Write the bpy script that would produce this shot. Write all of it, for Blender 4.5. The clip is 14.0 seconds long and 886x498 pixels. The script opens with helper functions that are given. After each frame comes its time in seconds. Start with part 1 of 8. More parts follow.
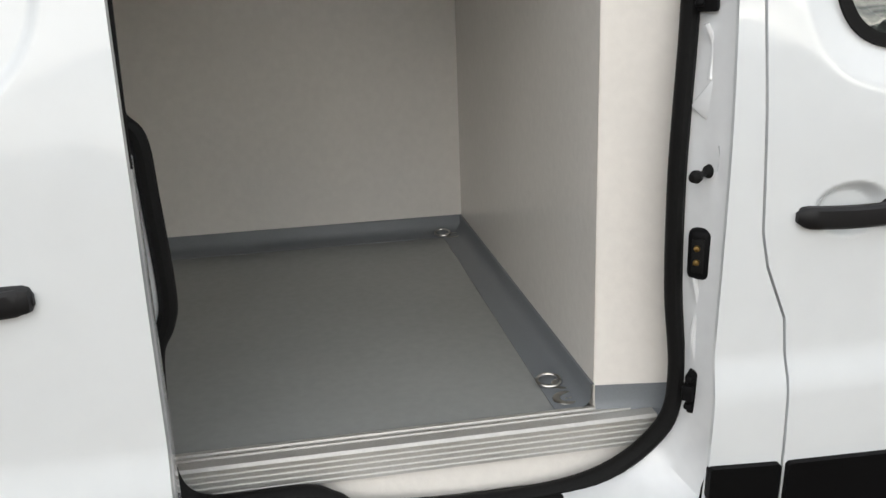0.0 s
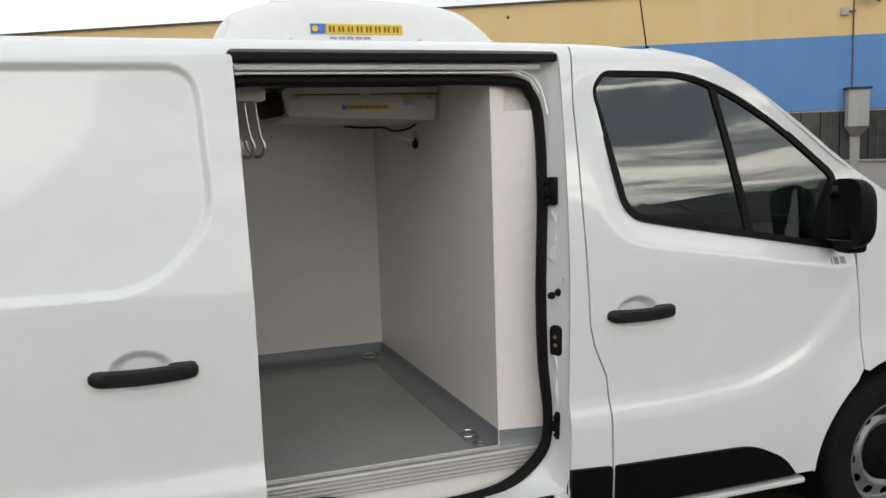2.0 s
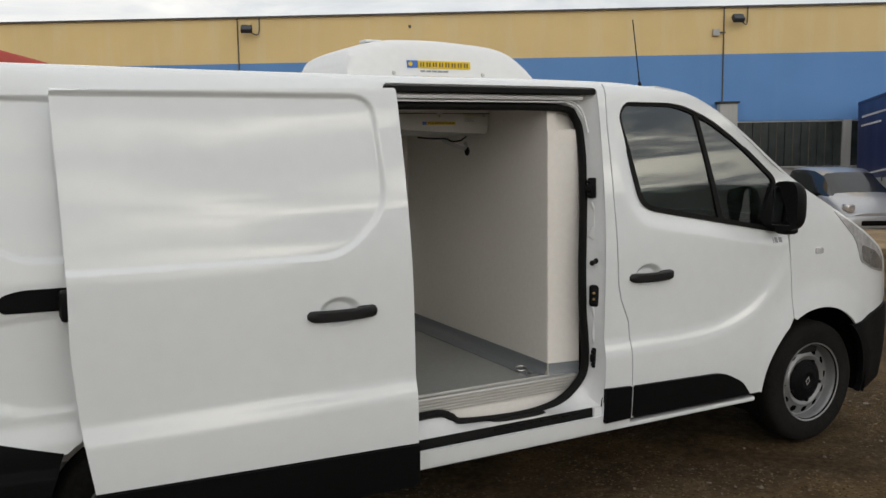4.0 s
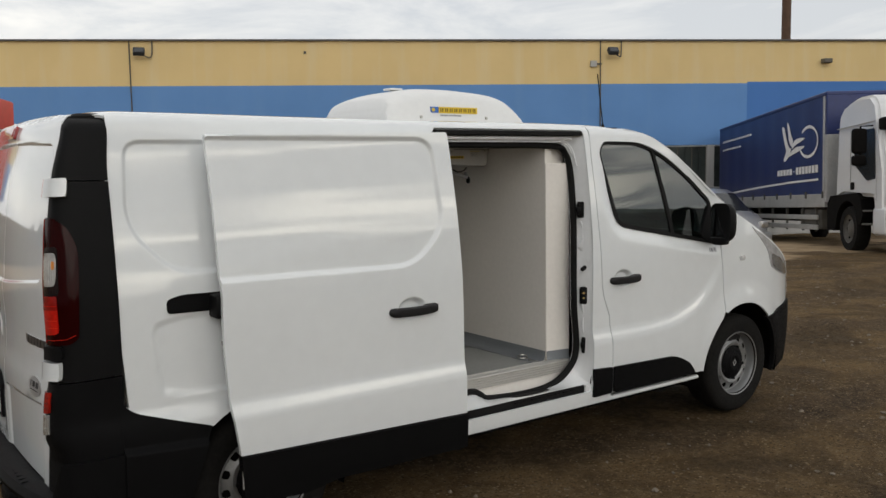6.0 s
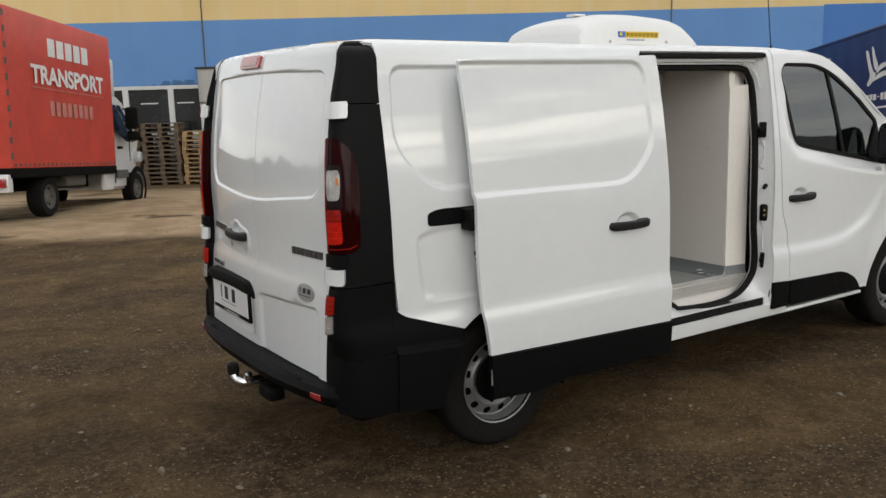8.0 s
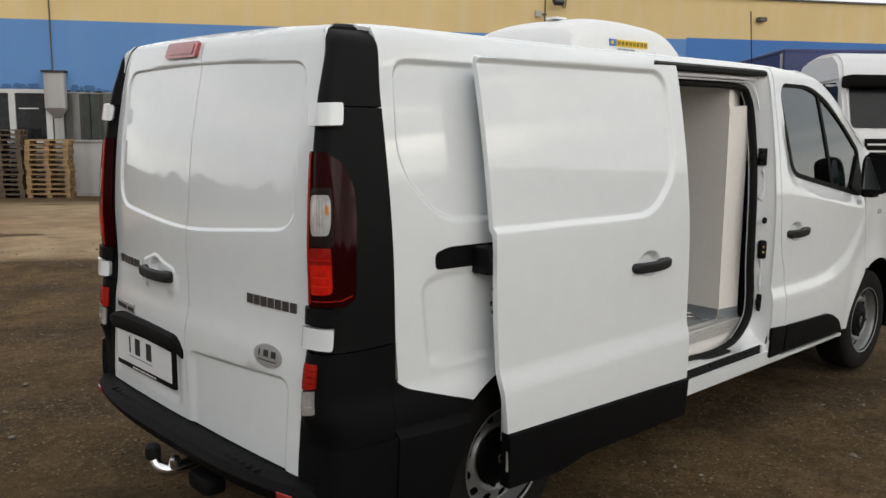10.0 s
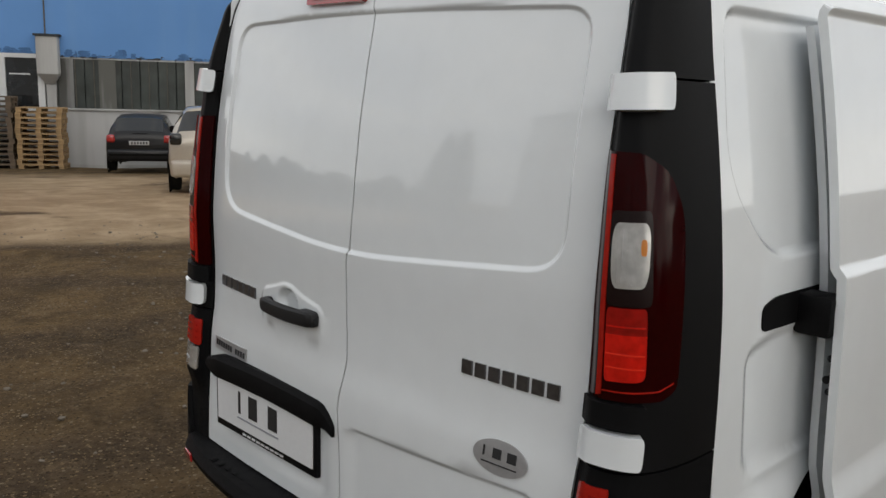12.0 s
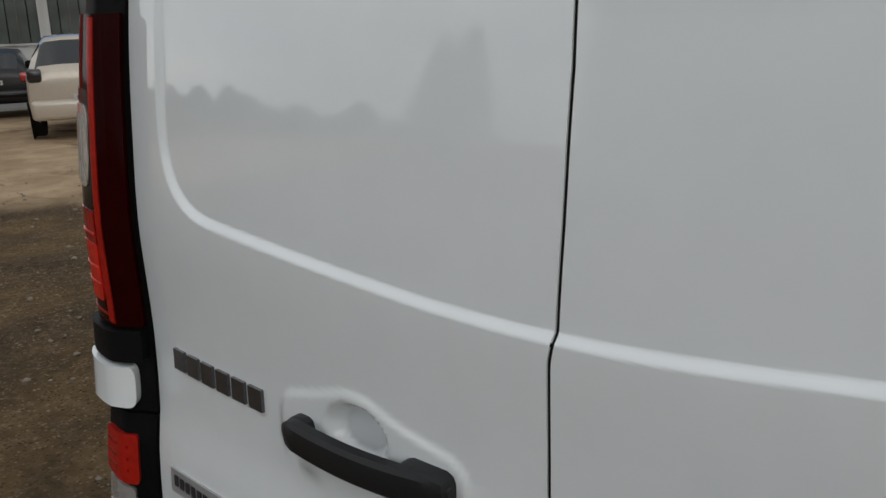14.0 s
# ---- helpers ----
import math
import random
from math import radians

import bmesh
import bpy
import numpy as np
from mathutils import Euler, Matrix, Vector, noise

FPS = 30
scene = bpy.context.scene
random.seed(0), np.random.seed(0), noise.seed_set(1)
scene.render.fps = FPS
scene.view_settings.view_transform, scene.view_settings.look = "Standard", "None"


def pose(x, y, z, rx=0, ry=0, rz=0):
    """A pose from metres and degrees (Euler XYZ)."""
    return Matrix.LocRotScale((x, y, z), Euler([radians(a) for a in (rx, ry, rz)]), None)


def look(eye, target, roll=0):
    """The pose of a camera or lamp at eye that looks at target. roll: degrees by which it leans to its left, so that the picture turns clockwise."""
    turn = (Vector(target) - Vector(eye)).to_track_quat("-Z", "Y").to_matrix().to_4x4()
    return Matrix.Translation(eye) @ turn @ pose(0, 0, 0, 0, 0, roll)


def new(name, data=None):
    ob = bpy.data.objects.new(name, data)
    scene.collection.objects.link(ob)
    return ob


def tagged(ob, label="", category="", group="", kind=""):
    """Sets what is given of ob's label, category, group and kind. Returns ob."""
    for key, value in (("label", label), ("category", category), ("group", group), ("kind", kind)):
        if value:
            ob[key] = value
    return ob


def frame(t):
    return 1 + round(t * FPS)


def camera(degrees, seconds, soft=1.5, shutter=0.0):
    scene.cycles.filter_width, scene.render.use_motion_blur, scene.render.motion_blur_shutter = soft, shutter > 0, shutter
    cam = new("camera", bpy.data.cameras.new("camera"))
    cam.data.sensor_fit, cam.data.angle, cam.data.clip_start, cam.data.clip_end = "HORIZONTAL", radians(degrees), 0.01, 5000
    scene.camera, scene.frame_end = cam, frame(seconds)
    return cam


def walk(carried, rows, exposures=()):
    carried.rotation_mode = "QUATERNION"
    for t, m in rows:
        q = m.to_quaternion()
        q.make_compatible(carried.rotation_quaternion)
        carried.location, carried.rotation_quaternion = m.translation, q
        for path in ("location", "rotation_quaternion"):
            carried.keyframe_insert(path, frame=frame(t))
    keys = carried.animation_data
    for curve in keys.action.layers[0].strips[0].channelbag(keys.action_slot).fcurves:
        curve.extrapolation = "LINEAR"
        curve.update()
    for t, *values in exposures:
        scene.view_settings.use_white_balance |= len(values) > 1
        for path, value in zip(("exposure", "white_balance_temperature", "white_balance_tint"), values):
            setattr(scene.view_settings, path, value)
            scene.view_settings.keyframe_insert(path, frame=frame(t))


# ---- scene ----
cam = camera(54.3, 14.0)
PATH = [
    (0, (1.274, -2.386, 1.492), (1.587, -0.502, 0.899), -2.1),
    (0.5, (1.159, -2.657, 1.56), (1.501, -0.731, 1.141), -2.7),
    (1, (1.032, -2.906, 1.611), (1.444, -0.966, 1.35), -2.6),
    (1.5, (0.884, -3.164, 1.639), (1.469, -1.27, 1.372), -1.9),
    (2, (0.734, -3.441, 1.637), (1.395, -1.57, 1.393), -1.8),
    (2.5, (0.509, -3.66, 1.652), (1.187, -1.8, 1.364), -1.7),
    (3, (0.187, -3.815, 1.666), (1.014, -2.012, 1.409), -1.1),
    (3.2, (0.055, -3.873, 1.671), (0.908, -2.081, 1.42), -0.9),
    (5.3, (-1.145, -4.35, 1.719), (-0.054, -2.688, 1.493), -1.2),
    (5.5, (-1.261, -4.395, 1.732), (-0.136, -2.756, 1.514), -1.1),
    (6, (-1.567, -4.431, 1.749), (-0.392, -2.824, 1.55), -0.8),
    (6.5, (-1.877, -4.407, 1.748), (-0.676, -2.821, 1.54), -0.7),
    (7, (-2.143, -4.413, 1.725), (-0.962, -2.821, 1.464), -0.8),
    (7.5, (-2.321, -4.365, 1.714), (-1.181, -2.756, 1.381), -1.4),
    (8, (-2.457, -4.177, 1.723), (-1.379, -2.529, 1.373), -1.6),
    (8.2, (-2.513, -4.083, 1.714), (-1.429, -2.435, 1.38), -1.5),
    (10.3, (-2.387, -2.926, 1.678), (-1.017, -1.505, 1.357), 1.1),
    (10.5, (-2.384, -2.808, 1.688), (-1.016, -1.388, 1.355), 1.6),
    (11, (-2.298, -2.472, 1.678), (-0.973, -1.01, 1.351), 1.6),
    (11.5, (-2.275, -2.12, 1.665), (-0.945, -0.667, 1.32), 1.9),
    (12, (-2.248, -1.798, 1.668), (-0.88, -0.386, 1.302), 1.7),
    (12.5, (-2.113, -1.462, 1.64), (-0.723, -0.071, 1.277), 1.4),
    (13, (-1.97, -1.108, 1.605), (-0.596, 0.287, 1.196), 0.6),
    (13.5, (-1.826, -0.747, 1.606), (-0.389, 0.565, 1.146), -0.3),
    (14, (-1.563, -0.429, 1.561), (-0.058, 0.769, 1.012), -1.4),
]
walk(cam, [(t, look(eye, target, roll)) for t, eye, target, roll in PATH],
     exposures=[(0.0, 0.56, 6550, 10), (0.5, 0.48, 6550, 10), (1.0, 0.38, 6550, 10), (1.5, 0.27, 6600, 10), (2.0, 0.14, 6620, 10), (2.5, 0.0, 6650, 10), (5.5, -0.18, 6800, 10), (7.0, -0.12, 6800, 10), (8.0, 0.08, 6780, 10), (10.5, 0.05, 6720, 10), (12.0, -0.05, 6640, 10), (13.0, -0.11, 6600, 10), (14.0, -0.17, 6520, 9)])

# ---- light ----
world = bpy.data.worlds.new("overcast_sky")
scene.world = world
world.use_nodes = True
wn, wl = world.node_tree.nodes, world.node_tree.links
wn.clear()
SUN_AZ, SUN_EL = 204.0, 26.0
w_sky = wn.new("ShaderNodeTexSky")
w_sky.sky_type, w_sky.sun_disc = "NISHITA", False
w_sky.sun_elevation, w_sky.sun_rotation = radians(SUN_EL), radians(SUN_AZ)
w_co = wn.new("ShaderNodeTexCoord")
w_map = wn.new("ShaderNodeMapping")
w_map.inputs["Scale"].default_value = (1.0, 1.0, 4.4)
w_n1 = wn.new("ShaderNodeTexNoise")
w_n1.inputs["Scale"].default_value, w_n1.inputs["Detail"].default_value = 2.6, 10.0
w_n1.inputs["Roughness"].default_value, w_n1.inputs["Distortion"].default_value = 0.62, 0.7
w_ramp = wn.new("ShaderNodeValToRGB")
w_ramp.color_ramp.elements[0].position, w_ramp.color_ramp.elements[0].color = 0.36, (8.0, 8.4, 9.0, 1)
w_ramp.color_ramp.elements[1].position, w_ramp.color_ramp.elements[1].color = 0.66, (12.8, 12.7, 12.4, 1)
w_mix = wn.new("ShaderNodeMixRGB")
w_mix.inputs["Fac"].default_value = 0.86
w_bg = wn.new("ShaderNodeBackground")
w_bg.inputs["Strength"].default_value = 0.10
w_out = wn.new("ShaderNodeOutputWorld")
wl.new(w_co.outputs["Generated"], w_map.inputs["Vector"])
wl.new(w_map.outputs["Vector"], w_n1.inputs["Vector"])
wl.new(w_n1.outputs["Fac"], w_ramp.inputs["Fac"])
# towards the hidden sun the cloud breaks are brighter and their bellies darker
w_ramp2 = wn.new("ShaderNodeValToRGB")
w_ramp2.color_ramp.elements[0].position, w_ramp2.color_ramp.elements[0].color = 0.42, (6.2, 6.8, 7.6, 1)
w_ramp2.color_ramp.elements[1].position, w_ramp2.color_ramp.elements[1].color = 0.60, (13.0, 12.7, 12.3, 1)
w_mid = w_ramp2.color_ramp.elements.new(0.50)
w_mid.color = (8.2, 8.5, 8.8, 1)
wl.new(w_n1.outputs["Fac"], w_ramp2.inputs["Fac"])
w_cmix = wn.new("ShaderNodeMixRGB")
wl.new(w_ramp.outputs["Color"], w_cmix.inputs["Color1"])
wl.new(w_ramp2.outputs["Color"], w_cmix.inputs["Color2"])
wl.new(w_sky.outputs["Color"], w_mix.inputs["Color1"])
# the cloud layer glows round the hidden sun
w_dot = wn.new("ShaderNodeVectorMath")
w_dot.operation = "DOT_PRODUCT"
w_dot.inputs[1].default_value = (math.sin(radians(SUN_AZ)) * math.cos(radians(SUN_EL)), math.cos(radians(SUN_AZ)) * math.cos(radians(SUN_EL)), math.sin(radians(SUN_EL)))
w_max = wn.new("ShaderNodeMath")
w_max.operation = "MAXIMUM"
w_pow = wn.new("ShaderNodeMath")
w_pow.operation = "POWER"
w_pow.inputs[1].default_value = 1.0
w_gain = wn.new("ShaderNodeMath")
w_gain.operation = "MULTIPLY_ADD"
w_gain.inputs[1].default_value, w_gain.inputs[2].default_value = 0.15, 1.0
w_glow = wn.new("ShaderNodeVectorMath")
w_glow.operation = "SCALE"
wl.new(w_co.outputs["Generated"], w_dot.inputs[0])
wl.new(w_dot.outputs["Value"], w_max.inputs[0])
w_max.inputs[1].default_value = 0.0
wl.new(w_max.outputs[0], w_pow.inputs[0])
wl.new(w_pow.outputs[0], w_gain.inputs[0])
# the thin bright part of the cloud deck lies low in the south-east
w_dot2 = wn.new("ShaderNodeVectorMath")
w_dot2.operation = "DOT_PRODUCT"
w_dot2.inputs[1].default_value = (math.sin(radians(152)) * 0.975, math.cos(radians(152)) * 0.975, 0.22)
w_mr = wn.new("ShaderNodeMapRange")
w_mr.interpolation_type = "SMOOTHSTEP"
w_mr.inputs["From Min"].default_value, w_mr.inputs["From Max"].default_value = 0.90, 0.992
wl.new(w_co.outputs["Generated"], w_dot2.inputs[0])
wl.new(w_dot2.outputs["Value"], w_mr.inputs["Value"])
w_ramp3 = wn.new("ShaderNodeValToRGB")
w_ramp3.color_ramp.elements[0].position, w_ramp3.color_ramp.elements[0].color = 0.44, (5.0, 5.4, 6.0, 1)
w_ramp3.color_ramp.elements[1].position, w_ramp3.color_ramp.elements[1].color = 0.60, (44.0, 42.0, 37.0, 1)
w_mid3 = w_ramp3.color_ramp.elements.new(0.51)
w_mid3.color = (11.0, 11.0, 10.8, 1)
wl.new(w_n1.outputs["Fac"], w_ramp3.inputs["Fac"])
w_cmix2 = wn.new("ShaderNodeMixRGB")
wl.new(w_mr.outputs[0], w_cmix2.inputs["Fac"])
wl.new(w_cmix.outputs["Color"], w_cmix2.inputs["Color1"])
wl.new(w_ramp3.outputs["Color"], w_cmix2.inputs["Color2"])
wl.new(w_pow.outputs[0], w_cmix.inputs["Fac"])
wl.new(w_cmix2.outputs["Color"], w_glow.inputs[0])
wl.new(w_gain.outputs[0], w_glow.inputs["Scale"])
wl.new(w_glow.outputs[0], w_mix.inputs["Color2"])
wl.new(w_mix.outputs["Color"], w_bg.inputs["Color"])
wl.new(w_bg.outputs["Background"], w_out.inputs["Surface"])

sun_data = bpy.data.lights.new("sun", "SUN")
sun_data.energy, sun_data.angle, sun_data.color = 0.45, radians(40), (1.0, 0.95, 0.87)
sun = new("sun", sun_data)
# the sky's sun_rotation runs clockwise from +y
sun_dir = Vector((math.sin(radians(SUN_AZ)) * math.cos(radians(SUN_EL)), math.cos(radians(SUN_AZ)) * math.cos(radians(SUN_EL)), math.sin(radians(SUN_EL))))
sun.matrix_world = look((sun_dir * 30)[:], (0, 0, 0))


# ---- materials ----
def material(name, color, rough=0.5, metal=0.0, coat=0.0, vary=0.0, scale=4.0, fine=60.0, bump=0.0, bump_scale=80.0, tint=None, trans=0.0, ior=1.5, spec=0.5, island=0.0, rough_vary=0.0):
    """A surface with two scales of colour change (broad and fine), roughness change and relief."""
    m = bpy.data.materials.new(name)
    m.use_nodes = True
    nodes, links = m.node_tree.nodes, m.node_tree.links
    b = nodes["Principled BSDF"]
    b.inputs["Base Color"].default_value = (*color, 1)
    b.inputs["Roughness"].default_value = rough
    b.inputs["Metallic"].default_value = metal
    b.inputs["Coat Weight"].default_value = coat
    b.inputs["Coat Roughness"].default_value = 0.018
    b.inputs["Transmission Weight"].default_value = trans
    b.inputs["IOR"].default_value = ior
    b.inputs["Specular IOR Level"].default_value = spec
    co = nodes.new("ShaderNodeTexCoord")
    if vary > 0:
        n1 = nodes.new("ShaderNodeTexNoise")
        n1.inputs["Scale"].default_value, n1.inputs["Detail"].default_value = scale, 6
        n2 = nodes.new("ShaderNodeTexNoise")
        n2.inputs["Scale"].default_value, n2.inputs["Detail"].default_value = fine, 4
        links.new(co.outputs["Object"], n1.inputs["Vector"])
        links.new(co.outputs["Object"], n2.inputs["Vector"])
        add = nodes.new("ShaderNodeMath")
        add.operation = "ADD"
        links.new(n1.outputs["Fac"], add.inputs[0])
        links.new(n2.outputs["Fac"], add.inputs[1])
        last = add
        if island > 0:
            info = nodes.new("ShaderNodeObjectInfo")
            more = nodes.new("ShaderNodeMath")
            more.operation = "MULTIPLY_ADD"
            more.inputs[1].default_value = island
            links.new(info.outputs["Random"], more.inputs[0])
            links.new(add.outputs[0], more.inputs[2])
            last = more
        ramp = nodes.new("ShaderNodeMapRange")
        ramp.inputs["From Min"].default_value, ramp.inputs["From Max"].default_value = 0.65, 1.35 + island
        links.new(last.outputs[0], ramp.inputs["Value"])
        mix = nodes.new("ShaderNodeMixRGB")
        dark = tint if tint else tuple(c * (1 - vary) for c in color)
        mix.inputs["Color1"].default_value = (*dark, 1)
        mix.inputs["Color2"].default_value = (*[min(1.0, c * (1 + vary * 0.5)) for c in color], 1)
        links.new(ramp.outputs[0], mix.inputs["Fac"])
        links.new(mix.outputs[0], b.inputs["Base Color"])
        if rough_vary > 0:
            rr = nodes.new("ShaderNodeMapRange")
            rr.inputs["From Min"].default_value, rr.inputs["From Max"].default_value = 0.35, 0.65
            rr.inputs["To Min"].default_value, rr.inputs["To Max"].default_value = max(0.02, rough - rough_vary), min(1, rough + rough_vary)
            links.new(n1.outputs["Fac"], rr.inputs["Value"])
            links.new(rr.outputs[0], b.inputs["Roughness"])
    if bump > 0:
        n3 = nodes.new("ShaderNodeTexNoise")
        n3.inputs["Scale"].default_value, n3.inputs["Detail"].default_value = bump_scale, 5
        bp = nodes.new("ShaderNodeBump")
        bp.inputs["Strength"].default_value, bp.inputs["Distance"].default_value = bump, 0.01
        links.new(co.outputs["Object"], n3.inputs["Vector"])
        links.new(n3.outputs["Fac"], bp.inputs["Height"])
        links.new(bp.outputs["Normal"], b.inputs["Normal"])
    return m


M_PAINT = material("white_van_paint", (0.755, 0.785, 0.80), 0.07, coat=1.0, spec=0.3, vary=0.03, scale=1.2, fine=14)
M_PAINT.node_tree.nodes["Principled BSDF"].inputs["Coat Roughness"].default_value = 0.04
M_JAMB = material("white_jamb_paint", (0.79, 0.81, 0.825), 0.22, coat=0.9, vary=0.05, scale=3, fine=30)
M_BLACK = material("black_grained_plastic", (0.0045, 0.0045, 0.005), 0.55, vary=0.25, scale=6, fine=120, bump=0.25, bump_scale=900, spec=0.08)
M_HANDLE = material("black_handle_plastic", (0.013, 0.013, 0.014), 0.48, vary=0.2, scale=9, fine=120, bump=0.12, bump_scale=900, spec=0.3)
M_TRIM = material("black_satin_trim", (0.006, 0.006, 0.0065), 0.50, vary=0.2, scale=3, fine=90, spec=0.10, bump=0.10, bump_scale=700)
M_RUBBER = material("black_rubber", (0.007, 0.007, 0.007), 0.7, vary=0.3, scale=9, fine=150, bump=0.15, bump_scale=300, spec=0.2)
M_TYRE = material("dusty_tyre_rubber", (0.013, 0.012, 0.011), 0.85, vary=0.5, scale=5, fine=60, bump=0.4, bump_scale=220, tint=(0.006, 0.006, 0.006), spec=0.15)
M_RIM = material("silver_steel_rim", (0.26, 0.265, 0.27), 0.42, metal=0.5, vary=0.15, scale=8, fine=90)
M_MIRROR = material("dark_mirror_glass", (0.10, 0.105, 0.11), 0.03, metal=1.0)
M_TOW = material("bright_plated_steel", (0.80, 0.80, 0.81), 0.22, metal=1.0)
M_STEEL = material("stainless_steel", (0.55, 0.54, 0.51), 0.28, metal=1.0, vary=0.12, scale=12, fine=140)
M_ALU = material("anodised_aluminium", (0.60, 0.59, 0.56), 0.45, metal=0.6, vary=0.1, scale=10, fine=160)
M_LINER = material("white_gelcoat_liner", (0.86, 0.83, 0.785), 0.22, vary=0.05, scale=2, fine=40, bump=0.06, bump_scale=60, spec=0.4)
M_FLOOR = material("grey_epoxy_floor", (0.31, 0.32, 0.315), 0.26, vary=0.08, scale=3, fine=40)
M_COVE = material("grey_cove_coating", (0.20, 0.217, 0.235), 0.40, vary=0.08, scale=6, fine=200, bump=0.05, bump_scale=200)
M_GLASS = material("tinted_window_glass", (0.17, 0.215, 0.20), 0.0, trans=1.0, ior=1.9)
M_CLEAR = material("clear_lens", (0.80, 0.80, 0.80), 0.08, trans=0.55, ior=1.45, bump=0.2, bump_scale=60)
M_RED_DARK = material("dark_red_lens", (0.019, 0.0004, 0.0006), 0.08, coat=0.0, spec=0.14, vary=0.2, scale=9, fine=70)
M_RED = material("bright_red_lens", (0.62, 0.012, 0.006), 0.12, coat=0.2, vary=0.35, scale=9, fine=50)
M_RED3 = material("red_brake_lens", (0.36, 0.022, 0.022), 0.18, coat=1.0, vary=0.15, scale=14, fine=80)
M_REDMID = material("deep_red_lens", (0.30, 0.006, 0.004), 0.12, coat=0.3, vary=0.4, scale=9, fine=50)
# brighter red for light through the lamp edge; lip and fog lamp share it
M_REDEDGE = material("thin_red_lens_edge", (0.36, 0.014, 0.008), 0.2, spec=0.3, vary=0.3, scale=14, fine=60)
M_REDGLOW = material("clear_red_reflector", (0.78, 0.030, 0.012), 0.10, coat=0.6, vary=0.15, scale=20, fine=60)
M_AMBER = material("amber_bulb", (0.55, 0.19, 0.03), 0.2, coat=0.8, vary=0.1)
M_LAMPW = material("pale_lamp_insert", (0.66, 0.65, 0.63), 0.20, metal=0.6, coat=0.8, vary=0.30, scale=16, fine=45, bump=0.05, bump_scale=40)
M_BEZEL = material("black_lamp_divider", (0.010, 0.004, 0.004), 0.22, spec=0.3)
M_LENSDARK = material("smoky_headlamp_lens", (0.26, 0.265, 0.27), 0.10, metal=0.4, coat=1.0, vary=0.5, scale=14, fine=60)
M_HEADLAMP = material("headlamp_cover", (0.55, 0.56, 0.58), 0.10, metal=0.3, coat=1.0, vary=0.35, scale=9, fine=40)
M_PLATE = material("white_plate", (0.74, 0.75, 0.76), 0.35, coat=0.4, vary=0.04)
M_INK = material("dark_ink", (0.02, 0.02, 0.022), 0.5)
M_BROWNINK = material("brown_ink", (0.16, 0.10, 0.02), 0.5)
M_GREYINK = material("grey_ink", (0.30, 0.31, 0.34), 0.5)
M_YELLOW = material("yellow_sticker", (0.72, 0.50, 0.03), 0.4, vary=0.05)
M_BLUEST = material("blue_sticker", (0.05, 0.16, 0.50), 0.4, vary=0.05)
M_LETTER = material("dark_chrome_letter", (0.16, 0.16, 0.165), 0.28, metal=0.85, vary=0.2, scale=30, fine=90)
M_GREYPLATE = material("grey_badge", (0.46, 0.46, 0.47), 0.35, metal=0.5, vary=0.1, scale=30)
M_CABIN = material("dark_cabin_plastic", (0.012, 0.012, 0.013), 0.6, spec=0.25, vary=0.2, scale=8, fine=80, bump=0.1, bump_scale=300)
M_SEAT = material("dark_seat_fabric", (0.016, 0.016, 0.018), 0.9, spec=0.2, vary=0.3, scale=20, fine=300, bump=0.3, bump_scale=400)
M_UNDER = material("dirty_underbody", (0.007, 0.0065, 0.006), 0.9, spec=0.1, vary=0.4, scale=4, fine=40)
M_GRP = material("white_moulded_shell", (0.76, 0.77, 0.77), 0.38, coat=0.35, vary=0.04, scale=2, fine=30)
M_EVAP = material("white_coated_sheet_metal", (0.62, 0.62, 0.60), 0.4, vary=0.05, scale=4, fine=60)


# ---- mesh helpers ----
def part(name, bm, mat, parent=None, label="", smooth=False):
    """Links a bmesh as ONE mesh object under a thing or a part."""
    me = bpy.data.meshes.new(name)
    bm.to_mesh(me)
    bm.free()
    me.materials.append(mat)
    if smooth:
        for p in me.polygons:
            p.use_smooth = True
        me.set_sharp_from_angle(angle=radians(38))
    ob = new(name, me)
    if parent is not None:
        ob.parent = parent
    if label:
        ob["label"] = label
    return ob


def thing(name, label, category, group="", m=None, kind=""):
    ob = new(name)
    ob.empty_display_size = 0.2
    tagged(ob, label, category, group, kind)
    if m is not None:
        ob.matrix_basis = m
    return ob


def box_bm(lo, hi, bevel=0.0, seg=2):
    bm = bmesh.new()
    c = [(a + b) / 2 for a, b in zip(lo, hi)]
    s = [abs(b - a) for a, b in zip(lo, hi)]
    bmesh.ops.create_cube(bm, size=1.0, matrix=Matrix.Translation(c) @ Matrix.Diagonal((*s, 1)))
    if bevel > 0:
        bmesh.ops.bevel(bm, geom=bm.edges[:], offset=min(bevel, min(s) * 0.45), segments=seg, affect="EDGES", profile=0.5)
    return bm


def add_box(bm, lo, hi, bevel=0.0, m=None):
    other = box_bm(lo, hi, bevel)
    if m is not None:
        bmesh.ops.transform(other, matrix=m, verts=other.verts[:])
    tmp = bpy.data.meshes.new("tmp")
    other.to_mesh(tmp)
    other.free()
    bm.from_mesh(tmp)
    bpy.data.meshes.remove(tmp)
    return bm


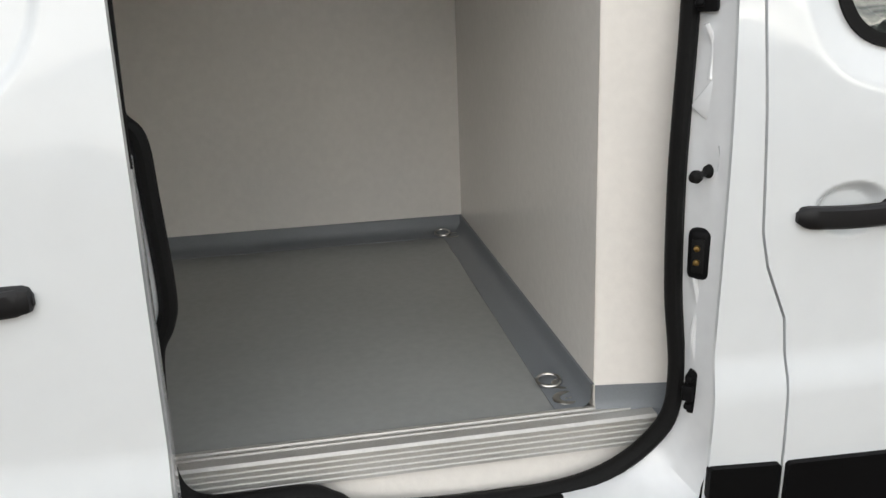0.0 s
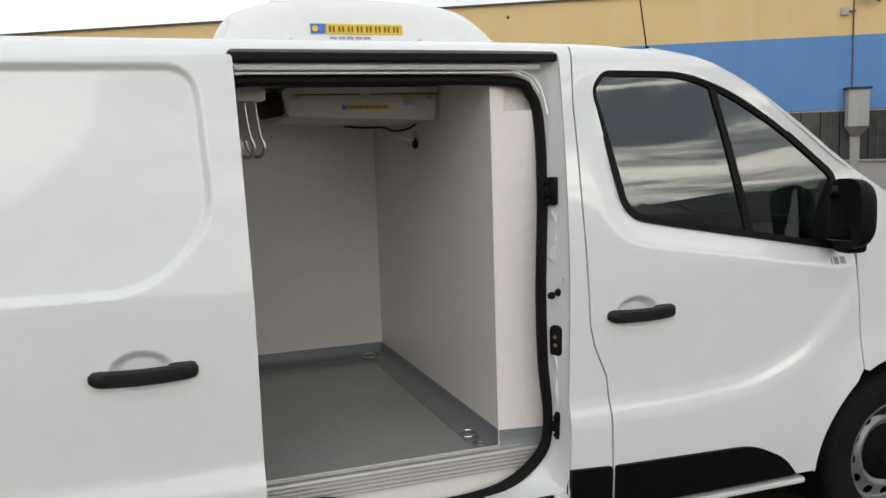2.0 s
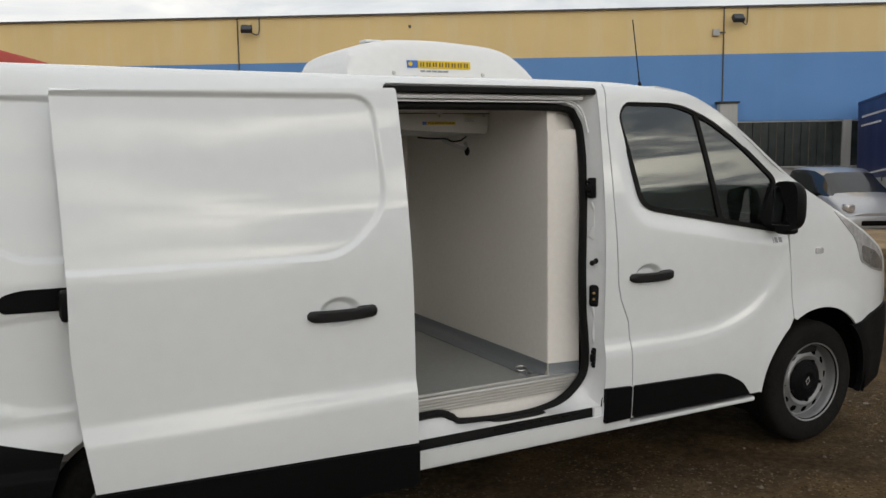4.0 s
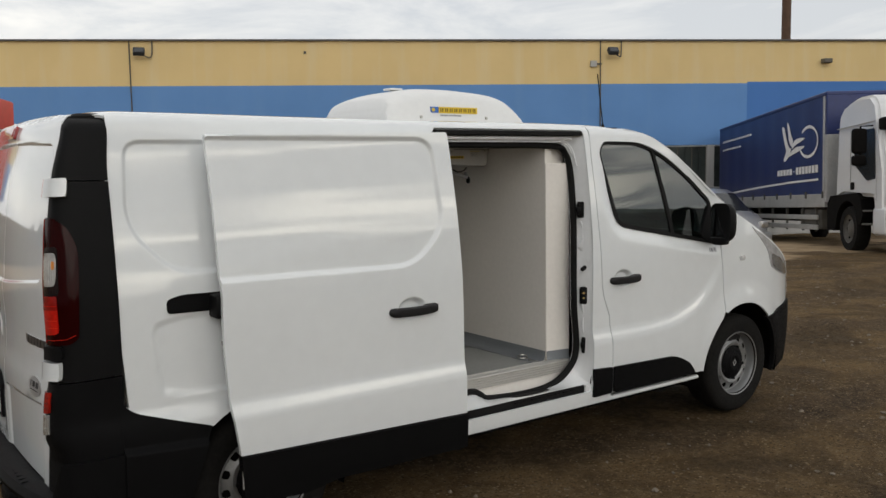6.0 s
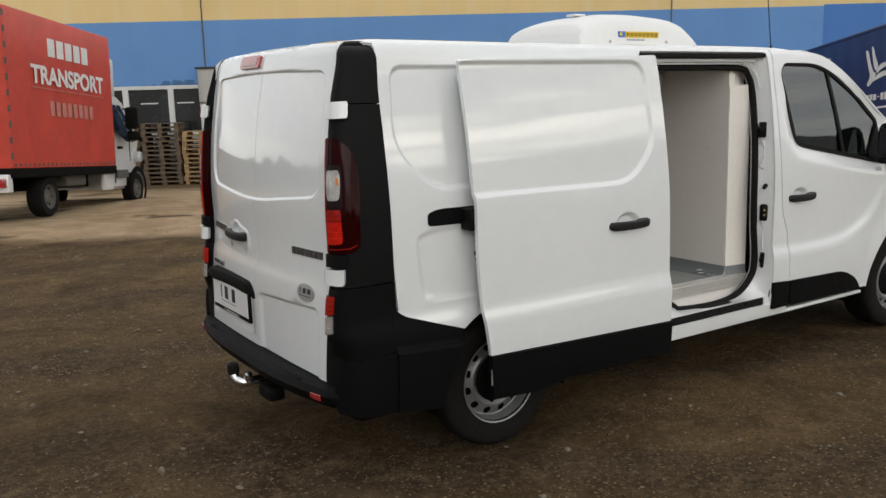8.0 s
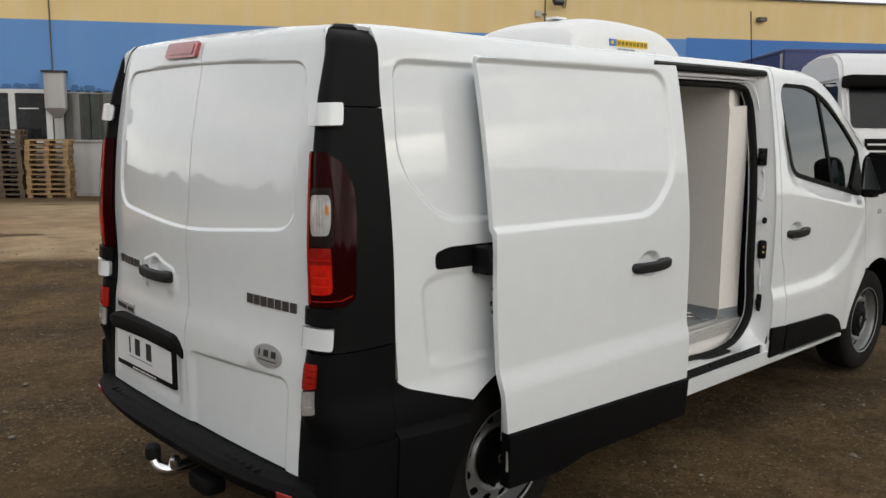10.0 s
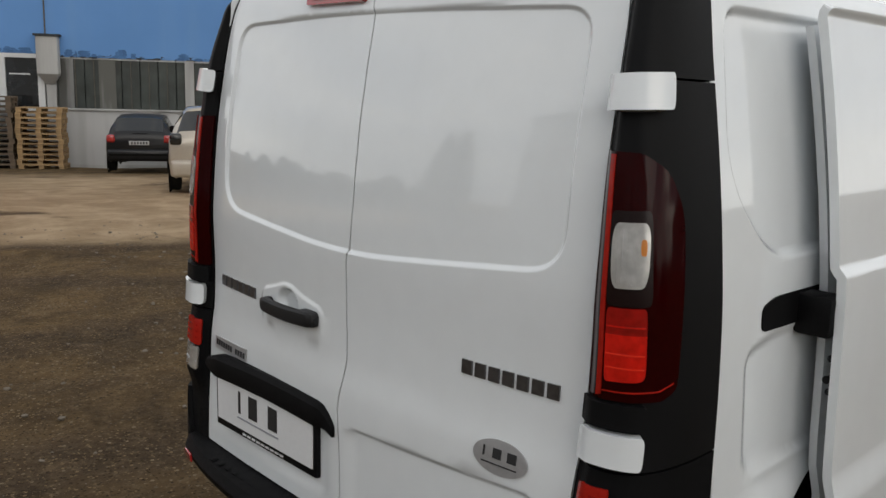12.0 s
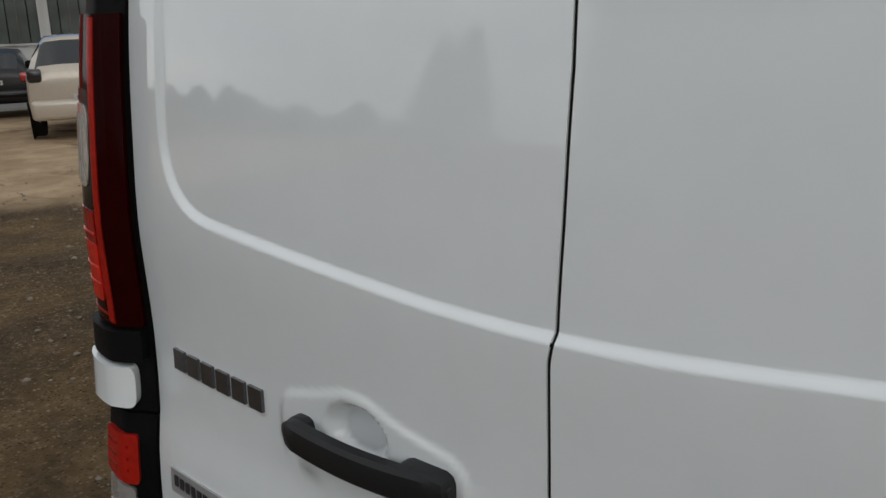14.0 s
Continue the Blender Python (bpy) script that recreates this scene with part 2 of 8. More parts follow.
def lathe_bm(profile, n=48, axis="y", closed=False, skip=None):
    """Turns (radius, along) pairs round an axis. skip(i, j): leaves a face out."""
    bm = bmesh.new()
    rings = []
    for k in range(n):
        a = 2 * math.pi * k / n
        ring = []
        for r, h in profile:
            if axis == "y":
                co = (r * math.cos(a), h, r * math.sin(a))
            elif axis == "x":
                co = (h, r * math.cos(a), r * math.sin(a))
            else:
                co = (r * math.cos(a), r * math.sin(a), h)
            ring.append(bm.verts.new(co))
        rings.append(ring)
    for k in range(n):
        a, b = rings[k], rings[(k + 1) % n]
        for j in range(len(profile) - 1 + (1 if closed else 0)):
            if skip and skip(k, j):
                continue
            j2 = (j + 1) % len(profile)
            bm.faces.new((a[j], a[j2], b[j2], b[j]))
    bmesh.ops.remove_doubles(bm, verts=bm.verts[:], dist=1e-5)
    bmesh.ops.recalc_face_normals(bm, faces=bm.faces[:])
    return bm


def tube_bm(points, radius, n=8, closed=False, flat=(1.0, 1.0)):
    """A tube along points."""
    bm = bmesh.new()
    pts = [Vector(p) for p in points]
    rings = []
    up0 = Vector((0, 1, 0))
    for i, p in enumerate(pts):
        if closed:
            d = pts[(i + 1) % len(pts)] - pts[i - 1]
        else:
            d = pts[min(i + 1, len(pts) - 1)] - pts[max(i - 1, 0)]
        d.normalize()
        side = d.cross(up0)
        if side.length < 0.05:
            side = d.cross(Vector((1, 0, 0)))
        side.normalize()
        up = side.cross(d).normalized()
        rings.append([bm.verts.new(p + side * (math.cos(2 * math.pi * k / n) * radius * flat[0]) + up * (math.sin(2 * math.pi * k / n) * radius * flat[1])) for k in range(n)])
    m = len(rings)
    for i in range(m if closed else m - 1):
        a, b = rings[i], rings[(i + 1) % m]
        for k in range(n):
            bm.faces.new((a[k], a[(k + 1) % n], b[(k + 1) % n], b[k]))
    if not closed:
        bm.faces.new(rings[0])
        bm.faces.new(rings[-1])
    bmesh.ops.recalc_face_normals(bm, faces=bm.faces[:])
    return bm


def smooth_line(points, per=6, closed=False):
    """A Catmull-Rom curve through points."""
    pts = [Vector(p) for p in points]
    n, out = len(pts), []
    for i in range(n if closed else n - 1):
        if closed:
            p0, p1, p2, p3 = pts[i - 1], pts[i], pts[(i + 1) % n], pts[(i + 2) % n]
        else:
            p0, p1, p2, p3 = pts[max(i - 1, 0)], pts[i], pts[i + 1], pts[min(i + 2, n - 1)]
        for k in range(per):
            t = k / per
            out.append(0.5 * ((2 * p1) + (p2 - p0) * t + (2 * p0 - 5 * p1 + 4 * p2 - p3) * t * t + (3 * p1 - p0 - 3 * p2 + p3) * t ** 3))
    if not closed:
        out.append(pts[-1])
    return out


def rounded(points, radius=0.03, seg=5):
    """A polygon of (u, v) pairs with rounded corners; a point may carry its own radius."""
    out, n = [], len(points)
    for i in range(n):
        p = Vector(points[i][:2])
        a, b = Vector(points[i - 1][:2]), Vector(points[(i + 1) % n][:2])
        r = points[i][2] if len(points[i]) > 2 else radius
        la, lb = (a - p).length, (b - p).length
        r = min(r, 0.45 * la, 0.45 * lb)
        if r < 1e-4:
            out.append(tuple(p))
            continue
        s, e = p + (a - p) / la * r, p + (b - p) / lb * r
        for k in range(seg + 1):
            t = k / seg
            q = s * (1 - t) ** 2 + p * 2 * t * (1 - t) + e * t * t
            out.append(tuple(q))
    return out


def arc(cx, cz, r, a0, a1, n=20):
    return [(cx + r * math.cos(radians(a0 + (a1 - a0) * k / n)), cz + r * math.sin(radians(a0 + (a1 - a0) * k / n))) for k in range(n + 1)]


def pchip(xs, ys):
    """A monotone smooth interpolation through a table; flat ends."""
    xs, ys = np.array(xs, float), np.array(ys, float)
    h, d = np.diff(xs), np.diff(ys) / np.diff(xs)
    m = np.zeros(len(xs))
    for i in range(1, len(xs) - 1):
        if d[i - 1] * d[i] > 0:
            w1, w2 = 2 * h[i] + h[i - 1], h[i] + 2 * h[i - 1]
            m[i] = (w1 + w2) / (w1 / d[i - 1] + w2 / d[i])
    m[0], m[-1] = d[0], d[-1]

    def f(x):
        x = np.clip(np.asarray(x, float), xs[0], xs[-1])
        i = np.clip(np.searchsorted(xs, x) - 1, 0, len(xs) - 2)
        t = (x - xs[i]) / h[i]
        return ys[i] * (1 + 2 * t) * (1 - t) ** 2 + m[i] * h[i] * t * (1 - t) ** 2 + ys[i + 1] * t * t * (3 - 2 * t) + m[i + 1] * h[i] * t * t * (t - 1)
    return f


def sstep(a, b, x):
    t = np.clip((np.asarray(x, float) - a) / (b - a), 0, 1)
    return t * t * (3 - 2 * t)


def poly_dist(poly, u, v):
    """Signed distance to a polygon, negative inside."""
    u, v = np.asarray(u, float), np.asarray(v, float)
    best = np.full(u.shape, 1e9)
    inside = np.zeros(u.shape, bool)
    n = len(poly)
    for i in range(n):
        ax, ay = poly[i][:2]
        bx, by = poly[(i + 1) % n][:2]
        ex, ey = bx - ax, by - ay
        t = np.clip(((u - ax) * ex + (v - ay) * ey) / max(ex * ex + ey * ey, 1e-12), 0, 1)
        best = np.minimum(best, np.hypot(u - ax - t * ex, v - ay - t * ey))
        cond = ((ay > v) != (by > v)) & (u < (bx - ax) * (v - ay) / (by - ay if abs(by - ay) > 1e-12 else 1e-12) + ax)
        inside ^= cond
    return np.where(inside, -best, best)


def sheet(name, outline, surf, mat, parent, step=0.03, holes=(), depth=0.012, flip=False, ucuts=(), vcuts=(), label="", lift=0.0):
    """A curved panel: the outline in (u, v), with holes, laid on surf(u, v), with thickness inwards and exact normals."""
    bm = bmesh.new()
    for loop in (outline, *holes):
        vs = [bm.verts.new((p[0], p[1], 0)) for p in loop]
        for i in range(len(vs)):
            bm.edges.new((vs[i], vs[(i + 1) % len(vs)]))
    bmesh.ops.triangle_fill(bm, use_beauty=True, use_dissolve=False, edges=bm.edges[:], normal=(0, 0, 1))
    us, vs_ = [p[0] for p in outline], [p[1] for p in outline]
    for lo, hi, extra, ax in ((min(us), max(us), ucuts, 0), (min(vs_), max(vs_), vcuts, 1)):
        k = max(1, int(round((hi - lo) / step)))
        cuts = [lo + (hi - lo) * i / k + 1.3e-4 for i in range(1, k)] + [c + 0.7e-4 for c in extra if lo < c < hi]
        for c in cuts:
            co = (c, 0, 0) if ax == 0 else (0, c, 0)
            no = (1, 0, 0) if ax == 0 else (0, 1, 0)
            bmesh.ops.bisect_plane(bm, geom=bm.verts[:] + bm.edges[:] + bm.faces[:], plane_co=co, plane_no=no, dist=1e-6)
    bm.verts.index_update()
    u = np.array([v.co.x for v in bm.verts])
    v = np.array([v.co.y for v in bm.verts])
    e = 8e-4
    p0 = surf(u, v)
    du, dv = surf(u + e, v) - surf(u - e, v), surf(u, v + e) - surf(u, v - e)
    nrm = np.cross(du, dv)
    nrm /= np.maximum(np.linalg.norm(nrm, axis=1), 1e-12)[:, None]
    if flip:
        nrm = -nrm
    p0 = p0 + nrm * lift
    faces = []
    for f in bm.faces:
        ids = [x.index for x in f.verts]
        if f.normal.z < 0:
            ids.reverse()
        if flip:
            ids.reverse()
        faces.append(ids)
    nf = len(faces)
    count = len(u)
    verts = list(map(tuple, p0))
    if depth > 0:
        verts += list(map(tuple, p0 - nrm * depth))
        faces += [[i + count for i in reversed(ids)] for ids in faces[:nf]]
        for ed in bm.edges:
            if len(ed.link_faces) == 1:
                a, b = ed.verts[0].index, ed.verts[1].index
                ids = [x.index for x in ed.link_faces[0].verts]
                if ed.link_faces[0].normal.z < 0:
                    ids.reverse()
                if flip:
                    ids.reverse()
                k = ids.index(a)
                if ids[(k + 1) % len(ids)] != b:
                    a, b = b, a
                faces.append([b, a, a + count, b + count])
    bm.free()
    me = bpy.data.meshes.new(name)
    me.from_pydata(verts, [], faces)
    me.materials.append(mat)
    me.polygons.foreach_set("use_smooth", [True] * len(me.polygons))
    me.update()
    loops = []
    for i, p in enumerate(me.polygons):
        if i < nf:
            loops += [tuple(nrm[k]) for k in p.vertices]
        else:
            loops += [tuple(p.normal)] * len(p.vertices)
    me.normals_split_custom_set(loops)
    ob = new(name, me)
    if parent is not None:
        ob.parent = parent
    if label:
        ob["label"] = label
    return ob


def frange(a, b, n):
    return [a + (b - a) * i / (n - 1) for i in range(n)]

# ---- the van ----
van = thing("delivery_van", "white refrigerated panel van with open sliding side door", "van")
WB, WR, HUB = 3.497, 0.338, 0.338

SEC_S = [0.15, 0.30, 0.45, 0.60, 0.80, 1.00, 1.20, 1.40, 1.58, 1.75, 1.86, 1.895, 1.925, 1.955, 1.99, 2.20, 2.50, 2.757]
SEC_Y = [0.915, 0.938, 0.951, 0.957, 0.955, 0.953, 0.946, 0.927, 0.902, 0.873, 0.851, 0.841, 0.824, 0.799, 0.766, 0.557, 0.257, 0.0]
SEC_Z = [0.15, 0.30, 0.45, 0.60, 0.80, 1.00, 1.20, 1.40, 1.58, 1.75, 1.86, 1.895, 1.919, 1.936, 1.947, 1.963, 1.970, 1.971]
sec_y, sec_z = pchip(SEC_S, SEC_Y), pchip(SEC_S, SEC_Z)
nose_in = pchip([3.20, 3.50, 3.80, 4.00, 4.15, 4.30, 4.5], [0.0, 0.003, 0.024, 0.060, 0.108, 0.185, 0.32])
crease_z = pchip([-1.0, 2.45, 2.70, 2.95, 3.10, 3.26, 3.45, 5.0], [0.735, 0.735, 0.75, 0.82, 0.92, 1.08, 1.22, 1.3])

# pressed recesses of the upper side panels
PRESS_DOOR = rounded([(-0.60, 1.876), (0.917, 1.876, 0.10), (0.937, 1.432, 0.10), (0.752, 1.254, 0.14), (-0.60, 1.269)], 0.05, 8)
PRESS_REAR = rounded([(-0.545, 1.862, 0.08), (0.60, 1.862), (0.60, 1.290), (-0.380, 1.303, 0.10), (-0.572, 1.500, 0.12)], 0.05, 8)


def dish(u, v, cu, cv, ru, rv, deep):
    """A hand scoop in a panel."""
    r = np.hypot((u - cu) / ru, (v - cv) / rv)
    return deep * (1 - sstep(0.55, 1.0, r))


# the roof edge rises a little towards the rear
rise = pchip([-0.75, -0.3, 0.3, 0.9, 1.8, 2.2, 2.65, 5.0], [0.026, 0.024, 0.018, 0.015, 0.013, 0.008, 0.0, 0.0])


def side_base(x, s, inset=0.0):
    x, s = np.asarray(x, float), np.asarray(s, float)
    y = sec_y(s) + 0.018 * (1 - sstep(-0.060, 0.045, s - crease_z(x))) * (1 - sstep(2.95, 3.40, x))
    y = y - nose_in(x) - inset
    # flare over the front wheel
    r = np.hypot(x - WB, s - HUB)
    y = y + 0.016 * (1 - sstep(0.43, 0.60, r)) * sstep(3.0, 3.2, x)
    return y, sec_z(s) + rise(x) * sstep(1.87, 1.95, s)


def surf_right(x, s):
    y, z = side_base(x, s)
    return np.stack([x, -y, z], 1)


def surf_left(x, s):
    y, z = side_base(x, s)
    return np.stack([x, y, z], 1)


def surf_quarter(x, s):
    y, z = side_base(x, s)
    d = poly_dist(PRESS_REAR, x, s)
    y = y - 0.017 * (1 - sstep(-0.024, 0.002, d))
    # shallow moulded hollow under the rail slot, and the runner slot itself
    d2 = poly_dist(QUARTER_HOLLOW, x, s)
    y = y - 0.010 * (1 - sstep(-0.035, 0.002, d2))
    return np.stack([x, -y, z], 1)


QUARTER_HOLLOW = rounded([(-0.50, 1.120, 0.10), (-0.36, 1.145, 0.05), (0.2, 1.150), (0.2, 0.78), (-0.47, 0.80, 0.08)], 0.05, 6)
DOOR_OUT = 0.105


def surf_sliding(x, s):
    y, z = side_base(x, s)
    d = poly_dist(PRESS_DOOR, x, s)
    y = y - 0.017 * (1 - sstep(-0.024, 0.002, d))
    y = y - dish(x, s, 0.715, 1.058, 0.088, 0.058, 0.026)
    return np.stack([x, -(y + DOOR_OUT), z], 1)


FWIN = rounded([(2.185, 1.80, 0.10), (2.235, 1.862, 0.06), (2.56, 1.858, 0.16), (2.745, 1.79, 0.14), (2.95, 1.665, 0.1), (3.175, 1.480, 0.03), (3.215, 1.195, 0.05), (2.46, 1.330, 0.2), (2.285, 1.365, 0.12)], 0.06, 7)


def surf_front(x, s):
    y, z = side_base(x, s)
    y = y - dish(x, s, 2.305, 1.050, 0.085, 0.056, 0.026)
    # belt shoulder under the window
    d = poly_dist(FWIN, x, s)
    f = 0.074 - d
    y = y - 0.022 * np.minimum(1.0, 0.5 * (f + np.sqrt(f * f + 0.016 ** 2)) / 0.066) * (1 - 0.8 * sstep(1.50, 1.80, s))
    return np.stack([x, -y, z], 1)


# right body side with the doorway, wheel arch and quarter panel
gap_pts = [(2.130, 1.955), (2.116, 1.86), (2.108, 1.75), (2.110, 1.42), (2.116, 1.20), (2.120, 1.02), (2.134, 0.95), (2.178, 0.84), (2.188, 0.72), (2.190, 0.355)]
arch_rear = arc(0.0, HUB, 0.405, 2, 128, 30)
quarter = rounded([(-0.622, 0.80, 0.06), (-0.570, 0.756, 0.04), (-0.262, 0.652, 0.0)], 0.03)
doorway = rounded([(0.905, 1.78, 0.01), (1.02, 1.922, 0.01), (2.078, 1.922, 0.02), (2.050, 1.10, 0.0), (2.028, 0.412, 0.02), (0.905, 0.412, 0.02)], 0.02, 6)
side_out = [(-0.590, 1.955)] + gap_pts[:] + [(2.19, 0.345), (0.404, 0.345)] + arch_rear + quarter[-1:] + [q for q in reversed(quarter[:-1])] + [(-0.622, 1.2), (-0.622, 1.70), (-0.608, 1.80), (-0.596, 1.90)]
side_out = [p for i, p in enumerate(side_out) if i == 0 or (Vector(p) - Vector(side_out[i - 1])).length > 0.004]
fine_rear = frange(-0.58, -0.36, 46)
sheet("body_side", side_out, surf_quarter, M_PAINT, van, 0.04, [doorway], 0.014, flip=False, ucuts=fine_rear, vcuts=frange(1.27, 1.56, 46) + frange(1.78, 1.87, 16) + frange(0.69, 0.80, 12) + frange(1.06, 1.17, 12), label="white painted body side with pressed panel")

# roof, with shallow ribs running lengthwise
def surf_roof(x, v):
    s = 2.757 - np.abs(v)
    z = sec_z(s)
    y = sec_y(s) * np.sign(v)
    z = z + rise(x) - 0.022 * sstep(-0.45, -0.72, x) ** 2
    z = z - 0.022 * sstep(2.1, 2.6, x) ** 2
    return np.stack([x, y, z], 1)


sheet("roof", [(2.62, -0.803), (2.62, 0.803)] + [(-0.702 + 0.032 * (abs(y) / 0.75) ** 2.4 + 0.075 * max(0, (abs(y) - 0.70) / 0.103) ** 2, y) for y in frange(0.803, -0.803, 25)], surf_roof, M_PAINT, van, 0.06, (), 0.012, vcuts=frange(-0.80, -0.70, 8) + frange(0.70, 0.80, 8))

# windscreen pillars, bonnet and nose
SIL = [(2.45, 1.940), (2.62, 1.908), (2.80, 1.826), (3.0, 1.690), (3.2, 1.536), (3.4, 1.405), (3.6, 1.304), (3.74, 1.236), (3.86, 1.176), (4.0, 1.104), (4.12, 1.036), (4.19, 0.960), (4.22, 0.84), (4.235, 0.66), (4.225, 0.46), (4.18, 0.28)]
sil_k = [0.0]
for i in range(1, len(SIL)):
    sil_k.append(sil_k[-1] + math.hypot(SIL[i][0] - SIL[i - 1][0], SIL[i][1] - SIL[i - 1][1]))
sil_x, sil_z = pchip(sil_k, [p[0] for p in SIL]), pchip(sil_k, [p[1] for p in SIL])
bulge = pchip([0, 0.3, 0.9, 1.6, 2.0, 2.6, 2.9], [0.0, 0.03, 0.07, 0.10, 0.14, 0.20, 0.2])


def surf_nose(k, w):
    x, z = sil_x(k), sil_z(k)
    y = side_base(x, z)[0]
    c = 1 - np.abs(w) ** 2.2
    return np.stack([x + bulge(k) * c, w * y, z + 0.012 * c * (1 - sstep(1.9, 2.3, k))], 1)


K_SCREEN, K_HOOD = sil_k[8], sil_k[11]
sheet("windscreen_surround", [(0.0, -1), (K_SCREEN, -1), (K_SCREEN, 1), (0.0, 1)], surf_nose, M_PAINT, van, 0.08, [[(0.16, -0.90), (0.16, 0.90), (K_SCREEN - 0.06, 0.92), (K_SCREEN - 0.06, -0.92)]], 0.012)
pane = sheet("windscreen", [(0.155, -0.91), (K_SCREEN - 0.05, -0.93), (K_SCREEN - 0.05, 0.93), (0.155, 0.91)], surf_nose, M_GLASS, van, 0.08, (), 0.005, lift=-0.006, label="clear windscreen glass")
pane.visible_shadow = False
sheet("bonnet", [(K_SCREEN + 0.004, -1), (K_HOOD, -1), (K_HOOD, 1), (K_SCREEN + 0.004, 1)], surf_nose, M_PAINT, van, 0.06, (), 0.012)
sheet("front_panel", [(K_HOOD + 0.004, -1), (sil_k[12] + 0.10, -1), (sil_k[12] + 0.10, 1), (K_HOOD + 0.004, 1)], surf_nose, M_PAINT, van, 0.06, (), 0.012)
sheet("front_bumper", [(sil_k[12] + 0.104, -1), (sil_k[-1], -1), (sil_k[-1], 1), (sil_k[12] + 0.104, 1)], surf_nose, M_BLACK, van, 0.06, (), 0.02, label="black plastic front bumper")

# front wing, in front of the door
sil_pts = [(x, z) for x, z in SIL]
arch_front = arc(WB, HUB, 0.437, 176, 20, 34)
wing_out = [(3.250, 1.195), (3.30, 1.468)] + sil_pts[5:12] + [(4.205, 0.90), (4.222, 0.72)] + [(3.945, 0.675)] + [p for p in reversed(arch_front) if p[0] < 3.94 and p[0] > 3.275] + [(3.279, 0.74)]
sheet("front_wing", wing_out, surf_right, M_PAINT, van, 0.02, (), 0.012)
bump_out = [(3.87, 0.655), (3.948, 0.672), (4.222, 0.716), (4.245, 0.60), (4.235, 0.44), (4.18, 0.27)] + arc(WB, HUB, 0.402, -14, 50, 12)
sheet("bumper_end", bump_out, surf_right, M_BLACK, van, 0.04, (), 0.03, lift=0.012)
lampout = rounded([(3.60, 1.288, 0.01), (3.76, 1.212, 0.03), (3.90, 1.140, 0.03), (4.05, 1.060, 0.03), (4.14, 0.985, 0.03), (4.155, 0.900, 0.03), (4.00, 0.930, 0.04), (3.855, 0.990, 0.03), (3.80, 1.120, 0.05)], 0.02, 4)
headlamp = sheet("headlamp", lampout, surf_right, M_HEADLAMP, van, 0.03, (), 0.02, lift=0.004, label="clear headlamp under a glossy cover")
sheet("headlamp_bezel", rounded([(3.86, 1.085), (4.02, 1.035), (4.125, 0.960), (4.14, 0.912), (3.99, 0.945), (3.872, 0.998)], 0.02), surf_right, M_LENSDARK, headlamp, 0.03, (), 0.006, lift=0.007)
sheet("side_repeater", rounded([(3.450, 1.098), (3.508, 1.098), (3.508, 1.066), (3.450, 1.066)], 0.012), surf_right, M_CLEAR, van, 0.02, (), 0.01, lift=0.006, label="clear side indicator lamp")

# front door
front_out = [(x + 0.006, s) for x, s in gap_pts[:-1]] + [(2.196, 0.375), (3.052, 0.375)] + [p for p in arch_front if p[0] < 3.272][0:] + [(3.273, 0.74), (3.244, 1.19), (3.294, 1.470)] + [p for p in reversed(sil_pts[1:5])] + [(2.40, 1.950)]
front_out = [p for i, p in enumerate(front_out) if i == 0 or (Vector(p) - Vector(front_out[i - 1])).length > 0.004]
front_door = sheet("front_door", front_out, surf_front, M_PAINT, van, 0.017, [FWIN], 0.03, ucuts=frange(2.205, 2.41, 34), vcuts=frange(0.99, 1.125, 24) + frange(1.26, 1.36, 8), label="closed white front door")


def inset_loop(loop, d):
    c = Vector((sum(p[0] for p in loop) / len(loop), sum(p[1] for p in loop) / len(loop)))
    out = []
    n = len(loop)
    for i in range(n):
        p = Vector(loop[i])
        t = (Vector(loop[(i + 1) % n]) - Vector(loop[i - 1])).normalized()
        nn = Vector((-t.y, t.x))
        if nn.dot(c - p) < 0:
            nn = -nn
        out.append(tuple(p + nn * d))
    return out


def surf_glass(x, s):
    y, z = side_base(x, s, 0.020)
    return np.stack([x, -y, z], 1)


DIV_A, DIV_B = (2.672, 1.86), (2.785, 1.26)
seal_out = inset_loop(FWIN, -0.004)
seal_in = inset_loop(FWIN, 0.019)
sheet("window_seal", seal_out, surf_glass, M_RUBBER, front_door, 0.05, [seal_in], 0.018, lift=0.006, label="black rubber window surround")
front_pane = sheet("window_pane", inset_loop(FWIN, 0.02), surf_glass, M_GLASS, front_door, 0.05, (), 0.004, lift=-0.002, label="tinted glass with sky reflections")
front_pane.visible_shadow = False
div = [(DIV_A[0] - 0.011, 1.812), (DIV_A[0] + 0.015, 1.802), (DIV_B[0] + 0.016, 1.285), (DIV_B[0] - 0.016, 1.288)]
sheet("window_divider", div, surf_glass, M_RUBBER, front_door, 0.05, (), 0.016, lift=0.005)
sheet("mirror_base", rounded([(3.05, 1.26), (3.16, 1.46), (3.205, 1.30), (3.215, 1.20), (3.12, 1.212)], 0.02), surf_glass, M_TRIM, front_door, 0.05, (), 0.02, lift=0.012)


def surf_mould(x, s):
    y, z = side_base(x, s)
    return np.stack([x, -(y), z], 1)


sheet("door_moulding", rounded([(2.200, 0.535, 0.01), (2.77, 0.520, 0.10), (2.905, 0.455, 0.08), (2.965, 0.381, 0.01), (2.200, 0.381, 0.01)], 0.02, 8), surf_mould, M_BLACK, front_door, 0.04, (), 0.02, lift=0.014, label="black plastic rubbing panel")
sheet("pillar_moulding", rounded([(2.030, 0.545, 0.008), (2.184, 0.536, 0.008), (2.184, 0.381, 0.008), (2.030, 0.378, 0.008)], 0.01), surf_mould, M_BLACK, van, 0.04, (), 0.02, lift=0.014)


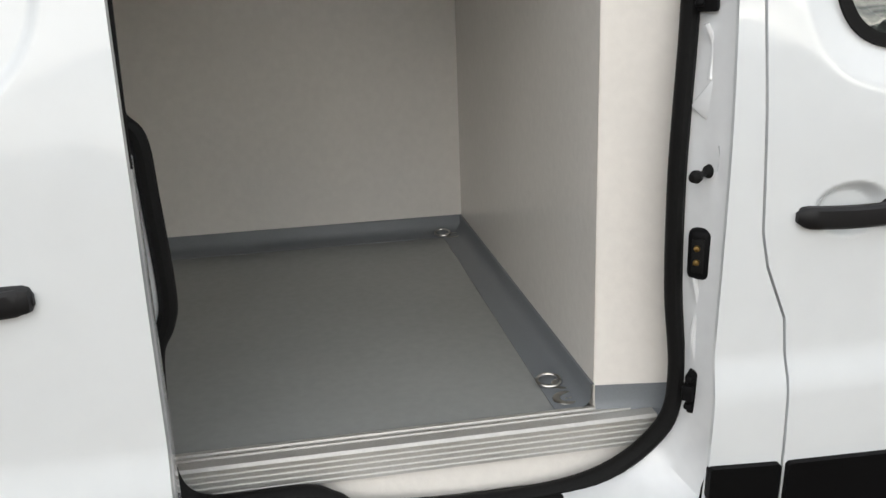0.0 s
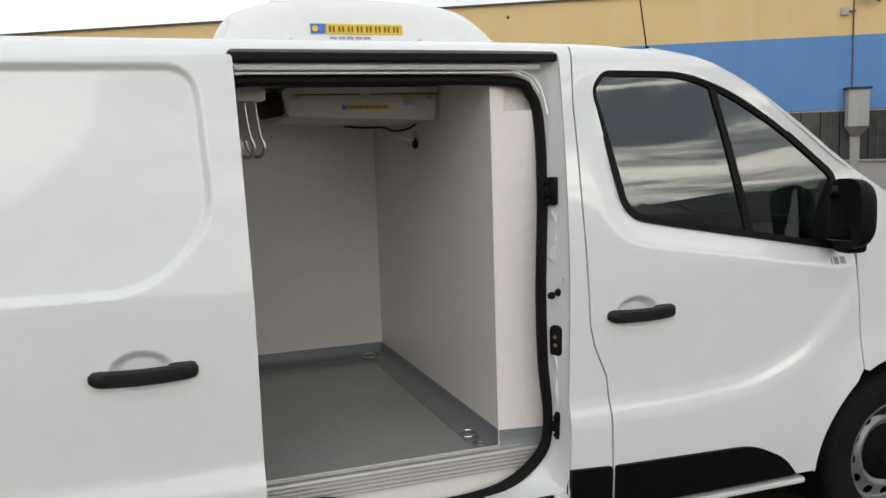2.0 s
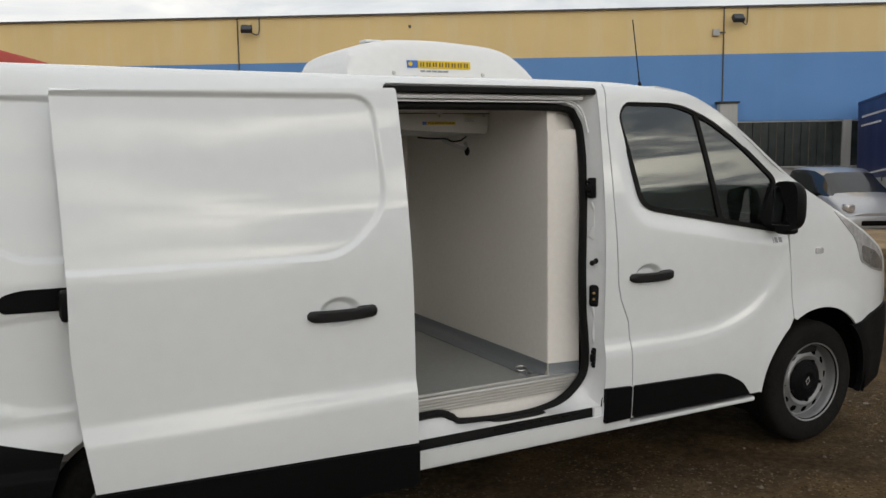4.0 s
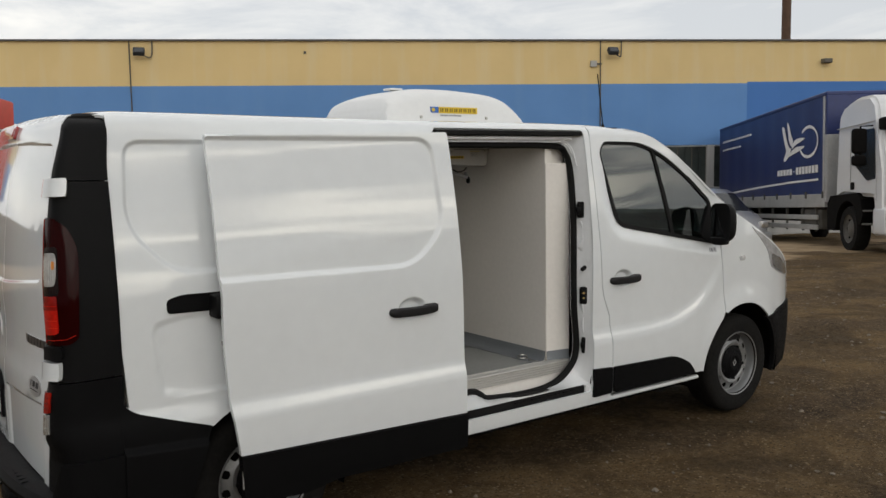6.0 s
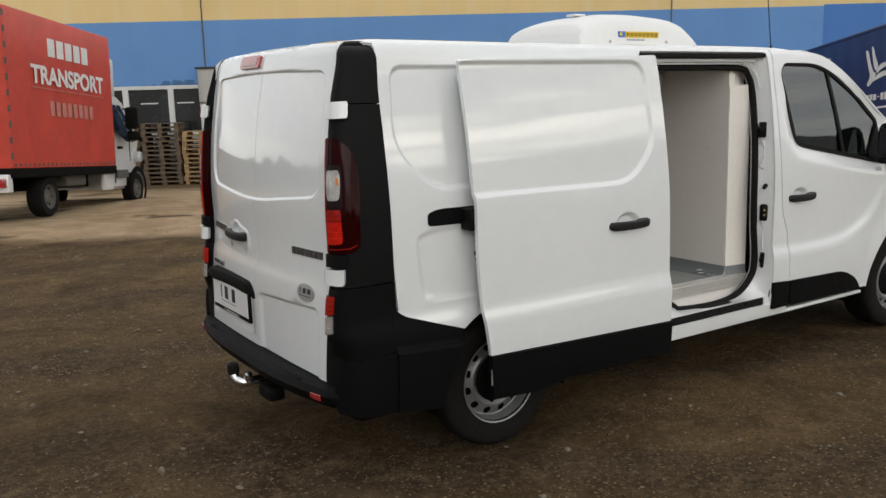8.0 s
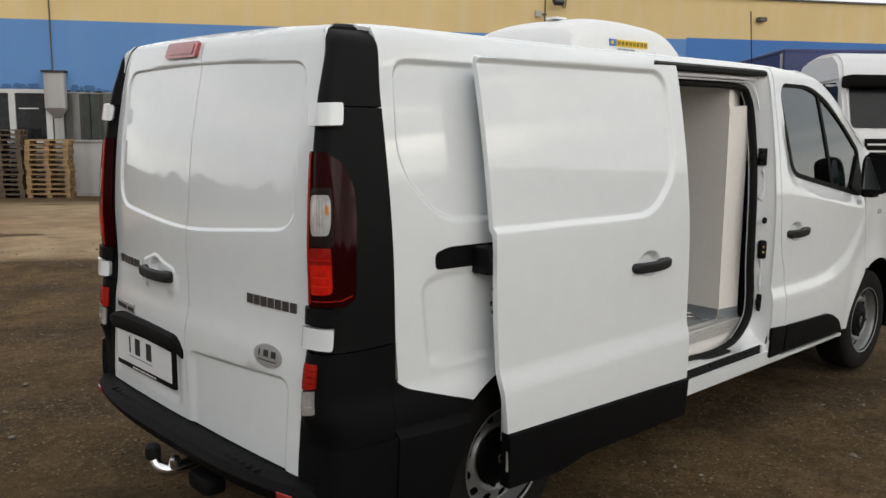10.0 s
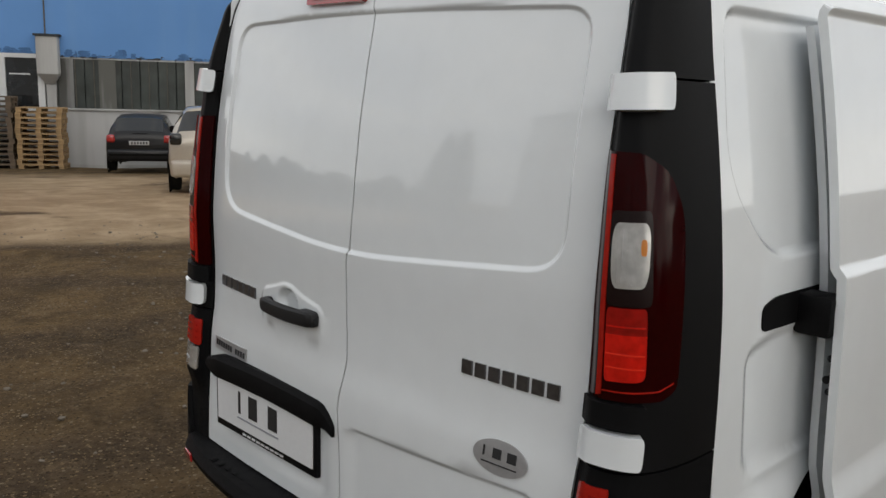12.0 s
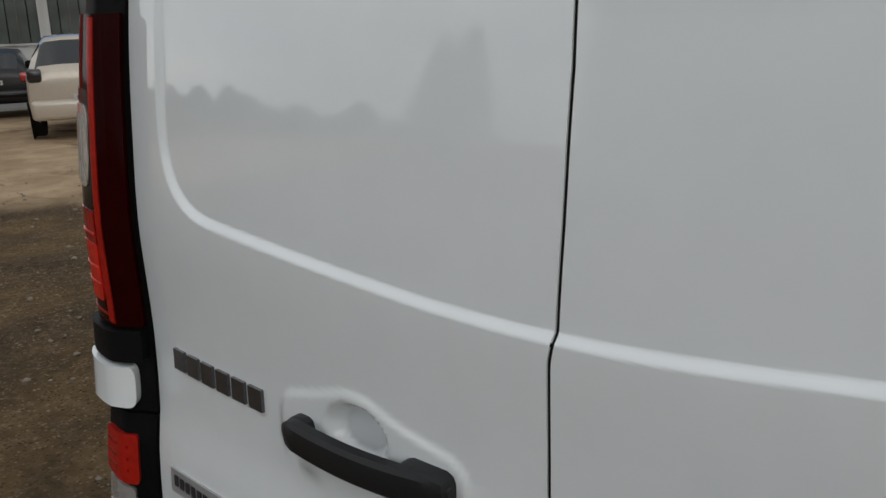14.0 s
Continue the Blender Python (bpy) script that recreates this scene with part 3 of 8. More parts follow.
def handle_bm(length=0.275, height=0.046, bow=0.030):
    """A pull handle: a bowed bar with rounded ends, x along, y outwards negative."""
    bm = bmesh.new()
    n, k = 22, 10
    rings = []
    for i in range(n + 1):
        t = i / n
        x = (t - 0.5) * length
        end = min(1.0, math.sin(math.pi * min(max(t, 0.012), 0.988)) * 5.0) ** 0.5
        hz = height * 0.48 * end
        hy = 0.0135 * end
        cy = -0.018 - 0.5 * bow * (1 - (2 * t - 1) ** 2)
        cz = -0.003 * (1 - (2 * t - 1) ** 2)
        ring = []
        for j in range(k):
            a = 2 * math.pi * j / k
            ca, sa = math.cos(a), math.sin(a)
            ring.append(bm.verts.new((x, cy + hy * math.copysign(abs(ca) ** 0.6, ca), cz + hz * math.copysign(abs(sa) ** 0.6, sa))))
        rings.append(ring)
    for i in range(n):
        for j in range(k):
            bm.faces.new((rings[i][j], rings[i][(j + 1) % k], rings[i + 1][(j + 1) % k], rings[i + 1][j]))
    bm.faces.new(rings[0])
    bm.faces.new(rings[-1])
    # the lock end, with its seam
    add_box(bm, (length * 0.5 - 0.078, -0.0345, -height * 0.49), (length * 0.5 - 0.001, 0.012, height * 0.485), 0.014)
    add_box(bm, (-length * 0.5 + 0.004, -0.024, -height * 0.40), (-length * 0.5 + 0.040, 0.012, height * 0.40), 0.010)
    bmesh.ops.recalc_face_normals(bm, faces=bm.faces[:])
    return bm


fh = part("door_handle", handle_bm(0.262), M_HANDLE, front_door, "black plastic pull handle", True)
fh.matrix_basis = pose(2.318, -0.938, 1.045, 3, 0, 0)

# small dealer mark under the window, as bars
for xa, xb in ((3.138, 3.143), (3.152, 3.172), (3.182, 3.204)):
    sheet("dealer_mark", [(xa, 1.146), (xb, 1.144), (xb, 1.170), (xa, 1.172)], surf_front, M_GREYINK, front_door, 0.05, (), 0.001, lift=0.0012)

# mirror on its arm


def mirror_bm(side):
    bm = bmesh.new()
    n, k = 12, 20
    rings = []
    for i in range(n + 1):
        t = i / n
        # a rounded housing lofted along x, flat towards the rear
        prof = min(1.0, (1 - t ** 3.0)) ** 0.5 if t < 1 else 0.02
        hy, hz = 0.086 * max(prof, 0.05), 0.124 * max(prof, 0.05)
        x = 0.105 * t
        ring = []
        for j in range(k):
            a = 2 * math.pi * j / k
            ca, sa = math.cos(a), math.sin(a)
            ring.append(bm.verts.new((x, side * (hy * math.copysign(abs(ca) ** 0.55, ca)), hz * math.copysign(abs(sa) ** 0.55, sa))))
        rings.append(ring)
    for i in range(n):
        for j in range(k):
            bm.faces.new((rings[i][j], rings[i][(j + 1) % k], rings[i + 1][(j + 1) % k], rings[i + 1][j]))
    bm.faces.new(rings[0])
    bm.faces.new(rings[-1])
    add_box(bm, (0.03, -0.10 if side > 0 else 0.02, -0.150), (0.12, -0.02 if side > 0 else 0.10, -0.09), 0.015)
    bmesh.ops.recalc_face_normals(bm, faces=bm.faces[:])
    return bm


for side, y in ((-1, -1.052), (1, 1.052)):
    mirror = part("door_mirror", mirror_bm(side), M_TRIM, van, "black door mirror housing", True)
    mirror.matrix_basis = pose(3.085, y, 1.345, 0, 0, 6 * side)
    gl = part("mirror_glass", box_bm((-0.004, -0.066, -0.098), (0.004, 0.066, 0.098), 0.003), M_MIRROR, mirror)
    gl.matrix_basis = pose(0.004, 0, 0, 0, 6, -side * 14)

# left side, closed, with its cab window
left_out = [(-0.605, 1.955), (2.40, 1.950)] + sil_pts[1:12] + [(4.205, 0.90), (4.222, 0.72), (3.945, 0.675)] + [p for p in reversed(arch_front) if p[0] < 3.94] + [(3.05, 0.345), (0.404, 0.345)] + arch_rear + [(-0.262, 0.652), (-0.57, 0.756), (-0.622, 0.80)]
sheet("body_side", left_out, surf_left, M_PAINT, van, 0.07, [FWIN], 0.014, flip=True, label="white painted body side")


def surf_glass_l(x, s):
    y, z = side_base(x, s, 0.010)
    return np.stack([x, y, z], 1)


lp = sheet("window_pane", inset_loop(FWIN, -0.01), surf_glass_l, M_GLASS, van, 0.08, (), 0.004, flip=True, lift=-0.004)
lp.visible_shadow = False
sheet("bumper_end", bump_out, surf_left, M_BLACK, van, 0.06, (), 0.02, flip=True)

# ---- the open sliding door ----
door_out = rounded([(-0.232, 1.872, 0.012), (1.012, 1.896, 0.012), (1.022, 1.20, 0.0), (1.022, 0.498, 0.0), (-0.178, 0.532, 0.0), (-0.205, 0.72, 0.0), (-0.228, 1.0, 0.1), (-0.222, 1.27, 0.1), (-0.226, 1.6, 0.0)], 0.006, 4)
sliding_door = sheet("sliding_door", door_out, surf_sliding, M_PAINT, van, 0.03, (), 0.022, ucuts=frange(0.62, 0.81, 34) + frange(0.73, 0.945, 36), vcuts=frange(1.0, 1.135, 24) + frange(1.23, 1.45, 40) + frange(1.82, 1.88, 9) + frange(0.69, 0.78, 10), label="open white sliding door with pressed recess")


def surf_dmould(x, s):
    y, z = side_base(x, s)
    return np.stack([x, -(y + DOOR_OUT), z], 1)


sheet("door_moulding", [(-0.178, 0.528), (1.022, 0.494), (1.024, 0.322), (0.30, 0.330), (0.12, 0.300), (-0.165, 0.318)], surf_dmould, M_BLACK, sliding_door, 0.05, (), 0.045, lift=0.012, label="black plastic rubbing panel")
# pale strip painting the gleam on the black moulding's rear edge
part("moulding_edge", box_bm((-0.1740, -1.076, 0.385), (-0.1675, -1.066, 0.522), 0.002), M_ALU, sliding_door)
sh = part("door_handle", handle_bm(0.278), M_HANDLE, sliding_door, "black plastic pull handle", True)
sh.matrix_basis = pose(0.722, -0.938 - DOOR_OUT, 1.052, 3, 0, 0)
part("door_seal", tube_bm([(1.012, -(float(sec_y(z)) + DOOR_OUT - 0.045), z) for z in (1.23, 1.4, 1.55, 1.7, 1.80, 1.87)], 0.009, 6), M_RUBBER, sliding_door)


def surf_dinner(x, s):
    y, z = side_base(x, s)
    return np.stack([x, -(y + DOOR_OUT - 0.075), z], 1)


sheet("inner_panel", [(-0.17, 1.84), (0.985, 1.86), (1.0, 0.44), (-0.11, 0.46)], surf_dinner, M_JAMB, sliding_door, 0.08, (), 0.02)
part("edge_flange", box_bm((0.985, -1.045, 0.46), (1.018, -0.97, 1.25), 0.006), M_JAMB, sliding_door, "", True)
for dy, dz, r in ((0.0, 0.0, 0.009), (0.016, 0.028, 0.010), (-0.006, 0.036, 0.009), (0.002, 0.082, 0.010)):
    hole = part("striker_hole", lathe_bm([(0.0001, -0.002), (r, -0.002), (r, 0.004)], 14, "x"), M_RUBBER, sliding_door, "", True)
    hole.matrix_basis = pose(-0.2195, -1.034 + dy * 0.5, 0.985 + dz)
# runner arm into the slot of the quarter panel
sheet("runner_slot", rounded([(-0.422, 1.205, 0.02), (-0.36, 1.222, 0.03), (0.30, 1.212), (0.30, 1.132), (-0.422, 1.148, 0.02)], 0.02, 6), surf_right, M_BLACK, van, 0.05, (), 0.012, lift=0.004, label="black sliding-door runner slot")
part("runner_arm", box_bm((-0.245, -1.03, 1.115), (-0.165, -0.94, 1.215), 0.012), M_TRIM, sliding_door, "", True)

# ---- doorway: jamb, seal, rails ----
SEAL = [(2.032, 1.68), (2.020, 1.44), (2.002, 1.23), (1.995, 1.085), (1.997, 0.88), (2.012, 0.69), (1.985, 0.575), (1.860, 0.478), (1.665, 0.447), (1.36, 0.463), (1.29, 0.496), (1.23, 0.522), (1.06, 0.524), (1.0, 0.552), (0.978, 0.62), (0.978, 0.74), (0.985, 0.855), (1.010, 0.91), (1.020, 0.97), (1.012, 1.15), (1.004, 1.25), (0.972, 1.30), (0.957, 1.45), (0.952, 1.70), (0.968, 1.80), (1.03, 1.838), (1.5, 1.840), (1.93, 1.834), (2.010, 1.79)]


def seal_y(z):
    return -(float(sec_y(z)) - 0.106)


seal_curve = smooth_line([(x, seal_y(z), z) for x, z in SEAL], 6, True)
part("doorway_seal", tube_bm(seal_curve, 0.0175, 10, True, (1.0, 1.25)), M_RUBBER, van, "black rubber seal round the doorway", True)


def ray_to(loop, c, d):
    best = None
    for i in range(len(loop)):
        a, b = Vector(loop[i]), Vector(loop[(i + 1) % len(loop)])
        e = b - a
        det = d.x * (-e.y) + e.x * d.y
        if abs(det) < 1e-12:
            continue
        w = a - c
        t = (w.x * (-e.y) + e.x * w.y) / det
        q = (d.x * w.y - d.y * w.x) / det
        if t > 0 and -1e-6 <= q <= 1 + 1e-6 and (best is None or t < best):
            best = t
    return c + d * (best or 1.0)


bm = bmesh.new()
centre = Vector((1.5, 1.15))
rings = [[], [], [], [], [], []]
for p in seal_curve:
    d = (Vector((p.x, p.z)) - centre).normalized()
    o = ray_to(doorway, centre, d)
    yo = -float(side_base(np.array([o.x]), np.array([o.y]))[0][0]) + 0.010
    inner = Vector((p.x, p.y + 0.03, p.z))
    s = Vector((p.x, p.y + 0.006, p.z))
    out = Vector((o.x, yo, o.y))
    if o.y < 0.50:
        out = Vector((o.x, min(yo + 0.012, -0.93), max(o.y, 0.456)))
    # stepped pressing between the seal flange and the skin, wandering along the pillar
    f, step = 0.58, 0.004
    if o.x > 1.97 and o.y > 0.6:
        f = 0.60 + 0.09 * math.sin(o.y * 7.0 + 0.6) - 0.16 * math.exp(-((o.y - 0.80) / 0.05) ** 2) + 0.13 * math.exp(-((o.y - 1.16) / 0.04) ** 2) - 0.12 * math.exp(-((o.y - 1.56) / 0.05) ** 2)
        step = 0.014
    m1 = s.lerp(out, f - 0.07) + Vector((0, 0.010 + step, 0))
    m2 = s.lerp(out, f + 0.07) + Vector((0, 0.006, 0))
    m3 = s.lerp(out, 0.86) + Vector((0, 0.010, 0))
    for r, q in zip(rings, (inner, s, m1, m2, m3, out)):
        r.append(bm.verts.new(q))
n = len(seal_curve)
for a, b in zip(rings[:-1], rings[1:]):
    for i in range(n):
        bm.faces.new((a[i], a[(i + 1) % n], b[(i + 1) % n], b[i]))
bmesh.ops.recalc_face_normals(bm, faces=bm.faces[:])
part("door_jamb", bm, M_JAMB, van, "white pressed door jamb", True)
# folded gussets where the pillar meets the roof rail
for pts, r in (([(1.74, 1.877), (1.90, 1.872), (1.985, 1.856), (2.028, 1.81), (2.046, 1.72)], 0.0045), ([(1.93, 1.862), (1.99, 1.838), (2.022, 1.79)], 0.004), ([(2.030, 1.40), (2.044, 1.36), (2.038, 1.30)], 0.006), ([(2.016, 0.93), (2.030, 0.86), (2.022, 0.79), (2.036, 0.72)], 0.007)):
    part("jamb_rib", tube_bm(smooth_line([(x, -(float(sec_y(z)) - 0.062), z) for x, z in pts], 6), r, 8), M_JAMB, van, "", True)
bm = bmesh.new()
add_box(bm, (1.012, -0.835, 1.893), (2.075, -0.77, 1.917), 0.004)
part("upper_rail_channel", bm, M_RUBBER, van, "black upper runner channel")
bm = bmesh.new()
add_box(bm, (0.90, -0.800, 1.868), (2.03, -0.77, 1.889), 0.005)
add_box(bm, (0.90, -0.788, 1.856), (1.99, -0.76, 1.864), 0.003)
part("upper_rail", bm, M_JAMB, van, "light grey upper runner rail", True)
# lower step with the black runner slot
bm = bmesh.new()
add_box(bm, (0.905, -0.945, 0.400), (1.985, -0.85, 0.4545), 0.004)
part("lower_rail_slot", bm, M_RUBBER, van, "black lower runner slot", True)
bm = bmesh.new()
add_box(bm, (1.985, -0.955, 0.40), (2.03, -0.84, 0.455), 0.004)
part("door_sill", bm, M_JAMB, van, "white painted sill", True)
bm = bmesh.new()
for k in range(8):
    add_box(bm, (1.45 + 0.06 * k, -0.953 + 0.004 * (k % 2), 0.436), (1.49 + 0.06 * k, -0.94, 0.446), 0.003)
part("runner_track", bm, M_TRIM, van, "")["kind"] = "stuff"

# fittings on the pillar
def jamb_y(z):
    return -(float(sec_y(z)) - 0.095)


for z, h in ((1.467, 0.092), (0.675, 0.096)):
    bm = box_bm((-0.020, -0.020, -h / 2), (0.018, 0.02, h / 2), 0.006)
    add_box(bm, (-0.028, -0.030, -h * 0.18), (-0.004, 0.0, h * 0.18), 0.005)
    add_box(bm, (-0.024, -0.026, h * 0.24), (-0.006, 0.0, h * 0.40), 0.005)
    add_box(bm, (-0.024, -0.026, -h * 0.40), (-0.006, 0.0, -h * 0.26), 0.005)
    ob = part("door_locator", bm, M_TRIM, van, "black plastic door locator", True)
    ob.matrix_basis = pose(2.040, jamb_y(z) - 0.034, z, 0, 0, -40)
bm = box_bm((-0.024, -0.016, -0.052), (0.024, 0.016, 0.052), 0.018, 3)
latch = part("power_contact", bm, M_TRIM, van, "black contact plate with brass studs", True)
latch.matrix_basis = pose(2.028, jamb_y(0.97) - 0.036, 0.968, 0, 0, -42)
bm = box_bm((-0.012, -0.021, -0.034), (0.012, -0.015, 0.034), 0.006)
part("contact_face", bm, M_RUBBER, latch, "", True)
M_BRASS = material("brass", (0.62, 0.42, 0.16), 0.3, metal=1.0)
for dz in (0.016, -0.012):
    bm = lathe_bm([(0.0001, -0.026), (0.0055, -0.025), (0.0065, -0.021)], 14)
    st = part("brass_stud", bm, M_BRASS, latch, "small brass contact stud", True)
    st.matrix_basis = pose(-0.001, 0, dz)
bm = lathe_bm([(0.0001, -0.068), (0.008, -0.066), (0.0130, -0.056), (0.0105, -0.046), (0.0065, -0.041), (0.0060, -0.030), (0.0125, -0.022), (0.0135, -0.012), (0.010, 0.0)], 18)
bst = part("door_buffer", bm, M_RUBBER, van, "black rubber door stop", True)
bst.matrix_basis = pose(2.052, jamb_y(1.135) - 0.034, 1.133, 8, 0, -66)
bm = bmesh.new()
add_box(bm, (-0.024, -0.013, -0.034), (0.024, 0.010, 0.034), 0.006, pose(2.046, jamb_y(1.27) - 0.028, 1.262, 0, 0, -48) @ pose(0, 0, 0, 0, 38, 0))
part("jamb_pressing", bm, M_JAMB, van, "", True)
bm = bmesh.new()
for z in (0.955, 0.935, 0.915):
    add_box(bm, (0.935, -0.90, z - 0.007), (0.985, -0.87, z + 0.006), 0.003)
part("striker_claw", bm, M_TRIM, van, "black striker claw", True)

# ---- cargo box ----
FZ, CZ, YF, XB, XR = 0.572, 1.858, 0.765, 1.873, -0.58


def slab(name, lo, hi, mat, label="", bevel=0.0):
    return part(name, box_bm(lo, hi, bevel), mat, van, label)


slab("cargo_floor", (XR, -0.800, FZ - 0.05), (2.00, YF + 0.03, FZ), M_FLOOR, "grey coated cargo floor")
slab("liner_wall", (XR - 0.03, YF, FZ), (XB + 0.03, YF + 0.03, CZ), M_LINER, "white wipe-clean liner wall")
slab("bulkhead", (XB, -0.734, FZ), (XB + 0.05, YF, CZ), M_LINER, "white liner bulkhead")
slab("liner_ceiling", (XR, -0.74, CZ), (XB + 0.05, YF + 0.03, CZ + 0.03), M_LINER, "white liner ceiling")
slab("liner_wall", (XR - 0.03, -0.79, FZ), (XR, YF, CZ), M_LINER)
bm = bmesh.new()
for a, b, c, d in ((-0.58, -0.80, 0.95, -0.76),):
    add_box(bm, (a, b, FZ), (c, d, CZ))
part("liner_wall", bm, M_LINER, van)
# boxed pillar beside the doorway, with a lower cut-back head
bm = bmesh.new()
v = [bm.verts.new(c) for c in ((XB - 0.001, -0.744, FZ), (2.035, -0.768, FZ), (2.035, -0.766, 1.738), (XB - 0.001, -0.742, 1.732), (XB + 0.06, -0.60, FZ), (2.06, -0.60, FZ), (2.06, -0.60, 1.738), (XB + 0.06, -0.60, 1.732))]
for f in ((0, 1, 2, 3), (3, 2, 6, 7), (0, 3, 7, 4), (1, 5, 6, 2)):
    bm.faces.new([v[i] for i in f])
bmesh.ops.recalc_face_normals(bm, faces=bm.faces[:])
part("boxed_pillar", bm, M_LINER, van, "white boxed-in door pillar")
slab("pillar_head", (XB + 0.05, -0.70, 1.70), (2.05, -0.66, CZ), M_LINER)
# raised grey coving
bm = bmesh.new()
CH = 0.062


def cove(bm, a, b, inward):
    """A strip with a sloped foot along a wall from a to b."""
    a, b, w = Vector(a), Vector(b), Vector(inward)
    prof = [(0.0, CH), (0.006, CH), (0.008, 0.030), (0.016, 0.016), (0.030, 0.006), (0.085, 0.002), (0.085, -0.01)]
    ra = [bm.verts.new(a + w * p + Vector((0, 0, h))) for p, h in prof]
    rb = [bm.verts.new(b + w * p + Vector((0, 0, h))) for p, h in prof]
    for i in range(len(prof) - 1):
        bm.faces.new((ra[i], ra[i + 1], rb[i + 1], rb[i]))


cove(bm, (XR, YF, FZ), (XB, YF, FZ), (0, -1, 0))
cove(bm, (XB, YF, FZ), (XB, -0.742, FZ), (-1, 0, 0))
cove(bm, (XB - 0.001, -0.746, FZ), (2.03, -0.770, FZ), (-0.02, -0.40, 0))
bmesh.ops.recalc_face_normals(bm, faces=bm.faces[:])
part("floor_coving", bm, M_COVE, van, "grey coated coving round the floor", True)
# ribbed aluminium edge strip
bm = bmesh.new()
prof = [(-0.735, FZ + 0.002), (-0.735, FZ + 0.008), (-0.748, FZ + 0.009), (-0.750, FZ + 0.005), (-0.756, FZ + 0.005), (-0.758, FZ + 0.009), (-0.768, FZ + 0.009), (-0.770, FZ + 0.005), (-0.776, FZ + 0.005), (-0.778, FZ + 0.010), (-0.806, FZ + 0.010), (-0.812, FZ + 0.004)]
zz = FZ + 0.004
for k in range(4):
    prof += [(-0.812, zz - 0.004), (-0.8095, zz - 0.006), (-0.8095, zz - 0.011), (-0.812, zz - 0.013)]
    zz -= 0.0135
prof += [(-0.812, zz - 0.006), (-0.805, zz - 0.006)]
ra = [bm.verts.new((0.955, y, z)) for y, z in prof]
rb = [bm.verts.new((1.992, y, z)) for y, z in prof]
for i in range(len(prof) - 1):
    bm.faces.new((ra[i], ra[i + 1], rb[i + 1], rb[i]))
bmesh.ops.recalc_face_normals(bm, faces=bm.faces[:])
part("edge_strip", bm, M_ALU, van, "ribbed aluminium floor edge strip")
for x in (1.06, 1.20, 1.35, 1.50, 1.65, 1.80):
    sc = part("edge_screw", lathe_bm([(0.0001, 0.0118), (0.004, 0.0110), (0.005, 0.008)], 12, "z"), M_STEEL, van, "", True)
    sc.matrix_basis = pose(x, -0.763, FZ - 0.0015)
part("step_panel", box_bm((0.96, -0.800, 0.44), (2.02, -0.775, FZ - 0.046), 0.004), M_LINER, van, "white step panel under the floor edge")


def anchor(x, y, ring):
    bm = lathe_bm([(0.0001, 0.001), (0.014, 0.001), (0.018, 0.004), (0.027, 0.0055), (0.033, 0.004), (0.036, 0.0)], 28, "z")
    ob = part("lashing_cup", bm, M_STEEL, van, "round stainless lashing point in the floor", True)
    ob.matrix_basis = pose(x, y, FZ + 0.001)
    for dx in (-0.005, 0.006):
        add = part("cup_screw", lathe_bm([(0.0001, 0.006), (0.003, 0.005), (0.004, 0.001)], 10, "z"), M_STEEL, ob, "", True)
        add.matrix_basis = pose(dx, -0.004, 0)
    if ring:
        pts = [(0.028 * math.cos(a), 0.021 * math.sin(a), 0.010 + 0.006 * math.sin(a)) for a in frange(0, 2 * math.pi * 19 / 20, 20)]
        rg = part("lashing_ring", tube_bm(pts, 0.0038, 8, True), M_STEEL, ob, "folded steel ring", True)
        rg.matrix_basis = pose(-0.040, 0.006, 0.004, 0, 0, -24)


anchor(1.850, -0.610, True)
anchor(1.832, -0.680, False)
anchor(1.826, 0.690, True)

# evaporator under the ceiling
bm = bmesh.new()
v = [bm.verts.new(c) for c in ((1.262, -0.235, 1.850), (1.868, -0.235, 1.850), (1.862, -0.222, 1.726), (1.280, -0.222, 1.752), (1.262, 0.42, 1.850), (1.868, 0.42, 1.850), (1.862, 0.40, 1.722), (1.285, 0.40, 1.740))]
for f in ((0, 1, 2, 3), (4, 5, 6, 7), (0, 3, 7, 4), (1, 5, 6, 2), (3, 2, 6, 7), (0, 1, 5, 4)):
    bm.faces.new([v[i] for i in f])
bmesh.ops.recalc_face_normals(bm, faces=bm.faces[:])
bmesh.ops.bevel(bm, geom=bm.edges[:], offset=0.008, segments=2, affect="EDGES")
evap = part("evaporator", bm, M_EVAP, van, "white sheet-metal evaporator under the ceiling", True)
part("evaporator_cover", box_bm((1.275, -0.242, 1.829), (1.862, -0.22, 1.854), 0.004), M_EVAP, evap, "", True)
bm = bmesh.new()
add_box(bm, (1.30, -0.2435, 1.826), (1.555, -0.236, 1.8285))
add_box(bm, (1.595, -0.2435, 1.826), (1.86, -0.236, 1.8285))
part("cover_joint", bm, M_RUBBER, evap)
for x in (1.325, 1.578, 1.83):
    sc = part("cover_screw", lathe_bm([(0.0001, -0.008), (0.006, -0.007), (0.008, 0.0)], 12), M_STEEL, evap, "", True)
    sc.matrix_basis = pose(x, -0.236, 1.816)
bm = bmesh.new()
add_box(bm, (1.505, -0.2345, 1.772), (1.668, -0.2305, 1.788))
part("yellow_band", bm, M_YELLOW, evap, "small yellow maker's sticker")
bm = bmesh.new()
add_box(bm, (1.484, -0.2348, 1.772), (1.504, -0.2305, 1.788))
part("blue_mark", bm, M_BLUEST, evap)
bm = bmesh.new()
for k in range(8):
    add_box(bm, (1.513 + 0.019 * k, -0.2365, 1.775), (1.517 + 0.019 * k, -0.234, 1.785))
    add_box(bm, (1.521 + 0.019 * k, -0.2365, 1.775), (1.525 + 0.019 * k, -0.234, 1.785))
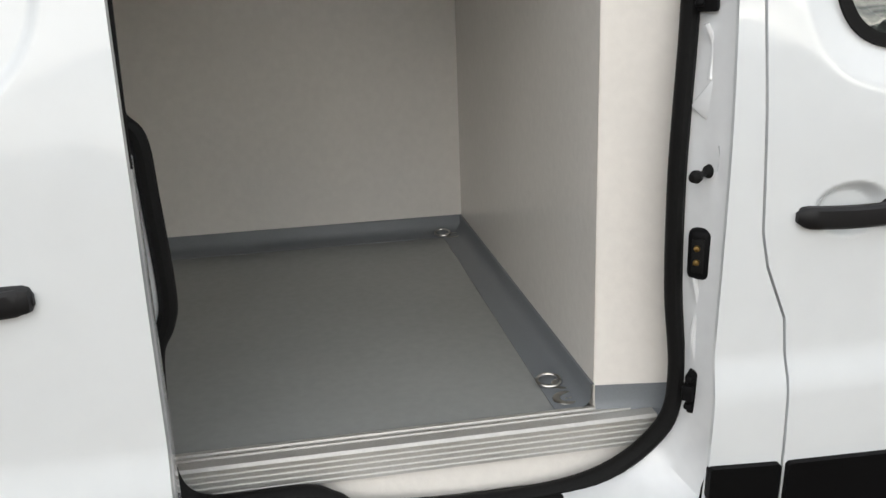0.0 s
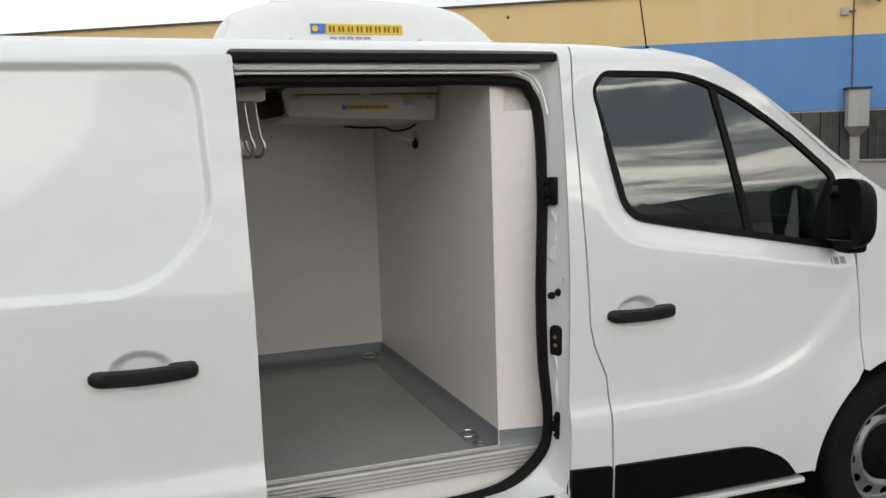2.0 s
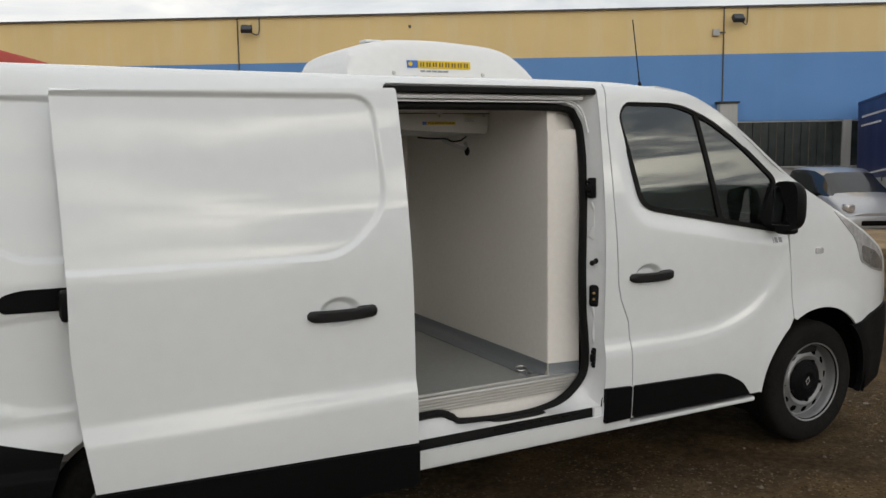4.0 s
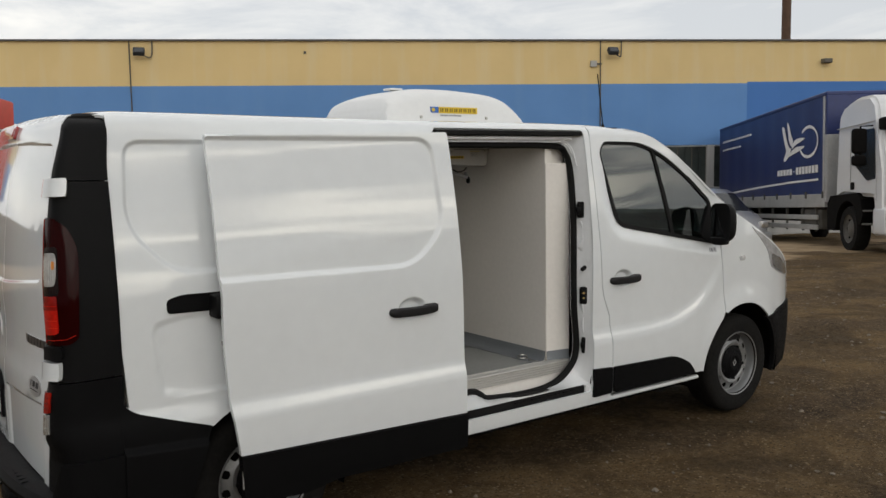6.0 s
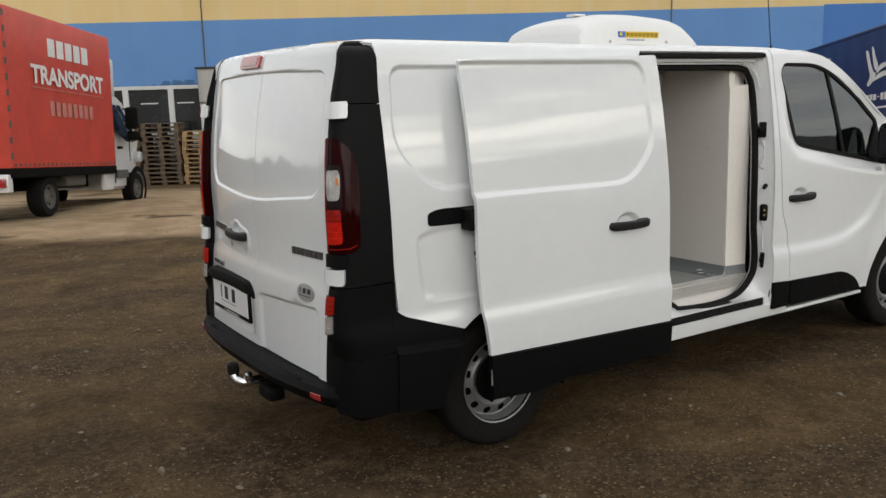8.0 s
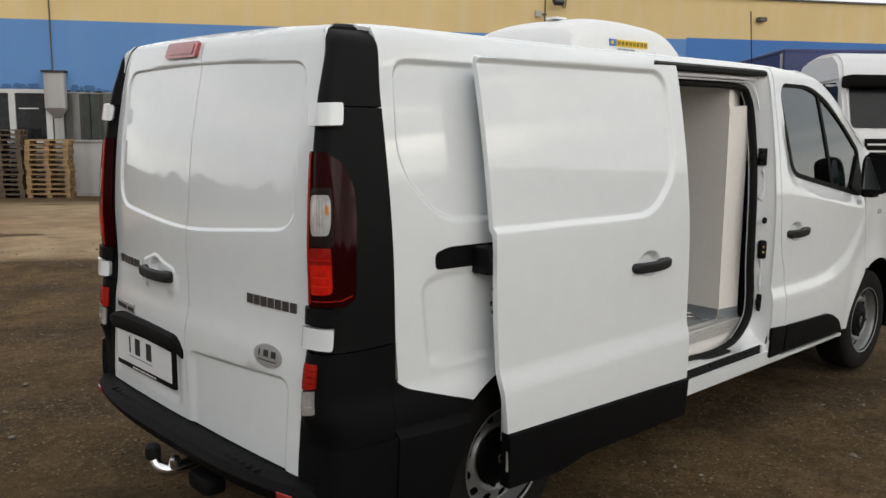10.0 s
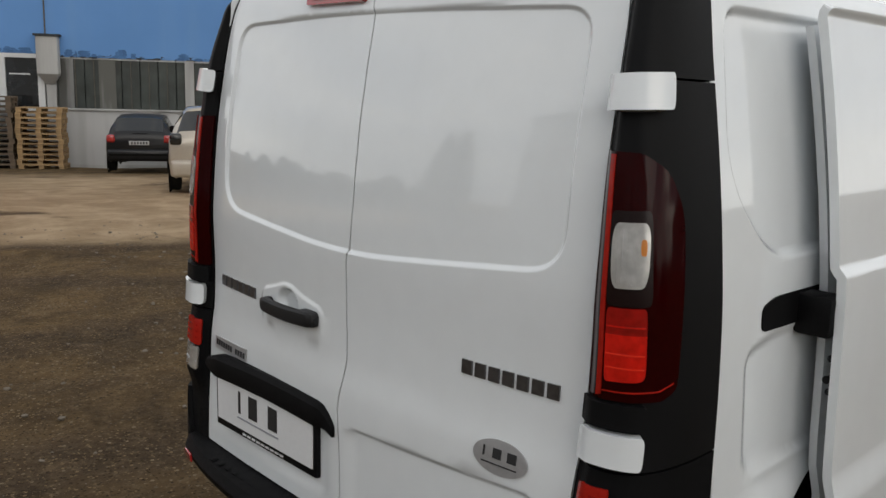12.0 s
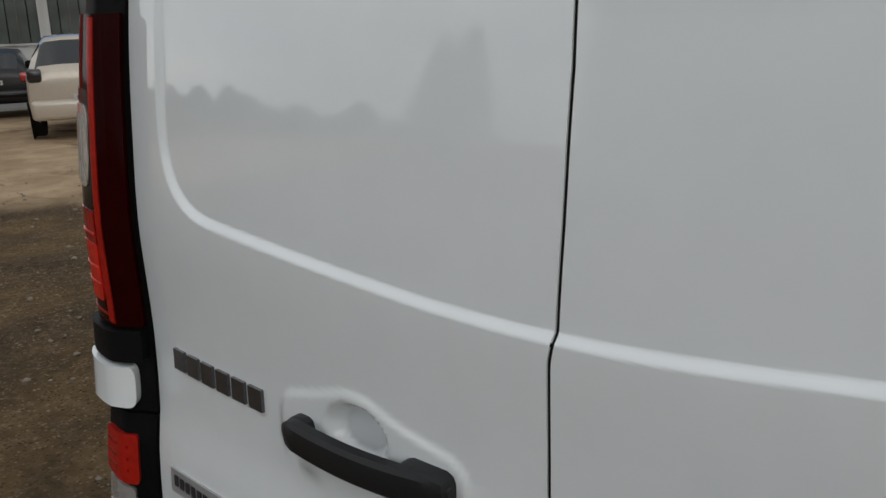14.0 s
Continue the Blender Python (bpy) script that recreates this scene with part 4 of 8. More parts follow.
part("lettering_bars", bm, M_INK, evap)["kind"] = "stuff"
bm = bmesh.new()
add_box(bm, (1.716, -0.2375, 1.815), (1.79, -0.232, 1.818))
part("label_bar", bm, M_YELLOW, evap)
bm = bmesh.new()
for k in range(4):
    add_box(bm, (1.722, -0.2375, 1.787 + 0.006 * k), (1.775 - 0.006 * (k % 3), -0.232, 1.789 + 0.006 * k))
part("label_text", bm, M_GREYINK, evap)
# fan outlet beside it, cables and bracket below
bm = box_bm((-0.040, -0.01, -0.048), (0.02, 0.24, 0.045), 0.01)
fan = part("fan_outlet", bm, M_CABIN, evap, "dark fan outlet", True)
fan.matrix_basis = pose(1.245, -0.19, 1.80, 0, -10, 0)
part("cable", tube_bm(smooth_line([(1.52, -0.1, 1.712), (1.60, -0.11, 1.705), (1.68, -0.10, 1.704), (1.72, -0.10, 1.69), (1.78, -0.08, 1.695), (1.83, -0.05, 1.715)], 5), 0.004, 6), M_RUBBER, evap, "black cable", True)
part("drain_bracket", tube_bm(smooth_line([(1.69, -0.05, 1.70), (1.74, -0.08, 1.672), (1.80, -0.09, 1.655), (1.83, -0.04, 1.68)], 5), 0.010, 8), M_GREYPLATE, evap, "", True)
part("sensor", lathe_bm([(0.0001, -0.035), (0.010, -0.028), (0.014, -0.012), (0.012, 0.0), (0.007, 0.012)], 12, "z"), M_RUBBER, evap, "", True).matrix_basis = pose(1.812, -0.09, 1.648)

# hook rail with meat hooks
rail = part("hook_rail", box_bm((0.955, -0.625, 1.787), (1.146, -0.545, 1.857), 0.006), M_EVAP, van, "white ceiling bracket for hanging hooks", True)
part("rail_bolt", lathe_bm([(0.0001, -0.010), (0.006, -0.009), (0.008, 0.0)], 12), M_STEEL, rail, "", True).matrix_basis = pose(1.135, -0.627, 1.826)
for i, x in enumerate((0.985, 1.045, 1.086, 1.122)):
    stem = [(0.0, 0, 0.180), (0.004, 0, 0.13), (0.012, 0, 0.075), (0.018, 0, 0.050)]
    bend = [(0.018, 0, 0.052), (0.024, 0, 0.030), (0.018, 0, 0.008), (0.002, 0, -0.003), (-0.018, 0, 0.004), (-0.033, 0, 0.024), (-0.042, 0, 0.050)]
    hk = part("meat_hook", tube_bm(smooth_line(stem, 5), 0.0036, 8), M_STEEL, rail, "bent stainless hook", True)
    hk.matrix_basis = pose(x, -0.590 + 0.012 * i, 1.612, 0, 0, -6 - 8 * i)
    part("hook_bend", tube_bm(smooth_line(bend, 6), 0.0062, 10), M_EVAP if i == 1 else M_STEEL, hk, "pale coated hook end" if i == 1 else "", True)

# ---- rear doors ----
rear_x = pchip([0.30, 0.50, 0.78, 0.84, 0.94, 1.05, 1.22, 1.40, 1.55, 1.70, 1.866, 1.92, 1.950, 1.966, 1.978], [-0.884, -0.886, -0.887, -0.885, -0.872, -0.869, -0.873, -0.862, -0.845, -0.815, -0.772, -0.756, -0.740, -0.718, -0.68])
rear_bow = pchip([0.30, 0.50, 0.85, 1.20, 1.55, 1.87, 1.96], [0.015, 0.022, 0.045, 0.052, 0.048, 0.030, 0.026])
PRESS_R = rounded([(-0.695, 1.848, 0.085), (0.0, 1.868, 0.3), (0.695, 1.848, 0.085), (0.690, 1.272, 0.13), (0.0, 1.222, 0.2), (-0.703, 1.290, 0.10)], 0.1, 10)
PRESS_R2 = rounded([(-0.695, 0.792, 0.07), (-0.03, 0.762), (-0.03, 0.30), (-0.68, 0.30)], 0.05, 8)


def rear_skin(y, z):
    """The rear face, bowed across."""
    return rear_x(z) + rear_bow(z) * (np.abs(y) / 0.78) ** 2.4


def surf_rear(y, z):
    x = rear_skin(y, z)
    d = poly_dist(PRESS_R, y, z)
    x = x + 0.009 * (1 - sstep(-0.013, 0.001, d))
    d2 = poly_dist(PRESS_R2, y, z)
    x = x + 0.010 * (1 - sstep(-0.016, 0.002, d2))
    # hand scoop round the handle of the left door
    x = x - 0.0045 * (1 - sstep(0.0, 0.016, poly_dist(HANDLE_BOSS, y, z)))
    x = x + dish(y, z, 0.272, 1.040, 0.060, 0.046, 0.024)
    # step above the number plate
    x = x + 0.006 * (1 - sstep(-0.05, 0.0, poly_dist(PLATE_RECESS, y, z)))
    return np.stack([x, y, z], 1)


HANDLE_BOSS = rounded([(0.100, 0.970, 0.03), (0.20, 0.952, 0.04), (0.32, 0.952, 0.04), (0.412, 0.978, 0.03), (0.412, 1.052, 0.03), (0.35, 1.066, 0.03), (0.272, 1.094, 0.06), (0.20, 1.066, 0.03), (0.100, 1.048, 0.03)], 0.03, 5)
PLATE_RECESS = rounded([(0.03, 0.76), (0.72, 0.76), (0.72, 0.50), (0.03, 0.50)], 0.04, 5)
edge_y = pchip([0.40, 0.55, 0.80, 1.0, 1.2, 1.55, 1.70, 1.82, 1.88, 1.93, 1.96], [0.752, 0.757, 0.763, 0.772, 0.777, 0.773, 0.771, 0.767, 0.760, 0.742, 0.72])
zs = [0.465, 0.63, 0.8, 1.0, 1.2, 1.35, 1.5, 1.65, 1.8, 1.88, 1.925]
zc = [0.465, 0.54, 0.63, 0.70, 0.75, 0.79, 0.83, 0.88, 0.94, 1.0, 1.06, 1.14, 1.205, 1.213, 1.222, 1.232, 1.245, 1.35, 1.5, 1.65, 1.8, 1.88, 1.925, 1.975]
top_y = [0.15, 0.30, 0.45, 0.58, 0.66, 0.71]
top_z = [1.976 - (1.971 - float(sec_z(2.757 - y))) for y in top_y]
fine_v = frange(1.20, 1.32, 48) + frange(1.31, 1.40, 16) + frange(1.80, 1.855, 22) + frange(0.735, 0.77, 12) + frange(1.0, 1.12, 22)
gap_y = pchip([0.4, 0.54, 0.706, 0.79, 0.94, 1.06, 1.208, 1.235, 1.45, 1.74, 1.866, 1.970], [-0.008, -0.008, -0.003, 0.005, -0.018, -0.011, -0.011, -0.015, -0.017, -0.002, 0.013, 0.028])
right_out = [(float(gap_y(z)) - 0.0025, z) for z in zc] + [(-y, z) for y, z in zip(top_y, top_z)] + [(-float(edge_y(z)), z) for z in reversed(zs)]
left_out = [(float(edge_y(z)), z) for z in zs] + [(y, z) for y, z in zip(reversed(top_y), reversed(top_z))] + [(float(gap_y(z)) + 0.0025, z) for z in reversed(zc)]
door_r = sheet("rear_door", right_out, surf_rear, M_PAINT, van, 0.035, (), 0.03, flip=True, ucuts=frange(-0.712, -0.56, 60), vcuts=fine_v, label="closed white rear door with chrome lettering")
door_l = sheet("rear_door", left_out, surf_rear, M_PAINT, van, 0.035, (), 0.03, flip=True, ucuts=frange(0.55, 0.71, 60) + frange(0.09, 0.42, 52), vcuts=fine_v, label="closed white rear door with number plate")
# black strip and backing boxes put shade into the gap between the doors
sheet("door_seal", [(float(gap_y(z)) - 0.0023, z) for z in zc] + [(float(gap_y(z)) + 0.0023, z) for z in reversed(zc)], surf_rear, M_RUBBER, van, 0.035, (), 0.006, flip=True, vcuts=fine_v, lift=-0.003, label="black strip darkening the gap between the rear doors")
part("door_joint", box_bm((-0.832, -0.05, 0.47), (-0.822, 0.035, 1.22)), M_RUBBER, van)
part("door_joint", box_bm((-0.735, -0.06, 1.22), (-0.715, 0.05, 1.89)), M_RUBBER, van)
# roof end above the doors
bl = sheet("brake_lamp", rounded([(0.045, 1.884), (0.308, 1.884), (0.308, 1.942), (0.045, 1.942)], 0.012, 4), surf_rear, M_RED3, van, 0.03, (), 0.03, flip=True, lift=0.014, label="red high-level brake lamp")
sheet("lamp_inset", rounded([(0.07, 1.896), (0.283, 1.896), (0.283, 1.932), (0.07, 1.932)], 0.010, 4), surf_rear, M_RED3, bl, 0.03, (), 0.004, flip=True, lift=0.0165)

# chrome lettering as plain blocks, one a letter
def blocks(parent, name, n, y0, y1, z0, z1, mat, gapf=0.22, surf=surf_rear, thick=0.005, slant=0.0):
    w = (y1 - y0) / n
    for i in range(n):
        a, b = y0 + w * (i + gapf / 2), y0 + w * (i + 1 - gapf / 2)
        zc = slant * (i + 0.5) / n
        u0, u1 = min(a, b), max(a, b)
        out = [(u0, z0 + zc), (u1, z0 + zc), (u1, z1 + zc), (u0, z1 + zc)]
        sheet(name, out, surf, mat, parent, 0.05, (), thick, flip=True, lift=thick)


blocks(door_r, "chrome_letter", 7, -0.436, -0.714, 1.014, 1.048, M_LETTER, 0.24)
blocks(door_l, "chrome_letter", 6, 0.705, 0.457, 1.012, 1.046, M_LETTER, 0.24)
sheet("name_plate", [(0.493, 0.802), (0.720, 0.796), (0.720, 0.837), (0.493, 0.843)], surf_rear, M_GREYPLATE, door_l, 0.06, (), 0.004, flip=True, lift=0.004, label="small grey metal name plate")
for k in range(12):
    if k != 7:
        yb = 0.705 - 0.0175 * k
        sheet("name_bar", [(yb - 0.011, 0.811), (yb, 0.811), (yb, 0.829), (yb - 0.011, 0.829)], surf_rear, M_INK, door_l, 0.05, (), 0.0012, flip=True, lift=0.0062)
oval = [(-0.5755 + 0.0765 * math.cos(a), 0.846 + 0.041 * math.sin(a)) for a in frange(0, 2 * math.pi * 39 / 40, 40)]
badge = sheet("oval_badge", oval, surf_rear, M_GREYPLATE, door_r, 0.03, (), 0.004, flip=True, lift=0.004, label="silver oval dealer badge")
for k, (a, b) in enumerate(((-0.528, -0.533), (-0.556, -0.580), (-0.597, -0.622))):
    sheet("badge_bar", [(b, 0.843), (a, 0.843), (a, 0.866), (b, 0.866)], surf_rear, M_INK, badge, 0.05, (), 0.0015, flip=True, lift=0.0058)
sheet("badge_line", [(-0.625, 0.828), (-0.525, 0.828), (-0.525, 0.831), (-0.625, 0.831)], surf_rear, M_INK, badge, 0.05, (), 0.0015, flip=True, lift=0.0058)

# number plate with holder and its lamp bar
holder = part("plate_holder", box_bm((-0.896, 0.088, 0.562), (-0.870, 0.645, 0.735), 0.006), M_TRIM, door_l, "black number plate holder", True)
part("plate_face", box_bm((-0.900, 0.104, 0.588), (-0.894, 0.630, 0.728), 0.002), M_PLATE, holder, "white dealer plate")
for a, b in ((0.500, 0.488), (0.440, 0.392), (0.330, 0.282)):
    part("plate_bar", box_bm((-0.9015, b, 0.640), (-0.8995, a, 0.712)), M_INK, holder)
part("plate_bar", box_bm((-0.9015, 0.275, 0.622), (-0.8995, 0.505, 0.628)), M_GREYINK, holder)
bm = bmesh.new()
for k in range(9):
    add_box(bm, (-0.8975, 0.255 + 0.026 * k, 0.571), (-0.8955, 0.273 + 0.026 * k, 0.577))
part("holder_bars", bm, M_PLATE, holder)["kind"] = "stuff"
bm = bmesh.new()
rows_v = []
for y in frange(0.015, 0.705, 30):
    t = (y - 0.015) / 0.69
    end = min(1.0, 0.30 + 7.0 * min(t, 1 - t)) ** 0.7
    z_mid = 0.758 + 0.010 * math.sin(math.pi * t) - 0.030 * max(0.0, 1 - t / 0.07) ** 1.5
    prof_b = [(0.012, 0.034), (-0.014, 0.036), (-0.030, 0.024), (-0.036, -0.012), (-0.030, -0.034), (-0.012, -0.040), (0.012, -0.038)]
    rows_v.append([bm.verts.new((-0.878 + px * (0.4 + 0.6 * end), y, z_mid + pz * end)) for px, pz in prof_b])
for ra_, rb_ in zip(rows_v[:-1], rows_v[1:]):
    for j in range(len(ra_)):
        bm.faces.new((ra_[j], ra_[(j + 1) % len(ra_)], rb_[(j + 1) % len(ra_)], rb_[j]))
bm.faces.new(rows_v[0])
bm.faces.new(rows_v[-1])
bmesh.ops.recalc_face_normals(bm, faces=bm.faces[:])
part("plate_lamp_bar", bm, M_BLACK, door_l, "black trim bar over the plate", True)
rh = part("door_handle", handle_bm(0.280, 0.046, 0.026), M_HANDLE, door_l, "black plastic pull handle", True)
rh.matrix_basis = pose(-0.866, 0.248, 1.022, 0, 0, -90)

# ---- rear corner trims, hinges and lamps ----
trim_y = pchip(SEC_Z[:15], SEC_Y[:15])


def corner(side):
    def f(a, z):
        e = edge_y(z)
        ax = rear_skin(e, z) - 0.002
        ay = e + 0.006
        sy = trim_y(z) + 0.018 * (1 - sstep(-0.060, 0.045, z - 0.735))
        by = sy + 0.006
        bx = -0.611 + 0.018 * sstep(1.72, 1.94, z)
        px, py = ax * 1.0 + 0.004, by - 0.004
        # cubic towards the corner point, kept fairly square
        h = 0.88
        c1x, c1y = ax + (px - ax) * h, ay + (py - ay) * h
        c2x, c2y = bx + (px - bx) * h, by + (py - by) * h
        a = np.asarray(a, float)
        k0, k1, k2, k3 = (1 - a) ** 3, 3 * a * (1 - a) ** 2, 3 * a * a * (1 - a), a ** 3
        x = ax * k0 + c1x * k1 + c2x * k2 + bx * k3
        y = ay * k0 + c1y * k1 + c2y * k2 + by * k3
        # the lamp column stands out behind the door skin
        x = x - 0.031 * sstep(0.60, 0.70, z) * (1 - 0.45 * sstep(1.70, 1.90, z)) * (1 - sstep(1.90, 1.965, z)) * sstep(0.0, 0.12, a) * (1 - sstep(0.25, 0.80, a))
        return np.stack([x, side * y, z], 1)
    return f


for side in (-1, 1):
    fc = corner(side)
    fl = side > 0
    top = sheet("corner_trim", [(0.0, 1.704), (1.0, 1.699), (1.0, 1.955), (0.0, 1.955)], fc, M_TRIM, van, 0.05, (), 0.02, flip=fl, vcuts=frange(1.86, 1.953, 20), label="black plastic rear corner trim")
    bm = bmesh.new()
    rim_pts = [Vector(p) for p in fc(np.array(frange(0, 1, 14)), np.full(14, 1.9545))]
    hub_p = Vector((-0.605, side * 0.715, 1.968))
    rows_v = []
    for t, dz in ((0.0, 0.0), (0.12, 0.006), (0.3, 0.011), (0.6, 0.012), (0.95, 0.008)):
        rows_v.append([bm.verts.new(p.lerp(hub_p, t) + Vector((0, 0, dz - 0.0105 * t))) for p in rim_pts])
    for a_row, b_row in zip(rows_v[:-1], rows_v[1:]):
        for i in range(13):
            bm.faces.new((a_row[i], a_row[i + 1], b_row[i + 1], b_row[i]))
    bmesh.ops.recalc_face_normals(bm, faces=bm.faces[:])
    part("trim_cap", bm, M_TRIM, van, "", True)
    sheet("roof_corner", rounded([(0.0, 1.845, 0.0), (0.05, 1.90, 0.06), (0.14, 1.938, 0.05), (0.34, 1.957, 0.0), (0.0, 1.957, 0.0)], 0.05, 5), fc, M_PAINT, van, 0.02, (), 0.004, flip=fl, lift=0.0035, label="white roof corner")
    main = sheet("corner_trim", [(0.0, 0.912), (1.0, 0.928), (1.0, 1.694), (0.0, 1.699)], fc, M_TRIM, van, 0.05, (), 0.02, flip=fl, label="black plastic rear corner trim")
    low = sheet("corner_trim", [(0.0, 0.47), (0.3, 0.36), (1.0, 0.34), (1.0, 0.923), (0.0, 0.907)], fc, M_BLACK, van, 0.05, (), 0.02, flip=fl, label="black plastic rear corner trim")
    lamp_o = rounded([(0.012, 1.557, 0.01), (0.34, 1.555, 0.05), (0.55, 1.520, 0.08), (0.665, 1.440, 0.08), (0.668, 1.320, 0.10), (0.632, 1.093, 0.03), (0.53, 1.071, 0.03), (0.012, 1.060, 0.01)], 0.02, 6)
    lamp = sheet("tail_lamp", lamp_o, fc, M_RED_DARK, van, 0.03, (), 0.02, flip=fl, lift=0.009, label="red tail lamp with clear insert")
    bez = sheet("lamp_bezel", rounded([(0.128, 1.443), (0.42, 1.447), (0.44, 1.262), (0.128, 1.256)], 0.03, 4), fc, M_BEZEL, lamp, 0.03, (), 0.004, flip=fl, lift=0.0104, label="black lamp divider")
    ins = sheet("clear_insert", rounded([(0.145, 1.421), (0.412, 1.424), (0.402, 1.297), (0.150, 1.292)], 0.05, 7), fc, M_LAMPW, lamp, 0.03, (), 0.006, flip=fl, lift=0.0125, label="clear reversing lamp insert")
    for r_ in range(6):
        ar = 0.180 + 0.036 * r_
        sheet("lens_rib", [(ar, 1.300), (ar + 0.008, 1.300), (ar + 0.008, 1.406), (ar, 1.406)], fc, M_LAMPW, ins, 0.06, (), 0.002, flip=fl, lift=0.0136)
    sheet("amber_bulb", rounded([(0.345, 1.392), (0.384, 1.392), (0.386, 1.360), (0.345, 1.360)], 0.02, 5), fc, M_AMBER, lamp, 0.03, (), 0.004, flip=fl, lift=0.0150)
    sheet("red_insert", rounded([(0.138, 1.254, 0.02), (0.404, 1.258, 0.02), (0.406, 1.203, 0.0), (0.138, 1.199, 0.0)], 0.02, 6), fc, M_REDMID, lamp, 0.03, (), 0.006, flip=fl, lift=0.0118)
    sheet("red_insert", rounded([(0.138, 1.201, 0.0), (0.406, 1.205, 0.0), (0.406, 1.118, 0.02), (0.36, 1.110, 0.02), (0.140, 1.103, 0.02)], 0.02, 6), fc, M_RED, lamp, 0.03, (), 0.006, flip=fl, lift=0.0122, label="bright red lamp insert")
    for zr in (1.132, 1.160, 1.216):
        sheet("lens_rib", [(0.145, zr), (0.395, zr + 0.003), (0.395, zr + 0.006), (0.145, zr + 0.003)], fc, M_REDGLOW if zr < 1.2 else M_RED, lamp, 0.06, (), 0.002, flip=fl, lift=0.0134)
    # bright red strip painting the light that shines through the lens edge
    sheet("lamp_edge", [(0.105, 1.551), (0.126, 1.551), (0.126, 1.072), (0.105, 1.068)], fc, M_REDEDGE, lamp, 0.04, (), 0.004, flip=fl, lift=0.0112, label="lamp edge painted bright red for light shining through")
    sheet("lamp_lip", [(0.13, 1.080), (0.50, 1.090), (0.60, 1.104), (0.60, 1.107), (0.50, 1.093), (0.13, 1.083)], fc, M_REDEDGE, lamp, 0.04, (), 0.004, flip=fl, lift=0.0108)
    sheet("lamp_ledge", rounded([(0.02, 1.056, 0.01), (0.42, 1.062, 0.02), (0.45, 1.036, 0.02), (0.43, 1.012, 0.02), (0.02, 1.002, 0.01)], 0.012, 5), fc, M_TRIM, van, 0.03, (), 0.03, flip=fl, lift=0.020)
    fog = sheet("fog_lamp", rounded([(0.060, 0.873), (0.25, 0.878), (0.262, 0.800), (0.060, 0.785)], 0.012, 4), fc, M_REDEDGE, van, 0.04, (), 0.02, flip=fl, lift=0.008, label="small red rear fog lamp")
    for zr in (0.809, 0.829, 0.850):
        sheet("lens_rib", [(0.09, zr), (0.235, zr + 0.004), (0.235, zr + 0.009), (0.09, zr + 0.005)], fc, M_REDMID, fog, 0.06, (), 0.002, flip=fl, lift=0.0092)
    rev = sheet("reversing_lens", rounded([(0.075, 0.779), (0.245, 0.792), (0.245, 0.715), (0.075, 0.699)], 0.012, 4), fc, M_LAMPW, van, 0.04, (), 0.02, flip=fl, lift=0.008, label="small clear reversing lens")
    sheet("lens_edge", [(0.085, 0.726), (0.235, 0.738), (0.235, 0.743), (0.085, 0.731)], fc, M_HEADLAMP, rev, 0.06, (), 0.002, flip=fl, lift=0.0092)
    for z0, z1, a1 in ((1.632, 1.702, 0.53), (0.925, 0.996, 0.42)):
        sheet("door_hinge", rounded([(0.055, z0), (a1, z0 + 0.004), (a1, z1 + 0.004), (0.055, z1)], 0.022, 6), fc, M_PAINT, van, 0.03, (), 0.04, flip=fl, lift=0.026, label="white painted hinge cover")
    sheet("bumper_corner", [(0.22, 0.455), (0.40, 0.60), (1.0, 0.614), (1.0, 0.335), (0.30, 0.355), (0.22, 0.39)], fc, M_BLACK, van, 0.04, (), 0.03, flip=fl, lift=0.018)
    # dark cladding between the lamp column and the wheel arch
    clad = [(-0.628, 0.445), (-0.628, 0.806)] + [(x, z + 0.006) for x, z in quarter] + [p for p in reversed(arch_rear) if p[0] < -0.255] + [(-0.395, 0.30), (-0.628, 0.335)]
    clad = [p for i, p in enumerate(clad) if i == 0 or (Vector(p) - Vector(clad[i - 1])).length > 0.004]

    def surf_clad(x, s, side=side):
        y, z = side_base(x, s)
        y = y + 0.007 + 0.024 * (1 - sstep(0.590, 0.622, s + 0.06 * (x + 0.4)))
        return np.stack([x, side * y, z], 1)

    sheet("wheel_cladding", clad, surf_clad, M_BLACK, van, 0.04, (), 0.02, flip=fl, vcuts=frange(0.58, 0.64, 9), label="black plastic lower cladding")

# rear bumper with its ribbed step
bm = bmesh.new()
n = 36
rings = []
for i in range(n + 1):
    t = -1 + 2 * i / n
    y = 0.942 * t
    back = -0.995 + 0.12 * abs(t) ** 3.2
    prof = [(-0.83, 0.458), (back + 0.055, 0.462), (back + 0.018, 0.452), (back, 0.425), (back + 0.006, 0.402), (back + 0.03, 0.372), (back + 0.09, 0.355), (-0.70, 0.352), (-0.70, 0.45)]
    if abs(t) > 0.93:
        prof = [(min(x + (abs(t) - 0.93) * 1.2, -0.66), z) for x, z in prof]
    rings.append([bm.verts.new((x, y, z)) for x, z in prof])
for i in range(n):
    for j in range(len(prof) - 1):
        bm.faces.new((rings[i][j], rings[i][j + 1], rings[i + 1][j + 1], rings[i + 1][j]))
bm.faces.new(rings[0])
bm.faces.new(rings[-1])
bmesh.ops.recalc_face_normals(bm, faces=bm.faces[:])
bumper = part("rear_bumper", bm, M_BLACK, van, "black plastic rear bumper with step", True)
bm = bmesh.new()
for k in range(27):
    y = -0.60 + 1.2 * k / 26
    add_box(bm, (-0.945, y - 0.012, 0.456), (-0.862, y + 0.012, 0.4608), 0.003)
part("tread_ribs", bm, M_BLACK, bumper, "", True)
